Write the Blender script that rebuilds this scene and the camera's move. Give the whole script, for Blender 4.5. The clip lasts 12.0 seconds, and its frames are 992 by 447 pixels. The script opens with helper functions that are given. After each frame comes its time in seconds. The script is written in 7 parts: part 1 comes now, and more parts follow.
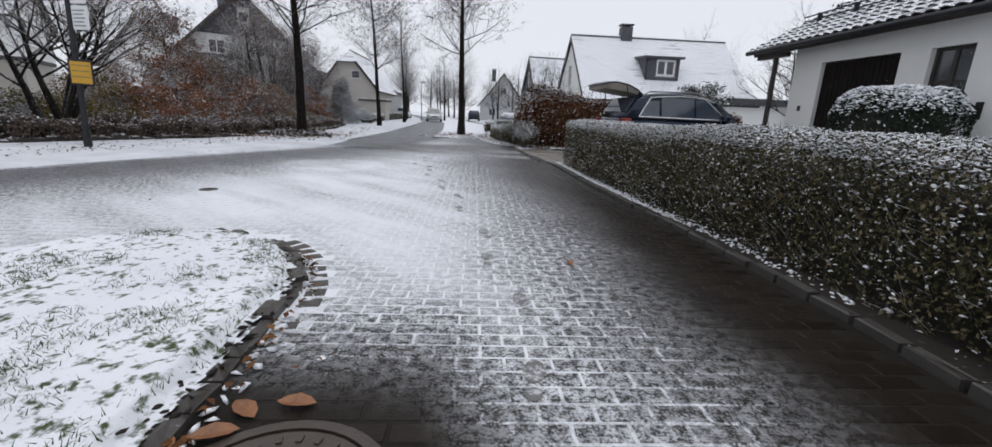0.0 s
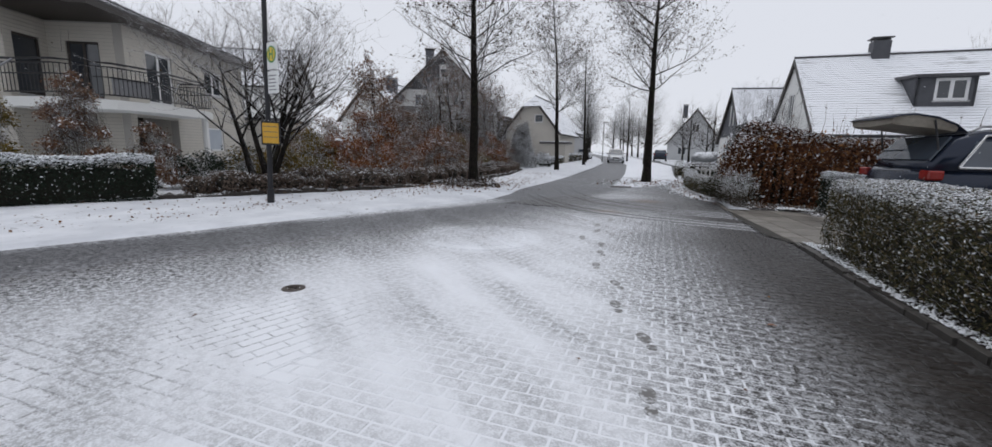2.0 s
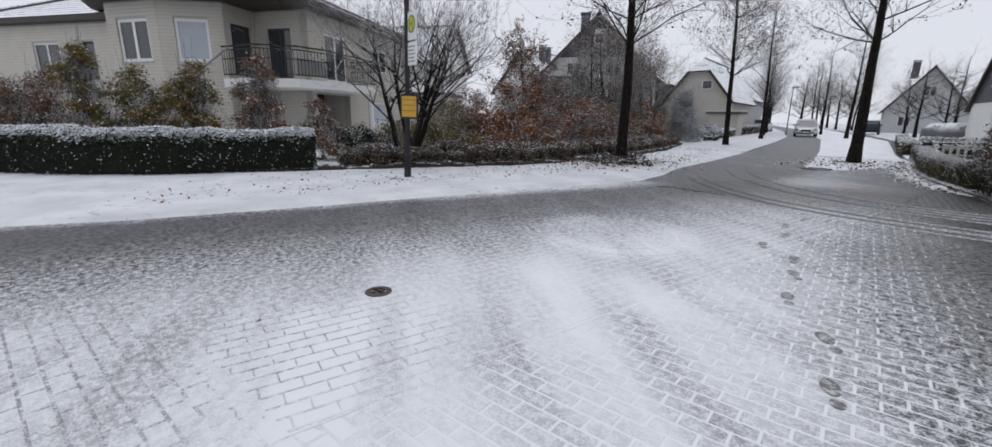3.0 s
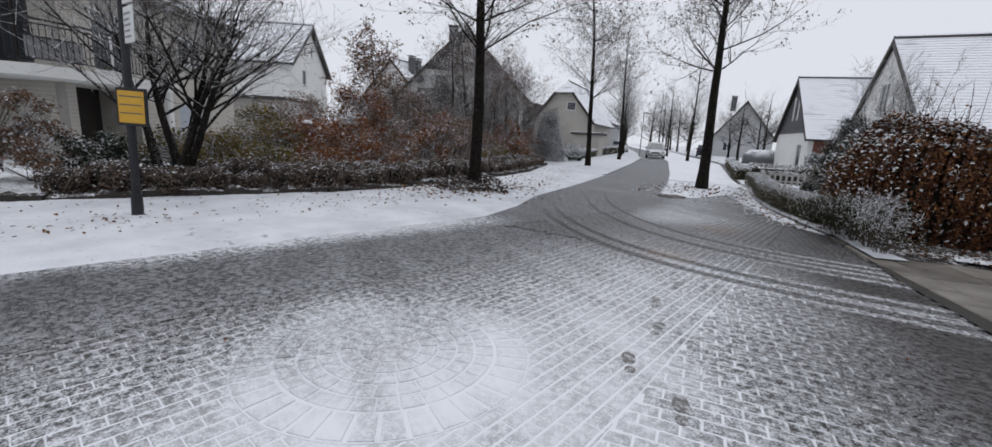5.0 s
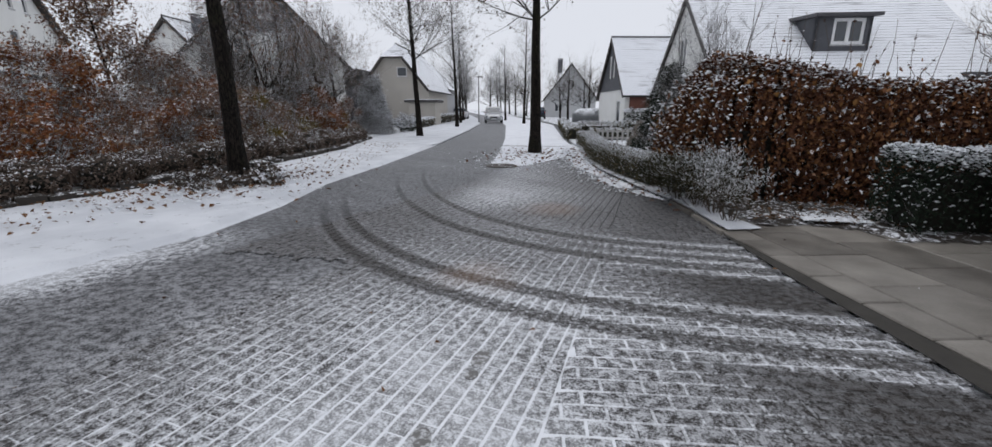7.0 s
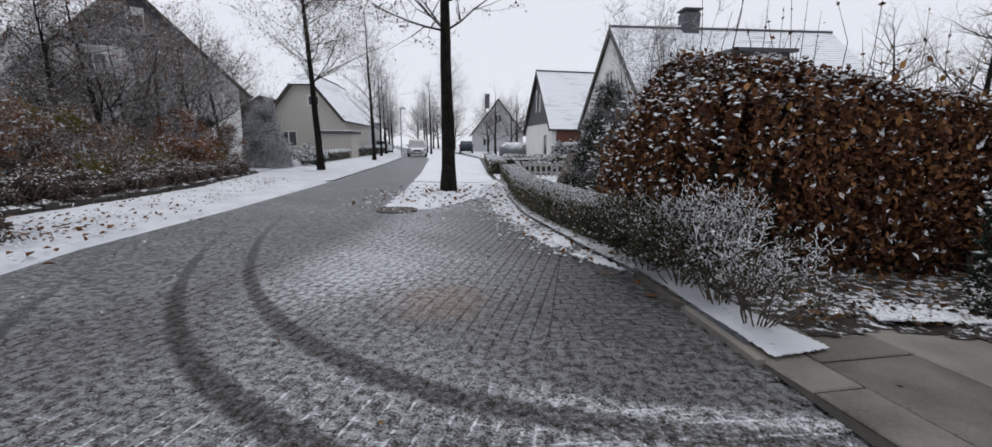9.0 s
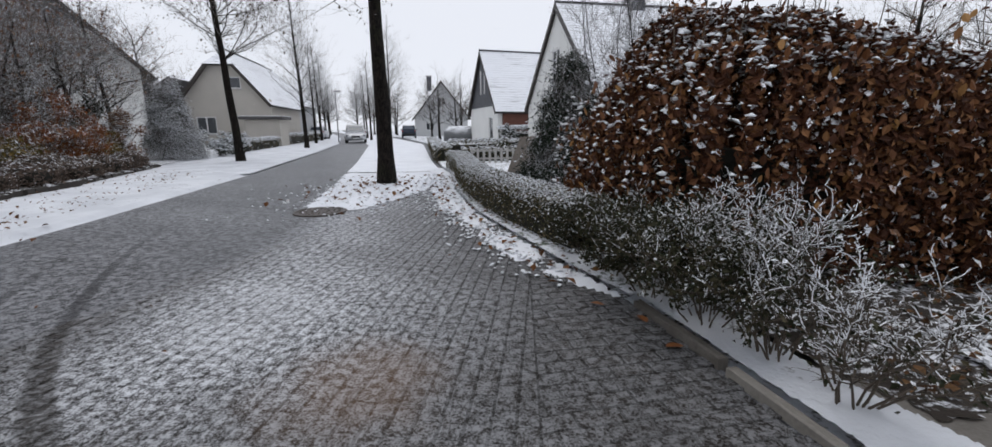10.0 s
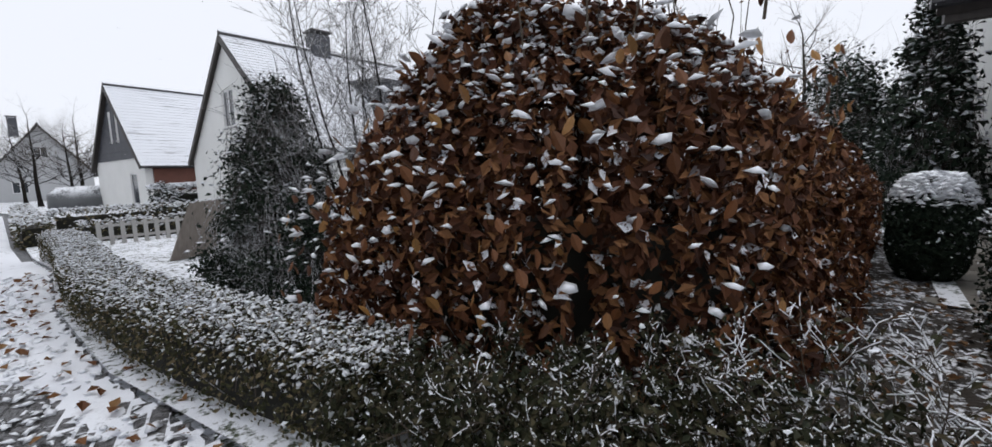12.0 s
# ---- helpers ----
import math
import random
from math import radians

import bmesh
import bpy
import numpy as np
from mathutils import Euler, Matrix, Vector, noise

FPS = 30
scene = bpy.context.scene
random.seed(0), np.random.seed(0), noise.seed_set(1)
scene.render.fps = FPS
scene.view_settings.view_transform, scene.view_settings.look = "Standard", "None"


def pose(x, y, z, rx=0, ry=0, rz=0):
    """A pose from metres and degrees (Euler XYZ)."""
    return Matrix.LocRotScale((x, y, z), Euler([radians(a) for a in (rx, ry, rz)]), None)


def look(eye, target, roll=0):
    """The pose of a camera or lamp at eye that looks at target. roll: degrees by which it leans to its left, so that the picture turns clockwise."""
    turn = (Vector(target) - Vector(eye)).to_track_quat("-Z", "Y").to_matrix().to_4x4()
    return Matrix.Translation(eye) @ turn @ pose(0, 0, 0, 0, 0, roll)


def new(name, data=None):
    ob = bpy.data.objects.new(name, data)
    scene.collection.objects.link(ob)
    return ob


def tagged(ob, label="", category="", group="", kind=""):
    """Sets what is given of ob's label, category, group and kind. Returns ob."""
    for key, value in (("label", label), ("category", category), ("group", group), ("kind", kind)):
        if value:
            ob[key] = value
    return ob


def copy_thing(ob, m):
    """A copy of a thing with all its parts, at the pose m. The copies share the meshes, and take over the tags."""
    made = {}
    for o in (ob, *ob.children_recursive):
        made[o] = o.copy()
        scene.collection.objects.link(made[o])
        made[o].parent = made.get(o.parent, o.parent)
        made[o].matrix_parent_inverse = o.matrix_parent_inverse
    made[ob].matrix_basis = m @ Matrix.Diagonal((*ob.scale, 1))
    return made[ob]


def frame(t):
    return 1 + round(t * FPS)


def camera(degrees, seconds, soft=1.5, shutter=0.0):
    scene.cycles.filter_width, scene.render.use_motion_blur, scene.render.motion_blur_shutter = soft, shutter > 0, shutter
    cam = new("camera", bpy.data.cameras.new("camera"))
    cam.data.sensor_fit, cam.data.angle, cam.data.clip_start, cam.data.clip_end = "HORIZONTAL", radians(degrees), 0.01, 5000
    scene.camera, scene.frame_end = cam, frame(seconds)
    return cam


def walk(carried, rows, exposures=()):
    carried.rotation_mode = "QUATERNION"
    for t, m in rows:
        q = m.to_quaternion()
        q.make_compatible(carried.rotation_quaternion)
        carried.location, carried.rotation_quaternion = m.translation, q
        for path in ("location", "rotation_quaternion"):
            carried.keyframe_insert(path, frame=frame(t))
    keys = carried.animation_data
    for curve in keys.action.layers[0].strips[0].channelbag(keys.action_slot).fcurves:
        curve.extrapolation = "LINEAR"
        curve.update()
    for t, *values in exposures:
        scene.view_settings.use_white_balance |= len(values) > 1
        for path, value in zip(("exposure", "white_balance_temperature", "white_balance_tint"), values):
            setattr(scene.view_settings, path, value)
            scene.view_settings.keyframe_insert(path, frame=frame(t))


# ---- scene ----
cam = camera(97.0, 12.0)
PATH = [
    (0, (1.065, 0.043, 1.007), (0.902, 1.978, 0.53), 2.4),
    (0.5, (0.976, 0.676, 1.071), (0.786, 2.623, 0.653), 1.6),
    (1, (0.866, 1.309, 1.165), (0.533, 3.261, 0.882), 2.0),
    (1.5, (0.728, 1.928, 1.218), (0.147, 3.821, 0.933), 1.4),
    (2, (0.534, 2.461, 1.273), (-0.396, 4.2, 0.939), 1.2),
    (2.4, (0.375, 2.856, 1.3), (-0.933, 4.328, 0.95), -0.9),
    (2.5, (0.33, 2.96, 1.307), (-1.078, 4.326, 0.919), -0.2),
    (2.7, (0.224, 3.154, 1.296), (-1.244, 4.43, 0.831), 0.9),
    (4.3, (-0.571, 5.167, 1.387), (-1.581, 6.819, 0.888), 0.4),
    (4.5, (-0.649, 5.395, 1.385), (-1.752, 6.99, 0.895), -0.0),
    (5, (-0.743, 6.037, 1.389), (-1.779, 7.702, 0.998), 3.1),
    (5.5, (-0.767, 6.714, 1.351), (-1.643, 8.467, 0.95), 2.8),
    (6, (-0.775, 7.361, 1.341), (-1.267, 9.245, 0.885), 2.1),
    (6.5, (-0.835, 8.005, 1.323), (-1.324, 9.892, 0.875), 0.4),
    (6.7, (-0.857, 8.258, 1.316), (-1.32, 10.137, 0.81), -0.0),
    (8.3, (-0.786, 10.518, 1.169), (-1.132, 12.438, 0.73), -0.2),
    (8.5, (-0.793, 10.765, 1.154), (-1.065, 12.7, 0.729), -0.2),
    (9, (-0.779, 11.381, 1.152), (-0.919, 13.345, 0.8), 0.5),
    (9.5, (-0.857, 11.986, 1.136), (-0.91, 13.941, 0.718), 2.2),
    (10, (-0.858, 12.59, 1.159), (-0.761, 14.543, 0.737), -0.4),
    (10.5, (-0.844, 13.225, 1.133), (-0.303, 15.121, 0.793), 1.9),
    (10.9, (-0.761, 13.688, 1.131), (0.091, 15.463, 0.78), -0.2),
    (11, (-0.754, 13.804, 1.133), (0.161, 15.55, 0.798), -0.0),
    (11.5, (-0.751, 14.287, 1.195), (0.492, 15.839, 0.977), 0.5),
    (12, (-0.686, 14.796, 1.251), (0.625, 16.29, 1.026), -2.1),
]
walk(cam, [(t, look(eye, target, roll)) for t, eye, target, roll in PATH], exposures=((0.0, 0.07), (1.2, -0.04), (6.5, -0.03), (8.5, 0.02), (10.0, 0.14), (11.0, 0.19), (12.0, 0.26)))

# ---- world, sun ----
world = bpy.data.worlds.new("overcast")
scene.world = world
world.use_nodes = True
wt = world.node_tree
bg = wt.nodes["Background"]
sky = wt.nodes.new("ShaderNodeTexSky")
sky.sky_type, sky.sun_disc = "NISHITA", False
sky.sun_elevation, sky.sun_rotation = radians(70), radians(350)
# a closed cloud layer: the clear sky's colour is almost lost in an even grey
cloud = wt.nodes.new("ShaderNodeMix")
cloud.data_type, cloud.blend_type = "RGBA", "MIX"
cloud.inputs["Factor"].default_value = 0.97
cloud.inputs["B"].default_value = (7.55, 7.8, 8.5, 1)
wt.links.new(sky.outputs["Color"], cloud.inputs["A"])
wt.links.new(cloud.outputs["Result"], bg.inputs["Color"])
bg.inputs["Strength"].default_value = 0.1

sun_data = bpy.data.lights.new("sun", "SUN")
sun_data.energy, sun_data.angle, sun_data.color = 0.6, radians(40), (1.0, 0.97, 0.93)
sun = new("sun", sun_data)
sun.matrix_world = look((0, 0, 30), (2, -5, 0))

# ---- node helpers ----


class Nodes:
    """Short hand for building a material's node tree."""

    def __init__(self, name):
        self.mat = bpy.data.materials.new(name)
        self.mat.use_nodes = True
        self.tree = self.mat.node_tree
        self.bsdf = self.tree.nodes["Principled BSDF"]
        self.pos = self.add("ShaderNodeNewGeometry").outputs["Position"]

    def add(self, kind):
        return self.tree.nodes.new(kind)

    def put(self, socket, value):
        if isinstance(value, bpy.types.NodeSocket):
            self.tree.links.new(value, socket)
        elif isinstance(value, tuple) and len(value) == 3 and socket.type == "RGBA":
            socket.default_value = (*value, 1)
        else:
            socket.default_value = value

    def math(self, op, a, b=0.0, c=0.0, clamp=False):
        n = self.add("ShaderNodeMath")
        n.operation, n.use_clamp = op, clamp
        for s, v in zip(n.inputs, (a, b, c)):
            self.put(s, v)
        return n.outputs[0]

    def step(self, x, lo, hi, a=0.0, b=1.0):
        n = self.add("ShaderNodeMapRange")
        n.interpolation_type = "SMOOTHSTEP"
        for k, v in zip(("Value", "From Min", "From Max", "To Min", "To Max"), (x, lo, hi, a, b)):
            self.put(n.inputs[k], v)
        return n.outputs["Result"]

    def noise(self, scale, detail=3.0, rough=0.55, vector=None, stretch=None):
        n = self.add("ShaderNodeTexNoise")
        v = vector or self.pos
        if stretch:
            m = self.add("ShaderNodeMapping")
            self.put(m.inputs["Vector"], v)
            m.inputs["Scale"].default_value = stretch
            v = m.outputs[0]
        self.put(n.inputs["Vector"], v)
        n.inputs["Scale"].default_value, n.inputs["Detail"].default_value, n.inputs["Roughness"].default_value = scale, detail, rough
        return n.outputs["Fac"]

    def mix(self, f, a, b):
        n = self.add("ShaderNodeMix")
        n.data_type = "RGBA"
        for k, v in (("Factor", f), ("A", a), ("B", b)):
            self.put(next(s for s in n.inputs if s.name == k and s.enabled), v)
        return next(s for s in n.outputs if s.enabled)

    def xyz(self, v=None):
        n = self.add("ShaderNodeSeparateXYZ")
        self.put(n.inputs[0], v or self.pos)
        return n.outputs

    def bump(self, height, strength=0.4, distance=0.01):
        n = self.add("ShaderNodeBump")
        n.inputs["Strength"].default_value, n.inputs["Distance"].default_value = strength, distance
        self.put(n.inputs["Height"], height)
        self.put(self.bsdf.inputs["Normal"], n.outputs[0])

    def up(self):
        g = self.add("ShaderNodeNewGeometry")
        return self.xyz(g.outputs["Normal"])[2]

    def island(self):
        return self.add("ShaderNodeNewGeometry").outputs["Random Per Island"]

    def random(self):
        return self.add("ShaderNodeObjectInfo").outputs["Random"]

    def done(self, color, rough=0.8, metal=0.0, spec=None):
        self.put(self.bsdf.inputs["Base Color"], color)
        self.put(self.bsdf.inputs["Roughness"], rough)
        self.put(self.bsdf.inputs["Metallic"], metal)
        if spec is not None:
            self.put(self.bsdf.inputs["Specular IOR Level"], spec)
        return self.mat


SNOW = (0.80, 0.82, 0.86)


def surface(name, a, b, scale=6.0, fine=60.0, rough=0.8, bump=0.3, depth=0.004, metal=0.0, stretch=None, spec=None, vary=0.0):
    """A surface of two tones, mottled at two scales, with fine relief."""
    n = Nodes(name)
    big, small = n.noise(scale, stretch=stretch), n.noise(fine, 2.0, stretch=stretch)
    f = n.math("MULTIPLY_ADD", big, 1.3, n.math("MULTIPLY_ADD", small, 0.7, -0.5), clamp=True)
    if vary:
        f = n.math("MULTIPLY_ADD", n.random(), vary, n.math("MULTIPLY_ADD", f, 1.0, -vary / 2), clamp=True)
    n.bump(n.math("ADD", small, big), bump, depth)
    return n.done(n.mix(f, a, b), n.math("MULTIPLY_ADD", small, 0.2, rough - 0.1), metal, spec)


def capped(name, a, b, cover=0.5, scale=5.0, fine=50.0, rough=0.8, lo=0.25, hi=0.75, stretch=None):
    """The same with snow lying on what faces up; cover: how much of it."""
    n = Nodes(name)
    big, small = n.noise(scale, stretch=stretch), n.noise(fine, 2.0)
    base = n.mix(n.math("MULTIPLY_ADD", small, 0.6, n.math("MULTIPLY_ADD", big, 0.8, -0.2), clamp=True), a, b)
    up = n.step(n.up(), lo, hi)
    thick = n.step(n.math("MULTIPLY_ADD", small, 0.5, n.math("MULTIPLY", big, 0.5)), 0.9 - cover, 1.05 - cover)
    mask = n.math("MULTIPLY", up, thick)
    n.bump(n.math("ADD", small, mask), 0.35, 0.006)
    return n.done(n.mix(mask, base, SNOW), n.math("MULTIPLY_ADD", mask, 0.1, rough))


def leafy(name, a, b, c, snow=0.0, rough=0.6):
    """Leaves: each its own tone between three, some of them white with snow."""
    n = Nodes(name)
    r = n.island()
    col = n.mix(n.step(r, 0.0, 0.6), a, b)
    col = n.mix(n.step(r, 0.6, 1.0), col, c)
    small = n.noise(90.0, 2.0)
    col = n.mix(n.math("MULTIPLY", small, 0.5), col, tuple(0.5 * v for v in a))
    if snow:
        r2 = n.math("FRACT", n.math("MULTIPLY", r, 37.0))
        white = n.math("MULTIPLY", n.step(r2, 1 - snow, 1 - snow + 0.02), n.step(n.noise(60.0, 2.0), 0.38, 0.5))
        col = n.mix(white, col, SNOW)
    return n.done(col, rough, spec=0.15)


CIRCLE = (-2.68, 7.93)  # centre of the round paving pattern


def ground_cover(n, x, y):
    """How much of the roadway the snow covers, 0 to 1, by place."""
    lin = lambda a, b, c: n.math("MULTIPLY_ADD", x, a, n.math("MULTIPLY_ADD", y, b, c))  # noqa: E731
    sway = n.math("MULTIPLY_ADD", n.noise(0.9, 3.0), 0.9, -0.45)
    left = n.math("ADD", lin(0.958, -0.287, 7.93), n.math("MULTIPLY", sway, 0.6))   # metres from the swept lane's outer edge
    right = n.math("ADD", lin(-0.983, -0.185, 3.18), n.math("MULTIPLY", sway, 0.5))  # metres from the kerb under the hedge
    right = n.math("SUBTRACT", right, n.math("ADD", n.step(y, 5.0, 8.5, 0.0, 0.38), n.step(y, 13.5, 16.5, 0.0, -0.2)))
    lane = n.step(left, 0.9, 4.4, 0.13, 1.0)
    walkway = n.math("MULTIPLY", n.step(x, -3.4, -2.3), n.step(y, 13.4, 15.0))
    c = n.math("MULTIPLY", n.math("MAXIMUM", lane, walkway), n.step(right, n.step(y, 3.5, 5.5, 0.5, 0.24), n.step(y, 3.0, 6.0, 2.3, 2.85)))
    # the dusting thins out along the street and thickens again under the trees
    along_y = n.math("MULTIPLY", n.step(y, 4.0, 9.5, 0.9, 0.74), n.step(y, 11.2, 13.4, 1.0, 0.41))
    along_y = n.math("ADD", along_y, n.math("ADD", n.step(y, 13.6, 15.5, 0.0, 0.06), n.step(y, 17.0, 20.0, 0.0, 0.12)))
    c = n.math("MULTIPLY", n.math("MULTIPLY", c, along_y), n.step(y, 1.5, 4.5, 0.86, 1.0))
    rose = n.math("SQRT", n.math("ADD", n.math("POWER", n.math("SUBTRACT", x, CIRCLE[0]), 2.0), n.math("POWER", n.math("SUBTRACT", y, CIRCLE[1]), 2.0)))
    c = n.math("ADD", c, n.step(rose, 1.15, 0.75, 0.0, 0.2))
    # a whiter drift on the inside of the bend
    off = n.math("SQRT", n.math("ADD", n.math("POWER", n.math("ADD", x, 2.25), 2.0), n.math("POWER", n.math("SUBTRACT", y, 15.2), 2.0)))
    c = n.math("ADD", c, n.step(n.math("ADD", off, sway), 1.3, 0.2, 0.0, 0.2))
    c = n.math("ADD", c, n.math("ADD", n.step(y, 4.0, 9.0, 0.0, 0.07), n.step(y, 12.0, 13.6, 0.0, 0.06)))
    # snow pushed up against the verge
    c = n.math("ADD", c, n.math("MULTIPLY", n.step(left, 0.45, -0.25, 0.0, 0.55), n.step(y, 13.0, 11.5)))
    # sheltered wet corner where the walk begins
    start = n.math("SUBTRACT", 1.72, n.math("MULTIPLY", n.math("MAXIMUM", n.math("SUBTRACT", x, 0.7), 0.0), 1.5))
    return n.math("MULTIPLY", c, n.step(n.math("ADD", n.math("SUBTRACT", y, start), n.math("MULTIPLY", sway, 0.4)), -0.45, 0.8, 0.0, 1.0))


def snow_mask(n, bonus=0.0):
    """Share of white at each spot: a dusting of grains, thicker in joints, thinned by wheels."""
    x, y, _ = n.xyz()
    c = ground_cover(n, x, y)
    across = n.math("MULTIPLY_ADD", x, 0.54, n.math("MULTIPLY", y, 0.84))
    length = n.math("MULTIPLY_ADD", x, 0.84, n.math("MULTIPLY", y, -0.54))
    mixed = n.add("ShaderNodeCombineXYZ")
    n.put(mixed.inputs[0], n.math("MULTIPLY", across, 2.2))
    n.put(mixed.inputs[1], n.math("MULTIPLY", length, 0.3))
    streak = n.noise(1.0, 3.0, vector=mixed.outputs[0])
    patch = n.math("ADD", n.math("MULTIPLY_ADD", n.noise(0.6, 3.0), 0.7, -0.35), n.math("MULTIPLY_ADD", streak, 0.8, -0.4))
    c = n.math("MULTIPLY", c, n.math("ADD", 1.0, patch))
    # wheel tracks of a car that turned into the drive
    bend = n.math("POWER", n.math("MAXIMUM", n.math("SUBTRACT", 0.8, x), 0.0), 3.0)
    near = n.math("MULTIPLY", n.step(x, -5.2, -3.8), n.step(x, 1.5, 0.7))
    track, ridge = None, None
    for y0, k in ((11.15, 0.0185), (11.5, 0.0195), (12.5, 0.025), (13.02, 0.03)):
        off = n.math("ABSOLUTE", n.math("SUBTRACT", y, n.math("MULTIPLY_ADD", bend, k, y0)))
        one, rim = n.step(off, 0.13, 0.05), n.step(off, 0.26, 0.10)
        track = one if track is None else n.math("MAXIMUM", track, one)
        ridge = rim if ridge is None else n.math("MAXIMUM", ridge, rim)
    tread = n.step(n.noise(34.0, 2.0), 0.35, 0.62, 0.62, 1.0)
    # snow squeezed out beside the wheels near the drive
    c = n.math("ADD", c, n.math("MULTIPLY", n.math("MULTIPLY", ridge, near), n.step(x, -1.6, 0.5, 0.02, 0.42)))
    c = n.math("MULTIPLY", c, n.math("SUBTRACT", 1.0, n.math("MULTIPLY", n.math("MULTIPLY", track, near), n.math("MULTIPLY", tread, 0.86))))
    c = n.math("MULTIPLY_ADD", c, 1.0 + 0.8 * bonus, n.math("MULTIPLY", n.math("MULTIPLY", n.math("MULTIPLY", n.step(c, 0.1, 0.3, 0.0, 0.8 * bonus), n.step(c, 0.45, 0.8, 1.0, 0.35)), n.step(y, 12.3, 14.0, 1.0, 0.3)), n.step(n.noise(7.0, 3.0), 0.35, 0.62, 0.35, 1.0)), clamp=True)
    if bonus > 0.3:  # further on the joints lie open, dark and wet
        c = n.math("MULTIPLY", c, n.step(y, 12.8, 14.3, 1.0, 0.4))
        c = n.math("MULTIPLY", c, n.math("MAXIMUM", n.step(x, -2.4, -1.2, 0.66, 1.0), n.step(y, 4.2, 6.0, 0.66, 1.0)))
    fine = n.math("MULTIPLY_ADD", n.noise(75.0, 4.0, 0.75), 0.6, n.math("MULTIPLY", n.noise(20.0, 3.0), 0.4))
    grain = n.step(fine, 0.42, 0.58)
    room = n.math("MINIMUM", c, n.math("SUBTRACT", 1.0, c))
    mask = n.math("MULTIPLY_ADD", n.math("MULTIPLY_ADD", grain, 2.0, -1.0), n.math("MULTIPLY", room, 0.9), c, clamp=True)
    return mask, fine, c


def road_material(name, a, b, bonus, rough=0.4, tone=0.0):
    n = Nodes(name)
    mask, grain, c = snow_mask(n, bonus)
    if tone:
        f = n.math("MULTIPLY_ADD", n.random(), 0.5, n.math("MULTIPLY_ADD", n.island(), 0.5, -0.25), clamp=True)
    else:
        f = n.noise(3.0)
    base = n.mix(n.math("MULTIPLY_ADD", grain, 0.6, n.math("MULTIPLY_ADD", f, 0.8, -0.3), clamp=True), a, b)
    n.bump(n.math("MULTIPLY_ADD", mask, 0.8, grain), 0.75, 0.007)
    # rust-coloured stains on the walkway
    x, y, _ = n.xyz()
    rust = None
    for cx, cy, reach in ((-1.4, 14.5, 0.85), (-1.75, 11.9, 0.75), (-2.6, 7.9, 0.6)):
        off = n.math("SQRT", n.math("ADD", n.math("POWER", n.math("SUBTRACT", x, cx), 2.0), n.math("POWER", n.math("SUBTRACT", y, cy), 2.0)))
        one = n.step(n.math("MULTIPLY_ADD", n.noise(2.5, 3.0), 0.5, off), reach, reach - 0.5, 0.0, 0.24 if cy > 9 else 0.08)
        rust = one if rust is None else n.math("MAXIMUM", rust, one)
    col = n.mix(rust, n.mix(n.math("MULTIPLY", mask, 0.97), base, SNOW), (0.30, 0.17, 0.09))
    return n.done(col, n.math("MULTIPLY_ADD", mask, 0.35, rough), spec=0.1)


ASPHALT = road_material("asphalt_dusted", (0.02, 0.02, 0.022), (0.045, 0.045, 0.049), 0.02)
ROSEBED = road_material("rosette_joint", (0.012, 0.010, 0.008), (0.03, 0.027, 0.024), 0.13, 0.8)
JOINT = road_material("joint_bed", (0.012, 0.010, 0.008), (0.03, 0.027, 0.024), 0.42, 0.8)
PAVER = road_material("paving_block", (0.010, 0.007, 0.005), (0.032, 0.025, 0.0195), 0.0, 0.32, tone=1.0)


def snow_field(name, under, amount, scale=3.0, white=SNOW, shade=(0.72, 0.74, 0.79)):
    n = Nodes(name)
    big, mid, small = n.noise(scale * 0.25), n.noise(scale * 2.2, 4.0), n.noise(38.0, 3.0)
    h = n.math("MULTIPLY_ADD", mid, 0.5, n.math("MULTIPLY_ADD", small, 0.3, n.math("MULTIPLY", big, 0.2)))
    mask = n.step(h, 0.62 - amount * 0.3, 0.72 - amount * 0.3)
    tint = n.mix(n.step(n.noise(1.2), 0.3, 0.7), white, shade)
    n.bump(h, 0.6, 0.03)
    return n.done(n.mix(mask, n.mix(small, under, tuple(0.4 * v for v in under)), tint), 0.85)


LAWN = snow_field("snowy_lawn", (0.045, 0.062, 0.022), 0.72, 6.0)
ISLE = snow_field("snowy_island_lawn", (0.062, 0.088, 0.026), 0.74, 6.0)
FRESH = snow_field("fresh_snow", (0.3, 0.3, 0.31), 0.95, 2.6, (0.70, 0.72, 0.76), (0.56, 0.58, 0.62))
SOIL = snow_field("damp_soil", (0.022, 0.016, 0.011), 0.12, 6.0)
BEDSOIL = snow_field("leafy_soil", (0.03, 0.021, 0.014), 0.42, 6.0)
LEAFBED = snow_field("leaf_strewn_snow", (0.06, 0.05, 0.04), 0.96, 4.0)
CONCRETE = surface("concrete_slab", (0.075, 0.066, 0.056), (0.27, 0.25, 0.222), 2.6, 55.0, 0.5, 0.5, vary=0.6)
KERB = capped("kerb_stone", (0.03, 0.027, 0.024), (0.08, 0.074, 0.068), 0.2, 6.0, 30.0, 0.5)
ROUGHSTONE = capped("rough_dark_stone", (0.03, 0.026, 0.022), (0.085, 0.075, 0.066), 0.3, 7.0, 34.0, 0.5)
BEDWALL = capped("bed_edging", (0.018, 0.015, 0.012), (0.05, 0.042, 0.035), 0.42, 4.0, 24.0, 0.8)


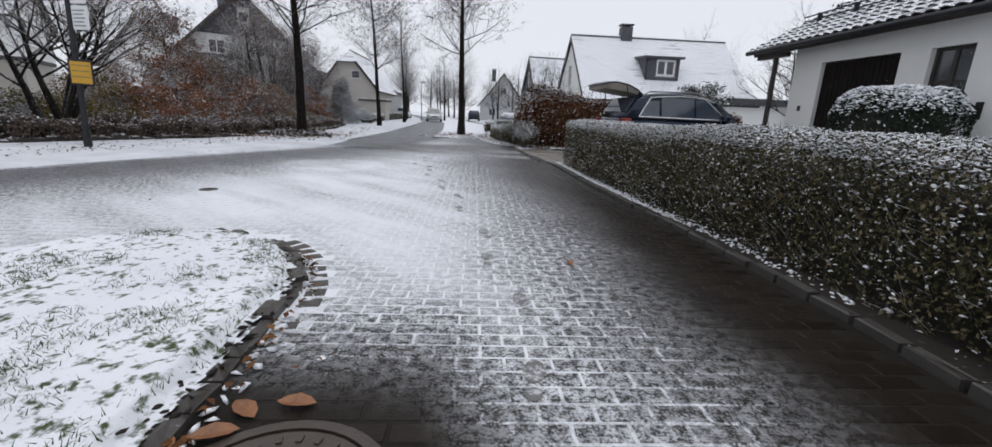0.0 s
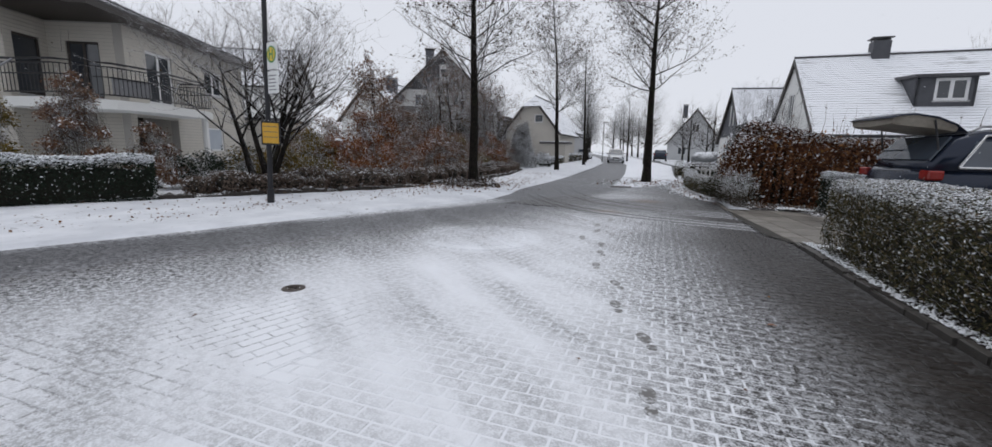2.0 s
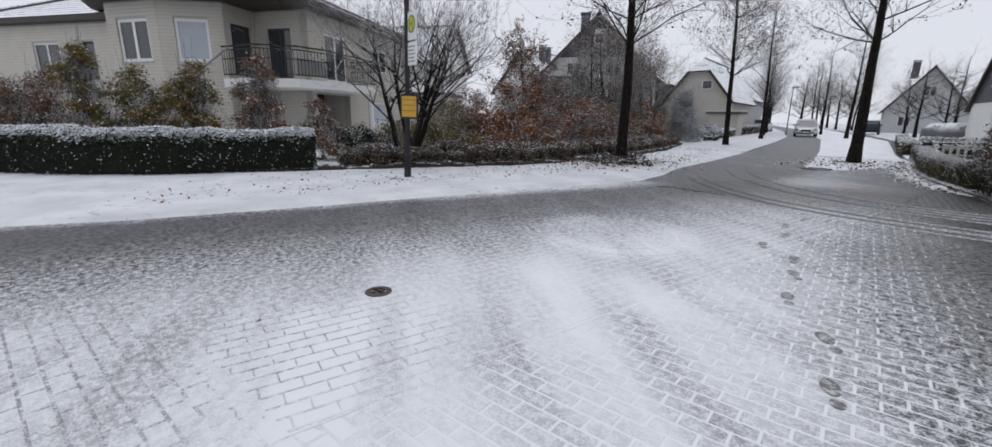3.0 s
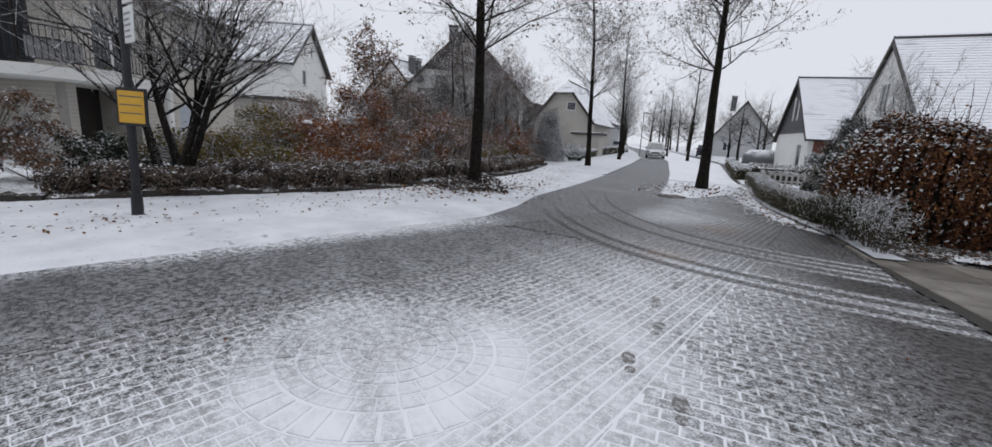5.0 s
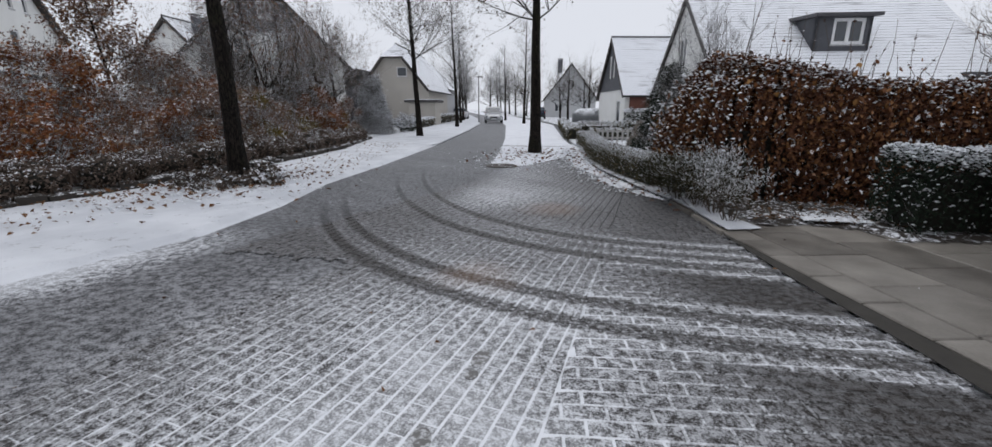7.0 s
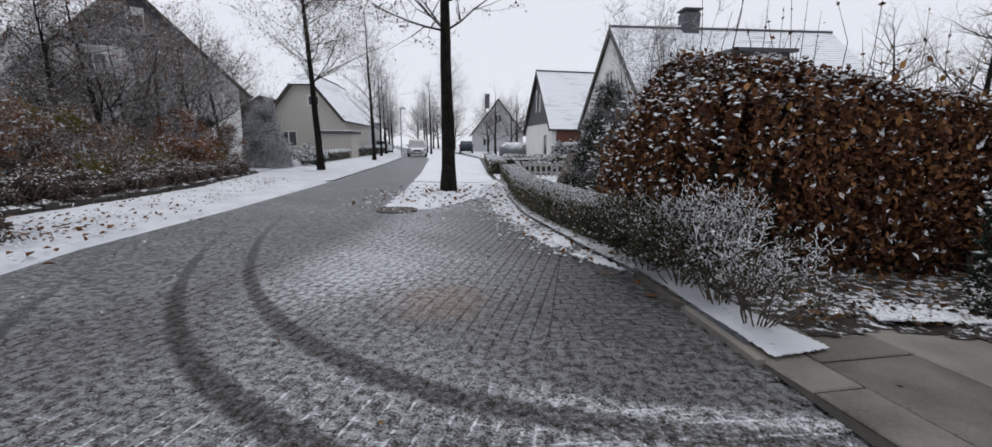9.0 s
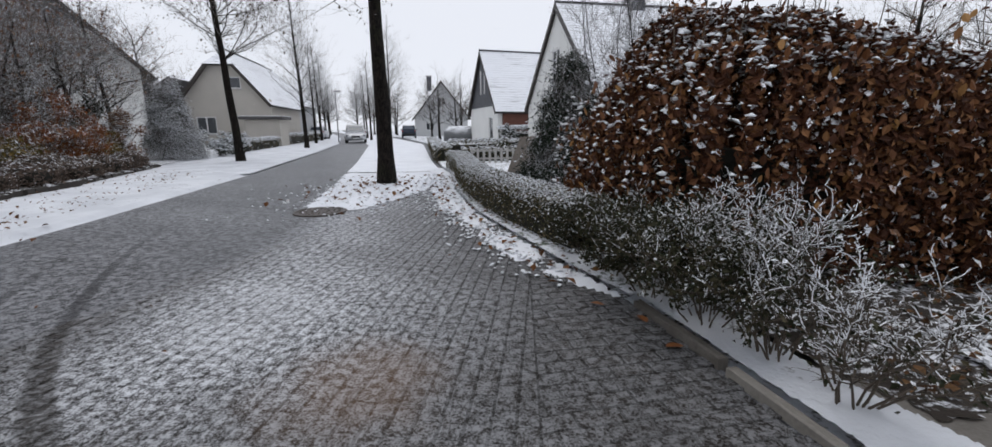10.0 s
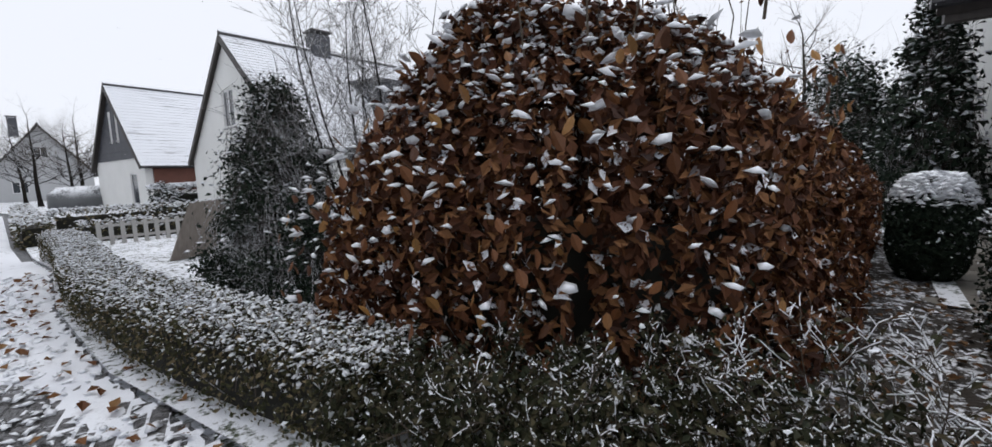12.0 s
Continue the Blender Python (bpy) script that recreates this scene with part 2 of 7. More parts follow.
def bark_material(name):
    """Furrowed wet bark with a trace of moss and snow dust in its cracks."""
    n = Nodes(name)
    ridge = n.noise(26.0, 4.0, 0.65, stretch=(1, 1, 0.22))
    crack = n.step(n.math("ABSOLUTE", n.math("SUBTRACT", ridge, 0.5)), 0.0, 0.09)
    moss = n.step(n.noise(2.2, 3.0), 0.5, 0.7, 0.0, 0.55)
    col = n.mix(crack, (0.005, 0.0042, 0.004), (0.03, 0.024, 0.02))
    col = n.mix(n.math("MULTIPLY", moss, crack), col, (0.026, 0.03, 0.013))
    white = n.math("MULTIPLY", n.step(n.up(), 0.1, 0.6), n.step(n.noise(40.0, 2.0), 0.5, 0.62))
    n.bump(n.math("ADD", ridge, crack), 0.9, 0.02)
    return n.done(n.mix(white, col, SNOW), 0.85, spec=0.12)


BARK = bark_material("bark")
TWIG = capped("frosted_twig", (0.04, 0.032, 0.026), (0.09, 0.07, 0.055), 0.5, 9.0, 60.0, 0.85, lo=0.0, hi=0.45)
# pale snowy twig; on distant trees its paleness paints haze
RIMEHAZE = capped("rime_haze_twig", (0.12, 0.115, 0.11), (0.22, 0.215, 0.21), 0.46, 9.0, 60.0, 0.85, lo=0.0, hi=0.45)
FROST = capped("snowy_twig", (0.05, 0.038, 0.028), (0.115, 0.09, 0.066), 0.28, 20.0, 80.0, 0.85, lo=0.0, hi=0.5)
# near-black colour that paints the shade within hedges and bushes
SHADECORE = surface("painted_inner_shade", (0.006, 0.007, 0.004), (0.018, 0.015, 0.01), 12.0, 60.0, 0.95)
SNOWCLUMP = surface("snow", (0.78, 0.80, 0.84), (0.84, 0.86, 0.89), 8.0, 60.0, 0.9, 0.2)
PRIVET = leafy("privet_leaf", (0.035, 0.038, 0.015), (0.092, 0.083, 0.04), (0.29, 0.225, 0.135), 0.08)
BEECH = leafy("beech_leaf", (0.04, 0.0155, 0.009), (0.115, 0.044, 0.021), (0.31, 0.15, 0.066), 0.07)
RUSSET = leafy("russet_leaf", (0.13, 0.043, 0.018), (0.29, 0.10, 0.036), (0.40, 0.21, 0.09), 0.07)
REDBROWN = leafy("red_brown_leaf", (0.13, 0.065, 0.042), (0.24, 0.13, 0.08), (0.38, 0.27, 0.19), 0.12)
OLIVE = leafy("olive_leaf", (0.085, 0.07, 0.018), (0.19, 0.14, 0.035), (0.32, 0.2, 0.05), 0.06)
BROWNISH = leafy("heather_leaf", (0.075, 0.053, 0.042), (0.15, 0.11, 0.088), (0.28, 0.22, 0.18), 0.03)
BUSHLEAF = leafy("small_bush_leaf", (0.014, 0.018, 0.008), (0.036, 0.037, 0.017), (0.085, 0.07, 0.04), 0.07)
GREYISH = leafy("withered_leaf", (0.05, 0.038, 0.03), (0.11, 0.085, 0.07), (0.19, 0.15, 0.12), 0.12)
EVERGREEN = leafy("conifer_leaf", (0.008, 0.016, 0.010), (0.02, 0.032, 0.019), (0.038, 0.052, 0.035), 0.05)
THUJA = leafy("frosted_conifer_leaf", (0.10, 0.10, 0.085), (0.2, 0.2, 0.18), (0.42, 0.42, 0.41), 0.6)
YELLOW = leafy("linden_leaf", (0.05, 0.03, 0.012), (0.09, 0.058, 0.022), (0.04, 0.03, 0.018), 0.05)
DEADLEAF = leafy("dead_beech_leaf", (0.06, 0.03, 0.014), (0.12, 0.06, 0.025), (0.2, 0.11, 0.05), 0.06)
LITTER = leafy("fallen_leaf", (0.10, 0.04, 0.015), (0.18, 0.08, 0.03), (0.25, 0.14, 0.06), 0.12)
GRASS = leafy("grass_blade", (0.035, 0.06, 0.015), (0.06, 0.09, 0.025), (0.09, 0.10, 0.05), 0.15)
RENDERW = surface("white_render", (0.68, 0.68, 0.66), (0.78, 0.78, 0.76), 0.8, 25.0, 0.9, 0.25)
RENDERB = surface("beige_render", (0.41, 0.385, 0.345), (0.49, 0.46, 0.415), 0.8, 25.0, 0.9, 0.2)
CREAM = surface("cream_brick", (0.50, 0.47, 0.42), (0.58, 0.55, 0.49), 2.0, 25.0, 0.9, 0.2)
MORTAR = surface("mortar", (0.36, 0.34, 0.31), (0.42, 0.40, 0.37), 3.0, 40.0, 0.95, 0.2)
# grey plaster, lightened so that its colour carries distance haze
HAZEDGREY = surface("hazed_grey_render", (0.42, 0.425, 0.43), (0.5, 0.505, 0.51), 0.8, 25.0, 0.9, 0.2)
SLATE = surface("slate_cladding", (0.045, 0.047, 0.055), (0.085, 0.088, 0.1), 2.0, 30.0, 0.6, 0.3)
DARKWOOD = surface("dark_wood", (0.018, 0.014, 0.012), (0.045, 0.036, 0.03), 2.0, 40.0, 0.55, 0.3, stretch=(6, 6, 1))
DOORWOOD = surface("black_stained_board", (0.006, 0.005, 0.0045), (0.018, 0.014, 0.012), 2.0, 40.0, 0.75, 0.3, stretch=(6, 6, 1), spec=0.12)
OLDWOOD = surface("weathered_board", (0.12, 0.10, 0.085), (0.24, 0.21, 0.18), 3.0, 40.0, 0.8, 0.4, stretch=(8, 8, 1))
PALEWOOD = surface("bleached_board", (0.3, 0.29, 0.275), (0.42, 0.41, 0.39), 3.0, 40.0, 0.8, 0.3, stretch=(8, 8, 1))
REDWOOD = surface("red_brown_board", (0.10, 0.035, 0.022), (0.16, 0.06, 0.04), 3.0, 30.0, 0.7, 0.3)


def snowed_roof(name, a, b):
    """Tiles under thin snow, which is blown off in streaks along the courses."""
    n = Nodes(name)
    x, y, z = n.xyz()
    along = n.add("ShaderNodeCombineXYZ")
    n.put(along.inputs[0], n.math("MULTIPLY", x, 0.8))
    n.put(along.inputs[1], n.math("MULTIPLY", y, 0.8))
    n.put(along.inputs[2], n.math("MULTIPLY", z, 8.0))
    streak = n.step(n.noise(1.0, 4.0, vector=along.outputs[0]), 0.54, 0.68)
    where = n.step(n.noise(0.45, 3.0), 0.42, 0.62)
    small = n.noise(14.0, 2.0)
    bare = n.math("MULTIPLY", n.math("MULTIPLY", streak, where), n.math("MULTIPLY_ADD", small, 0.8, 0.2))
    mask = n.math("MULTIPLY", n.step(n.up(), 0.1, 0.4), n.math("SUBTRACT", 1.0, n.math("MULTIPLY", bare, 0.85), clamp=True))
    n.bump(n.math("ADD", small, mask), 0.4, 0.01)
    return n.done(n.mix(mask, n.mix(small, a, b), SNOW), n.math("MULTIPLY_ADD", mask, 0.1, 0.75))


ROOFSNOW = snowed_roof("snowed_roof_tile", (0.05, 0.048, 0.05), (0.10, 0.095, 0.095))
ROOFDARK = capped("thinly_snowed_tile", (0.035, 0.035, 0.04), (0.075, 0.072, 0.078), 0.5, 7.0, 26.0, 0.55, lo=0.1, hi=0.5)
FRAMEW = surface("white_window_frame", (0.68, 0.68, 0.68), (0.76, 0.76, 0.76), 3.0, 40.0, 0.4, 0.1)
METALDK = surface("dark_metal", (0.02, 0.02, 0.022), (0.045, 0.045, 0.05), 5.0, 60.0, 0.45, 0.2, metal=0.6)
METALGR = surface("grey_metal", (0.22, 0.22, 0.23), (0.34, 0.34, 0.35), 5.0, 60.0, 0.4, 0.15, metal=0.8)
IRON = capped("cast_iron", (0.028, 0.02, 0.015), (0.07, 0.052, 0.04), 0.2, 8.0, 50.0, 0.45)
PAINTBLUE = surface("dark_blue_car_paint", (0.012, 0.018, 0.034), (0.017, 0.025, 0.045), 1.0, 30.0, 0.14, 0.02, metal=0.3)
PAINTSILVER = surface("silver_car_paint", (0.45, 0.46, 0.48), (0.52, 0.53, 0.55), 1.0, 30.0, 0.3, 0.02, metal=0.5)
RUBBER = surface("rubber", (0.012, 0.012, 0.012), (0.025, 0.025, 0.025), 8.0, 60.0, 0.85)
REDLENS = surface("red_lens", (0.18, 0.010, 0.007), (0.25, 0.015, 0.01), 8.0, 60.0, 0.2, 0.05)
LINING = surface("tailgate_lining", (0.13, 0.115, 0.095), (0.32, 0.29, 0.245), 2.2, 18.0, 0.5, 0.3, depth=0.01)
SIGNGREEN = surface("sign_green", (0.06, 0.22, 0.06), (0.08, 0.26, 0.08), 3.0, 40.0, 0.4, 0.05)
SIGNYELLOW = surface("sign_yellow", (0.72, 0.50, 0.03), (0.78, 0.56, 0.05), 3.0, 40.0, 0.4, 0.05)
SIGNAMBER = surface("timetable_amber", (0.55, 0.30, 0.02), (0.66, 0.38, 0.04), 6.0, 40.0, 0.35, 0.05)
SIGNWHITE = surface("sign_white", (0.72, 0.73, 0.72), (0.78, 0.79, 0.78), 3.0, 40.0, 0.4, 0.05)
TRIM = surface("bright_window_trim", (0.62, 0.63, 0.64), (0.7, 0.7, 0.71), 5.0, 60.0, 0.25, 0.05, metal=0.7)
BAR = surface("print_bar", (0.10, 0.09, 0.08), (0.14, 0.13, 0.12), 9.0, 60.0, 0.6, 0.05)


def glass_material(name, tint):
    n = Nodes(name)
    streak = n.noise(2.0)
    return n.done(n.mix(streak, tint, tuple(1.6 * v for v in tint)), 0.06, spec=0.8)


PANE = glass_material("window_pane", (0.03, 0.034, 0.04))
BLIND = surface("pale_blind", (0.38, 0.42, 0.47), (0.46, 0.5, 0.54), 2.0, 30.0, 0.5, 0.1)
CARGLASS = glass_material("car_glass", (0.035, 0.045, 0.06))

# ---- mesh helpers ----


def part(name, bm, material, parent=None, label="", smooth=False):
    """Links a bmesh as one mesh object under a thing or a part."""
    me = bpy.data.meshes.new(name)
    bmesh.ops.recalc_face_normals(bm, faces=bm.faces)
    bm.to_mesh(me)
    bm.free()
    for m in material if isinstance(material, (list, tuple)) else (material,):
        me.materials.append(m)
    if smooth:
        me.polygons.foreach_set("use_smooth", [True] * len(me.polygons))
    ob = new(name, me)
    ob.parent = parent
    if label:
        ob["label"] = label
    return ob


def raw(name, verts, faces, material, parent=None, label="", smooth=False):
    """A mesh object from arrays, for large numbers of small faces."""
    me = bpy.data.meshes.new(name)
    verts, faces = np.asarray(verts, np.float32).reshape(-1, 3), np.asarray(faces, np.int32)
    k = faces.shape[1]
    me.vertices.add(len(verts))
    me.vertices.foreach_set("co", verts.ravel())
    me.loops.add(faces.size)
    me.loops.foreach_set("vertex_index", faces.ravel())
    me.polygons.add(len(faces))
    me.polygons.foreach_set("loop_start", np.arange(0, faces.size, k, dtype=np.int32))
    me.polygons.foreach_set("use_smooth", np.full(len(faces), smooth))
    me.update(calc_edges=True)
    me.materials.append(material)
    ob = new(name, me)
    ob.parent = parent
    if label:
        ob["label"] = label
    return ob


def thing(name, m, label, category, group="", kind=""):
    """An empty at a thing's base."""
    ob = new(name)
    ob.empty_display_size = 0.2
    ob.matrix_world = m
    return tagged(ob, label, category, group, kind)


def box(bm, x0, x1, y0, y1, z0, z1, bevel=0.0, m=None):
    made = bmesh.ops.create_cube(bm, size=1.0)["verts"]
    for v in made:
        v.co = Vector((x0 + (v.co.x + 0.5) * (x1 - x0), y0 + (v.co.y + 0.5) * (y1 - y0), z0 + (v.co.z + 0.5) * (z1 - z0)))
    if bevel:
        edges = list({e for v in made for e in v.link_edges})
        out = bmesh.ops.bevel(bm, geom=edges, offset=bevel, segments=1, profile=0.5, affect="EDGES")
        made = list({v for f in out["faces"] for v in f.verts} | {v for v in made if v.is_valid})
    if m is not None:
        bmesh.ops.transform(bm, matrix=m, verts=made)
    return bm


def boxed(*a, **k):
    return box(bmesh.new(), *a, **k)


def prism(bm, outline, z0, z1):
    """An upright prism over a plan outline."""
    low = [bm.verts.new((x, y, z0)) for x, y in outline]
    top = [bm.verts.new((x, y, z1)) for x, y in outline]
    bm.faces.new(top)
    bm.faces.new(low[::-1])
    for i in range(len(low)):
        j = (i + 1) % len(low)
        bm.faces.new((low[i], low[j], top[j], top[i]))
    return bm


def slab(bm, corners, thick):
    """A flat plate with four corners, thickened downwards along its normal."""
    c = [Vector(p) for p in corners]
    nrm = (c[1] - c[0]).cross(c[3] - c[0]).normalized()
    if nrm.z < 0:
        nrm = -nrm
    top = [bm.verts.new(p) for p in c]
    low = [bm.verts.new(p - nrm * thick) for p in c]
    bm.faces.new(top)
    bm.faces.new(low[::-1])
    for i in range(4):
        j = (i + 1) % 4
        bm.faces.new((low[i], low[j], top[j], top[i]))
    return bm


def tube(bm, path, radii, sides=8):
    """A tapered tube along a path."""
    rings = []
    for i, p in enumerate(path):
        p = Vector(p)
        d = (Vector(path[min(i + 1, len(path) - 1)]) - Vector(path[max(i - 1, 0)])).normalized()
        a = d.orthogonal().normalized()
        b = d.cross(a)
        r = radii[i] if isinstance(radii, (list, tuple)) else radii
        rings.append([bm.verts.new(p + r * (math.cos(2 * math.pi * k / sides) * a + math.sin(2 * math.pi * k / sides) * b)) for k in range(sides)])
    for one, two in zip(rings, rings[1:]):
        for k in range(sides):
            bm.faces.new((one[k], one[(k + 1) % sides], two[(k + 1) % sides], two[k]))
    bm.faces.new(rings[0][::-1])
    bm.faces.new(rings[-1])
    return bm


def lathe(bm, profile, sides=24, centre=(0, 0)):
    """A turned body from (radius, height) pairs."""
    rings = [[bm.verts.new((centre[0] + r * math.cos(2 * math.pi * k / sides), centre[1] + r * math.sin(2 * math.pi * k / sides), z)) for k in range(sides)] for r, z in profile]
    for one, two in zip(rings, rings[1:]):
        for k in range(sides):
            bm.faces.new((one[k], one[(k + 1) % sides], two[(k + 1) % sides], two[k]))
    bm.faces.new(rings[0][::-1])
    bm.faces.new(rings[-1])
    return bm


def along(line, step):
    """Points (x, y, angle, distance) at even steps along a plan polyline."""
    out, left, run = [], step / 2, 0.0
    for (x0, y0), (x1, y1) in zip(line, line[1:]):
        length, ang = math.hypot(x1 - x0, y1 - y0), math.atan2(y1 - y0, x1 - x0)
        while left <= length:
            out.append((x0 + (x1 - x0) * left / length, y0 + (y1 - y0) * left / length, ang, run + left))
            left += step
        left -= length
        run += length
    return out


def smoothline(pts, n=8):
    """A rounded polyline through the points."""
    p = [Vector((*q, 0)) for q in pts]
    p = [2 * p[0] - p[1], *p, 2 * p[-1] - p[-2]]
    out = []
    for a, b, c, d in zip(p, p[1:], p[2:], p[3:]):
        for k in range(n):
            t = k / n
            v = 0.5 * (2 * b + (c - a) * t + (2 * a - 5 * b + 4 * c - d) * t * t + (3 * b - a - 3 * c + d) * t ** 3)
            out.append((v.x, v.y))
    return out + [tuple(pts[-1])]


rng = np.random.default_rng(7)


def unit(v):
    return v / np.maximum(np.linalg.norm(v, axis=-1, keepdims=True), 1e-9)


def leaves(name, at, face, size, material, parent=None, label="", spread=0.7, ratio=0.55, fold=0.25):
    """Folded leaves at points, each turned about its facing direction. Four triangles a leaf."""
    n = len(at)
    nrm = unit(np.asarray(face, float) + rng.normal(0, spread, (n, 3)))
    a = unit(np.cross(nrm, rng.normal(0, 1, (n, 3))))
    b = np.cross(nrm, a)
    s = size * rng.uniform(0.65, 1.35, (n, 1))
    w = s * ratio
    tip, tail = at + a * s * 0.5, at - a * s * 0.5
    mid = at - a * s * 0.05
    one, two = mid + b * w * 0.5 + nrm * w * fold, mid - b * w * 0.5 + nrm * w * fold
    verts = np.stack([tail, one, tip, two], 1).reshape(-1, 3)
    i = np.arange(n)[:, None] * 4
    faces = np.concatenate([i + np.array([[0, 1, 2]]), i + np.array([[0, 2, 3]])])
    return raw(name, verts, faces, material, parent, label)


def clumps(name, at, size, material, parent=None, label=""):
    """Small lumps of lying snow: flattened bodies of uneven outline."""
    n, k = len(at), 5
    s = size * rng.uniform(0.5, 1.4, (n, 1))
    nrm = unit(np.array([0, 0, 1.0]) + rng.normal(0, 0.3, (n, 3)))
    a = unit(np.cross(nrm, rng.normal(0, 1, (n, 3))))
    b = np.cross(nrm, a) * rng.uniform(0.45, 0.85, (n, 1))
    ang = np.arange(k) * 2 * np.pi / k
    reach = s[:, None] * rng.uniform(0.6, 1.3, (n, k, 1))
    ring = at[:, None] + reach * (np.cos(ang)[None, :, None] * a[:, None] + np.sin(ang)[None, :, None] * b[:, None])
    up = nrm * s * 0.4
    verts = np.concatenate([ring, (at + up)[:, None], (at - up * 0.3)[:, None]], 1).reshape(-1, 3)
    q = np.arange(k)
    tri = np.concatenate([np.stack([q, (q + 1) % k, np.full(k, k)], 1), np.stack([(q + 1) % k, q, np.full(k, k + 1)], 1)])
    faces = (np.arange(n)[:, None, None] * (k + 2) + tri[None]).reshape(-1, 3)
    return raw(name, verts, faces, material, parent, label, smooth=True)


def sticks(name, p0, p1, r0, r1, material, parent=None, label="", sides=4):
    """Tapered tubes, one for each pair of points."""
    p0, p1 = np.asarray(p0, float), np.asarray(p1, float)
    r0, r1 = np.broadcast_to(r0, len(p0)), np.broadcast_to(r1, len(p0))
    d = unit(p1 - p0)
    ref = np.where(np.abs(d[:, 2:3]) > 0.9, [[1.0, 0, 0]], [[0, 0, 1.0]])
    a = unit(np.cross(d, ref))
    b = np.cross(d, a)
    k = np.arange(sides) * 2 * np.pi / sides
    ring = np.cos(k)[None, :, None] * a[:, None] + np.sin(k)[None, :, None] * b[:, None]
    verts = np.concatenate([p0[:, None] + ring * r0[:, None, None], p1[:, None] + ring * r1[:, None, None]], 1).reshape(-1, 3)
    j = np.arange(sides)
    quad = np.stack([j, (j + 1) % sides, (j + 1) % sides + sides, j + sides], 1)
    faces = (np.arange(len(p0))[:, None, None] * 2 * sides + quad[None]).reshape(-1, 4)
    return raw(name, verts, faces, material, parent, label, smooth=True)

# ---- ground, road, verges ----
ROAD_LEFT = [(-15, -22), (-9.2, -3.0), (-7.75, 2.0), (-7.0, 3.7), (-6.5, 5.7), (-6.05, 7.7), (-5.4, 10.5), (-4.95, 12.4), (-5.15, 13.9), (-5.65, 15.7), (-6.0, 18.8), (-6.9, 24.8), (-9.2, 37), (-12.2, 51), (-19, 75), (-30, 110), (-80, 260)]
BED_LINE = [(-26, -10), (-14.6, 1.8), (-11.95, 4.35), (-10.75, 7.5), (-9.85, 9.9), (-8.95, 12.1), (-8.6, 13.9), (-8.7, 16), (-8.95, 19.2), (-9.5, 22.4), (-11.2, 27.5), (-13.0, 33), (-16.0, 44), (-22.5, 66), (-36, 110), (-86, 260)]
ROAD_RIGHT = [(-3.4, 19.05), (-3.9, 22.4), (-5.1, 29), (-8.6, 46), (-15.6, 72), (-26, 108), (-75, 260)]
KERB_RIGHT = [(3.4, -6), (3.1, -1.5), (2.97, 0.6), (2.86, 2.3), (2.56, 4.1), (2.2, 5.7), (1.85, 7.45), (1.58, 9.2), (1.45, 10.0)]
DRIVE_EDGE = [(1.45, 10.0), (1.05, 10.7), (0.9, 11.5), (0.7, 12.4), (0.5, 13.6)]
STRIP_EDGE = [(0.5, 13.6), (0.2, 15.4)]
LOW_HEDGE_FOOT = [(0.2, 15.4), (-0.12, 16.3), (-0.8, 18.6), (-1.2, 21.1), (-1.45, 24.4), (-1.8, 26.1), (-2.2, 29), (-4.4, 48), (-10.5, 75), (-20, 108), (-68, 260)]


def sheet(name, outline, z, material, label="", category=""):
    bm = bmesh.new()
    bm.faces.new([bm.verts.new((x, y, z)) for x, y in outline])
    bmesh.ops.triangulate(bm, faces=bm.faces)
    ob = part(name, bm, material)
    return tagged(ob, label, category, kind="structure")


def inside(x, y, outline):
    """Which of the points lie in the outline."""
    x, y = np.asarray(x), np.asarray(y)
    hit = np.zeros(x.shape, bool)
    for (x0, y0), (x1, y1) in zip(outline, outline[1:] + outline[:1]):
        cross = ((y0 > y) != (y1 > y)) & (x < (x1 - x0) * (y - y0) / (y1 - y0 + 1e-12) + x0)
        hit ^= cross
    return hit


def rough_sheet(name, outline, z, step, relief, material, label, category="", within=None, rim=0.0):
    """A sheet of small uneven cells, for ground that is seen from near by."""
    xs, ys = [p[0] for p in outline], [p[1] for p in outline]
    x0, x1, y0, y1 = within or (min(xs), max(xs), min(ys), max(ys))
    gx, gy = np.meshgrid(np.arange(x0, x1, step), np.arange(y0, y1, step), indexing="ij")
    zz = np.array([noise.noise((a * 1.3, b * 1.3, 3.1)) + 0.5 * noise.noise((a * 5, b * 5, 9.2)) for a, b in zip(gx.ravel(), gy.ravel())]).reshape(gx.shape) * relief + z
    if rim:
        grown = inside(gx, gy, outline)
        for _ in range(3):
            grown = grown & np.roll(grown, 1, 0) & np.roll(grown, -1, 0) & np.roll(grown, 1, 1) & np.roll(grown, -1, 1)
        zz = np.where(grown, zz, zz - rim)
    jx, jy = gx + rng.uniform(-0.3, 0.3, gx.shape) * step, gy + rng.uniform(-0.3, 0.3, gx.shape) * step
    keep = inside(gx[:-1, :-1] + step / 2, gy[:-1, :-1] + step / 2, outline)
    idx = np.arange(gx.size).reshape(gx.shape)
    faces = np.stack([idx[:-1, :-1], idx[1:, :-1], idx[1:, 1:], idx[:-1, 1:]], -1)[keep]
    used, faces = np.unique(faces, return_inverse=True)
    verts = np.stack([jx, jy, zz], -1).reshape(-1, 3)[used]
    ob = raw(name, verts, faces.reshape(-1, 4), material, smooth=True)
    return tagged(ob, label, category, kind="structure")


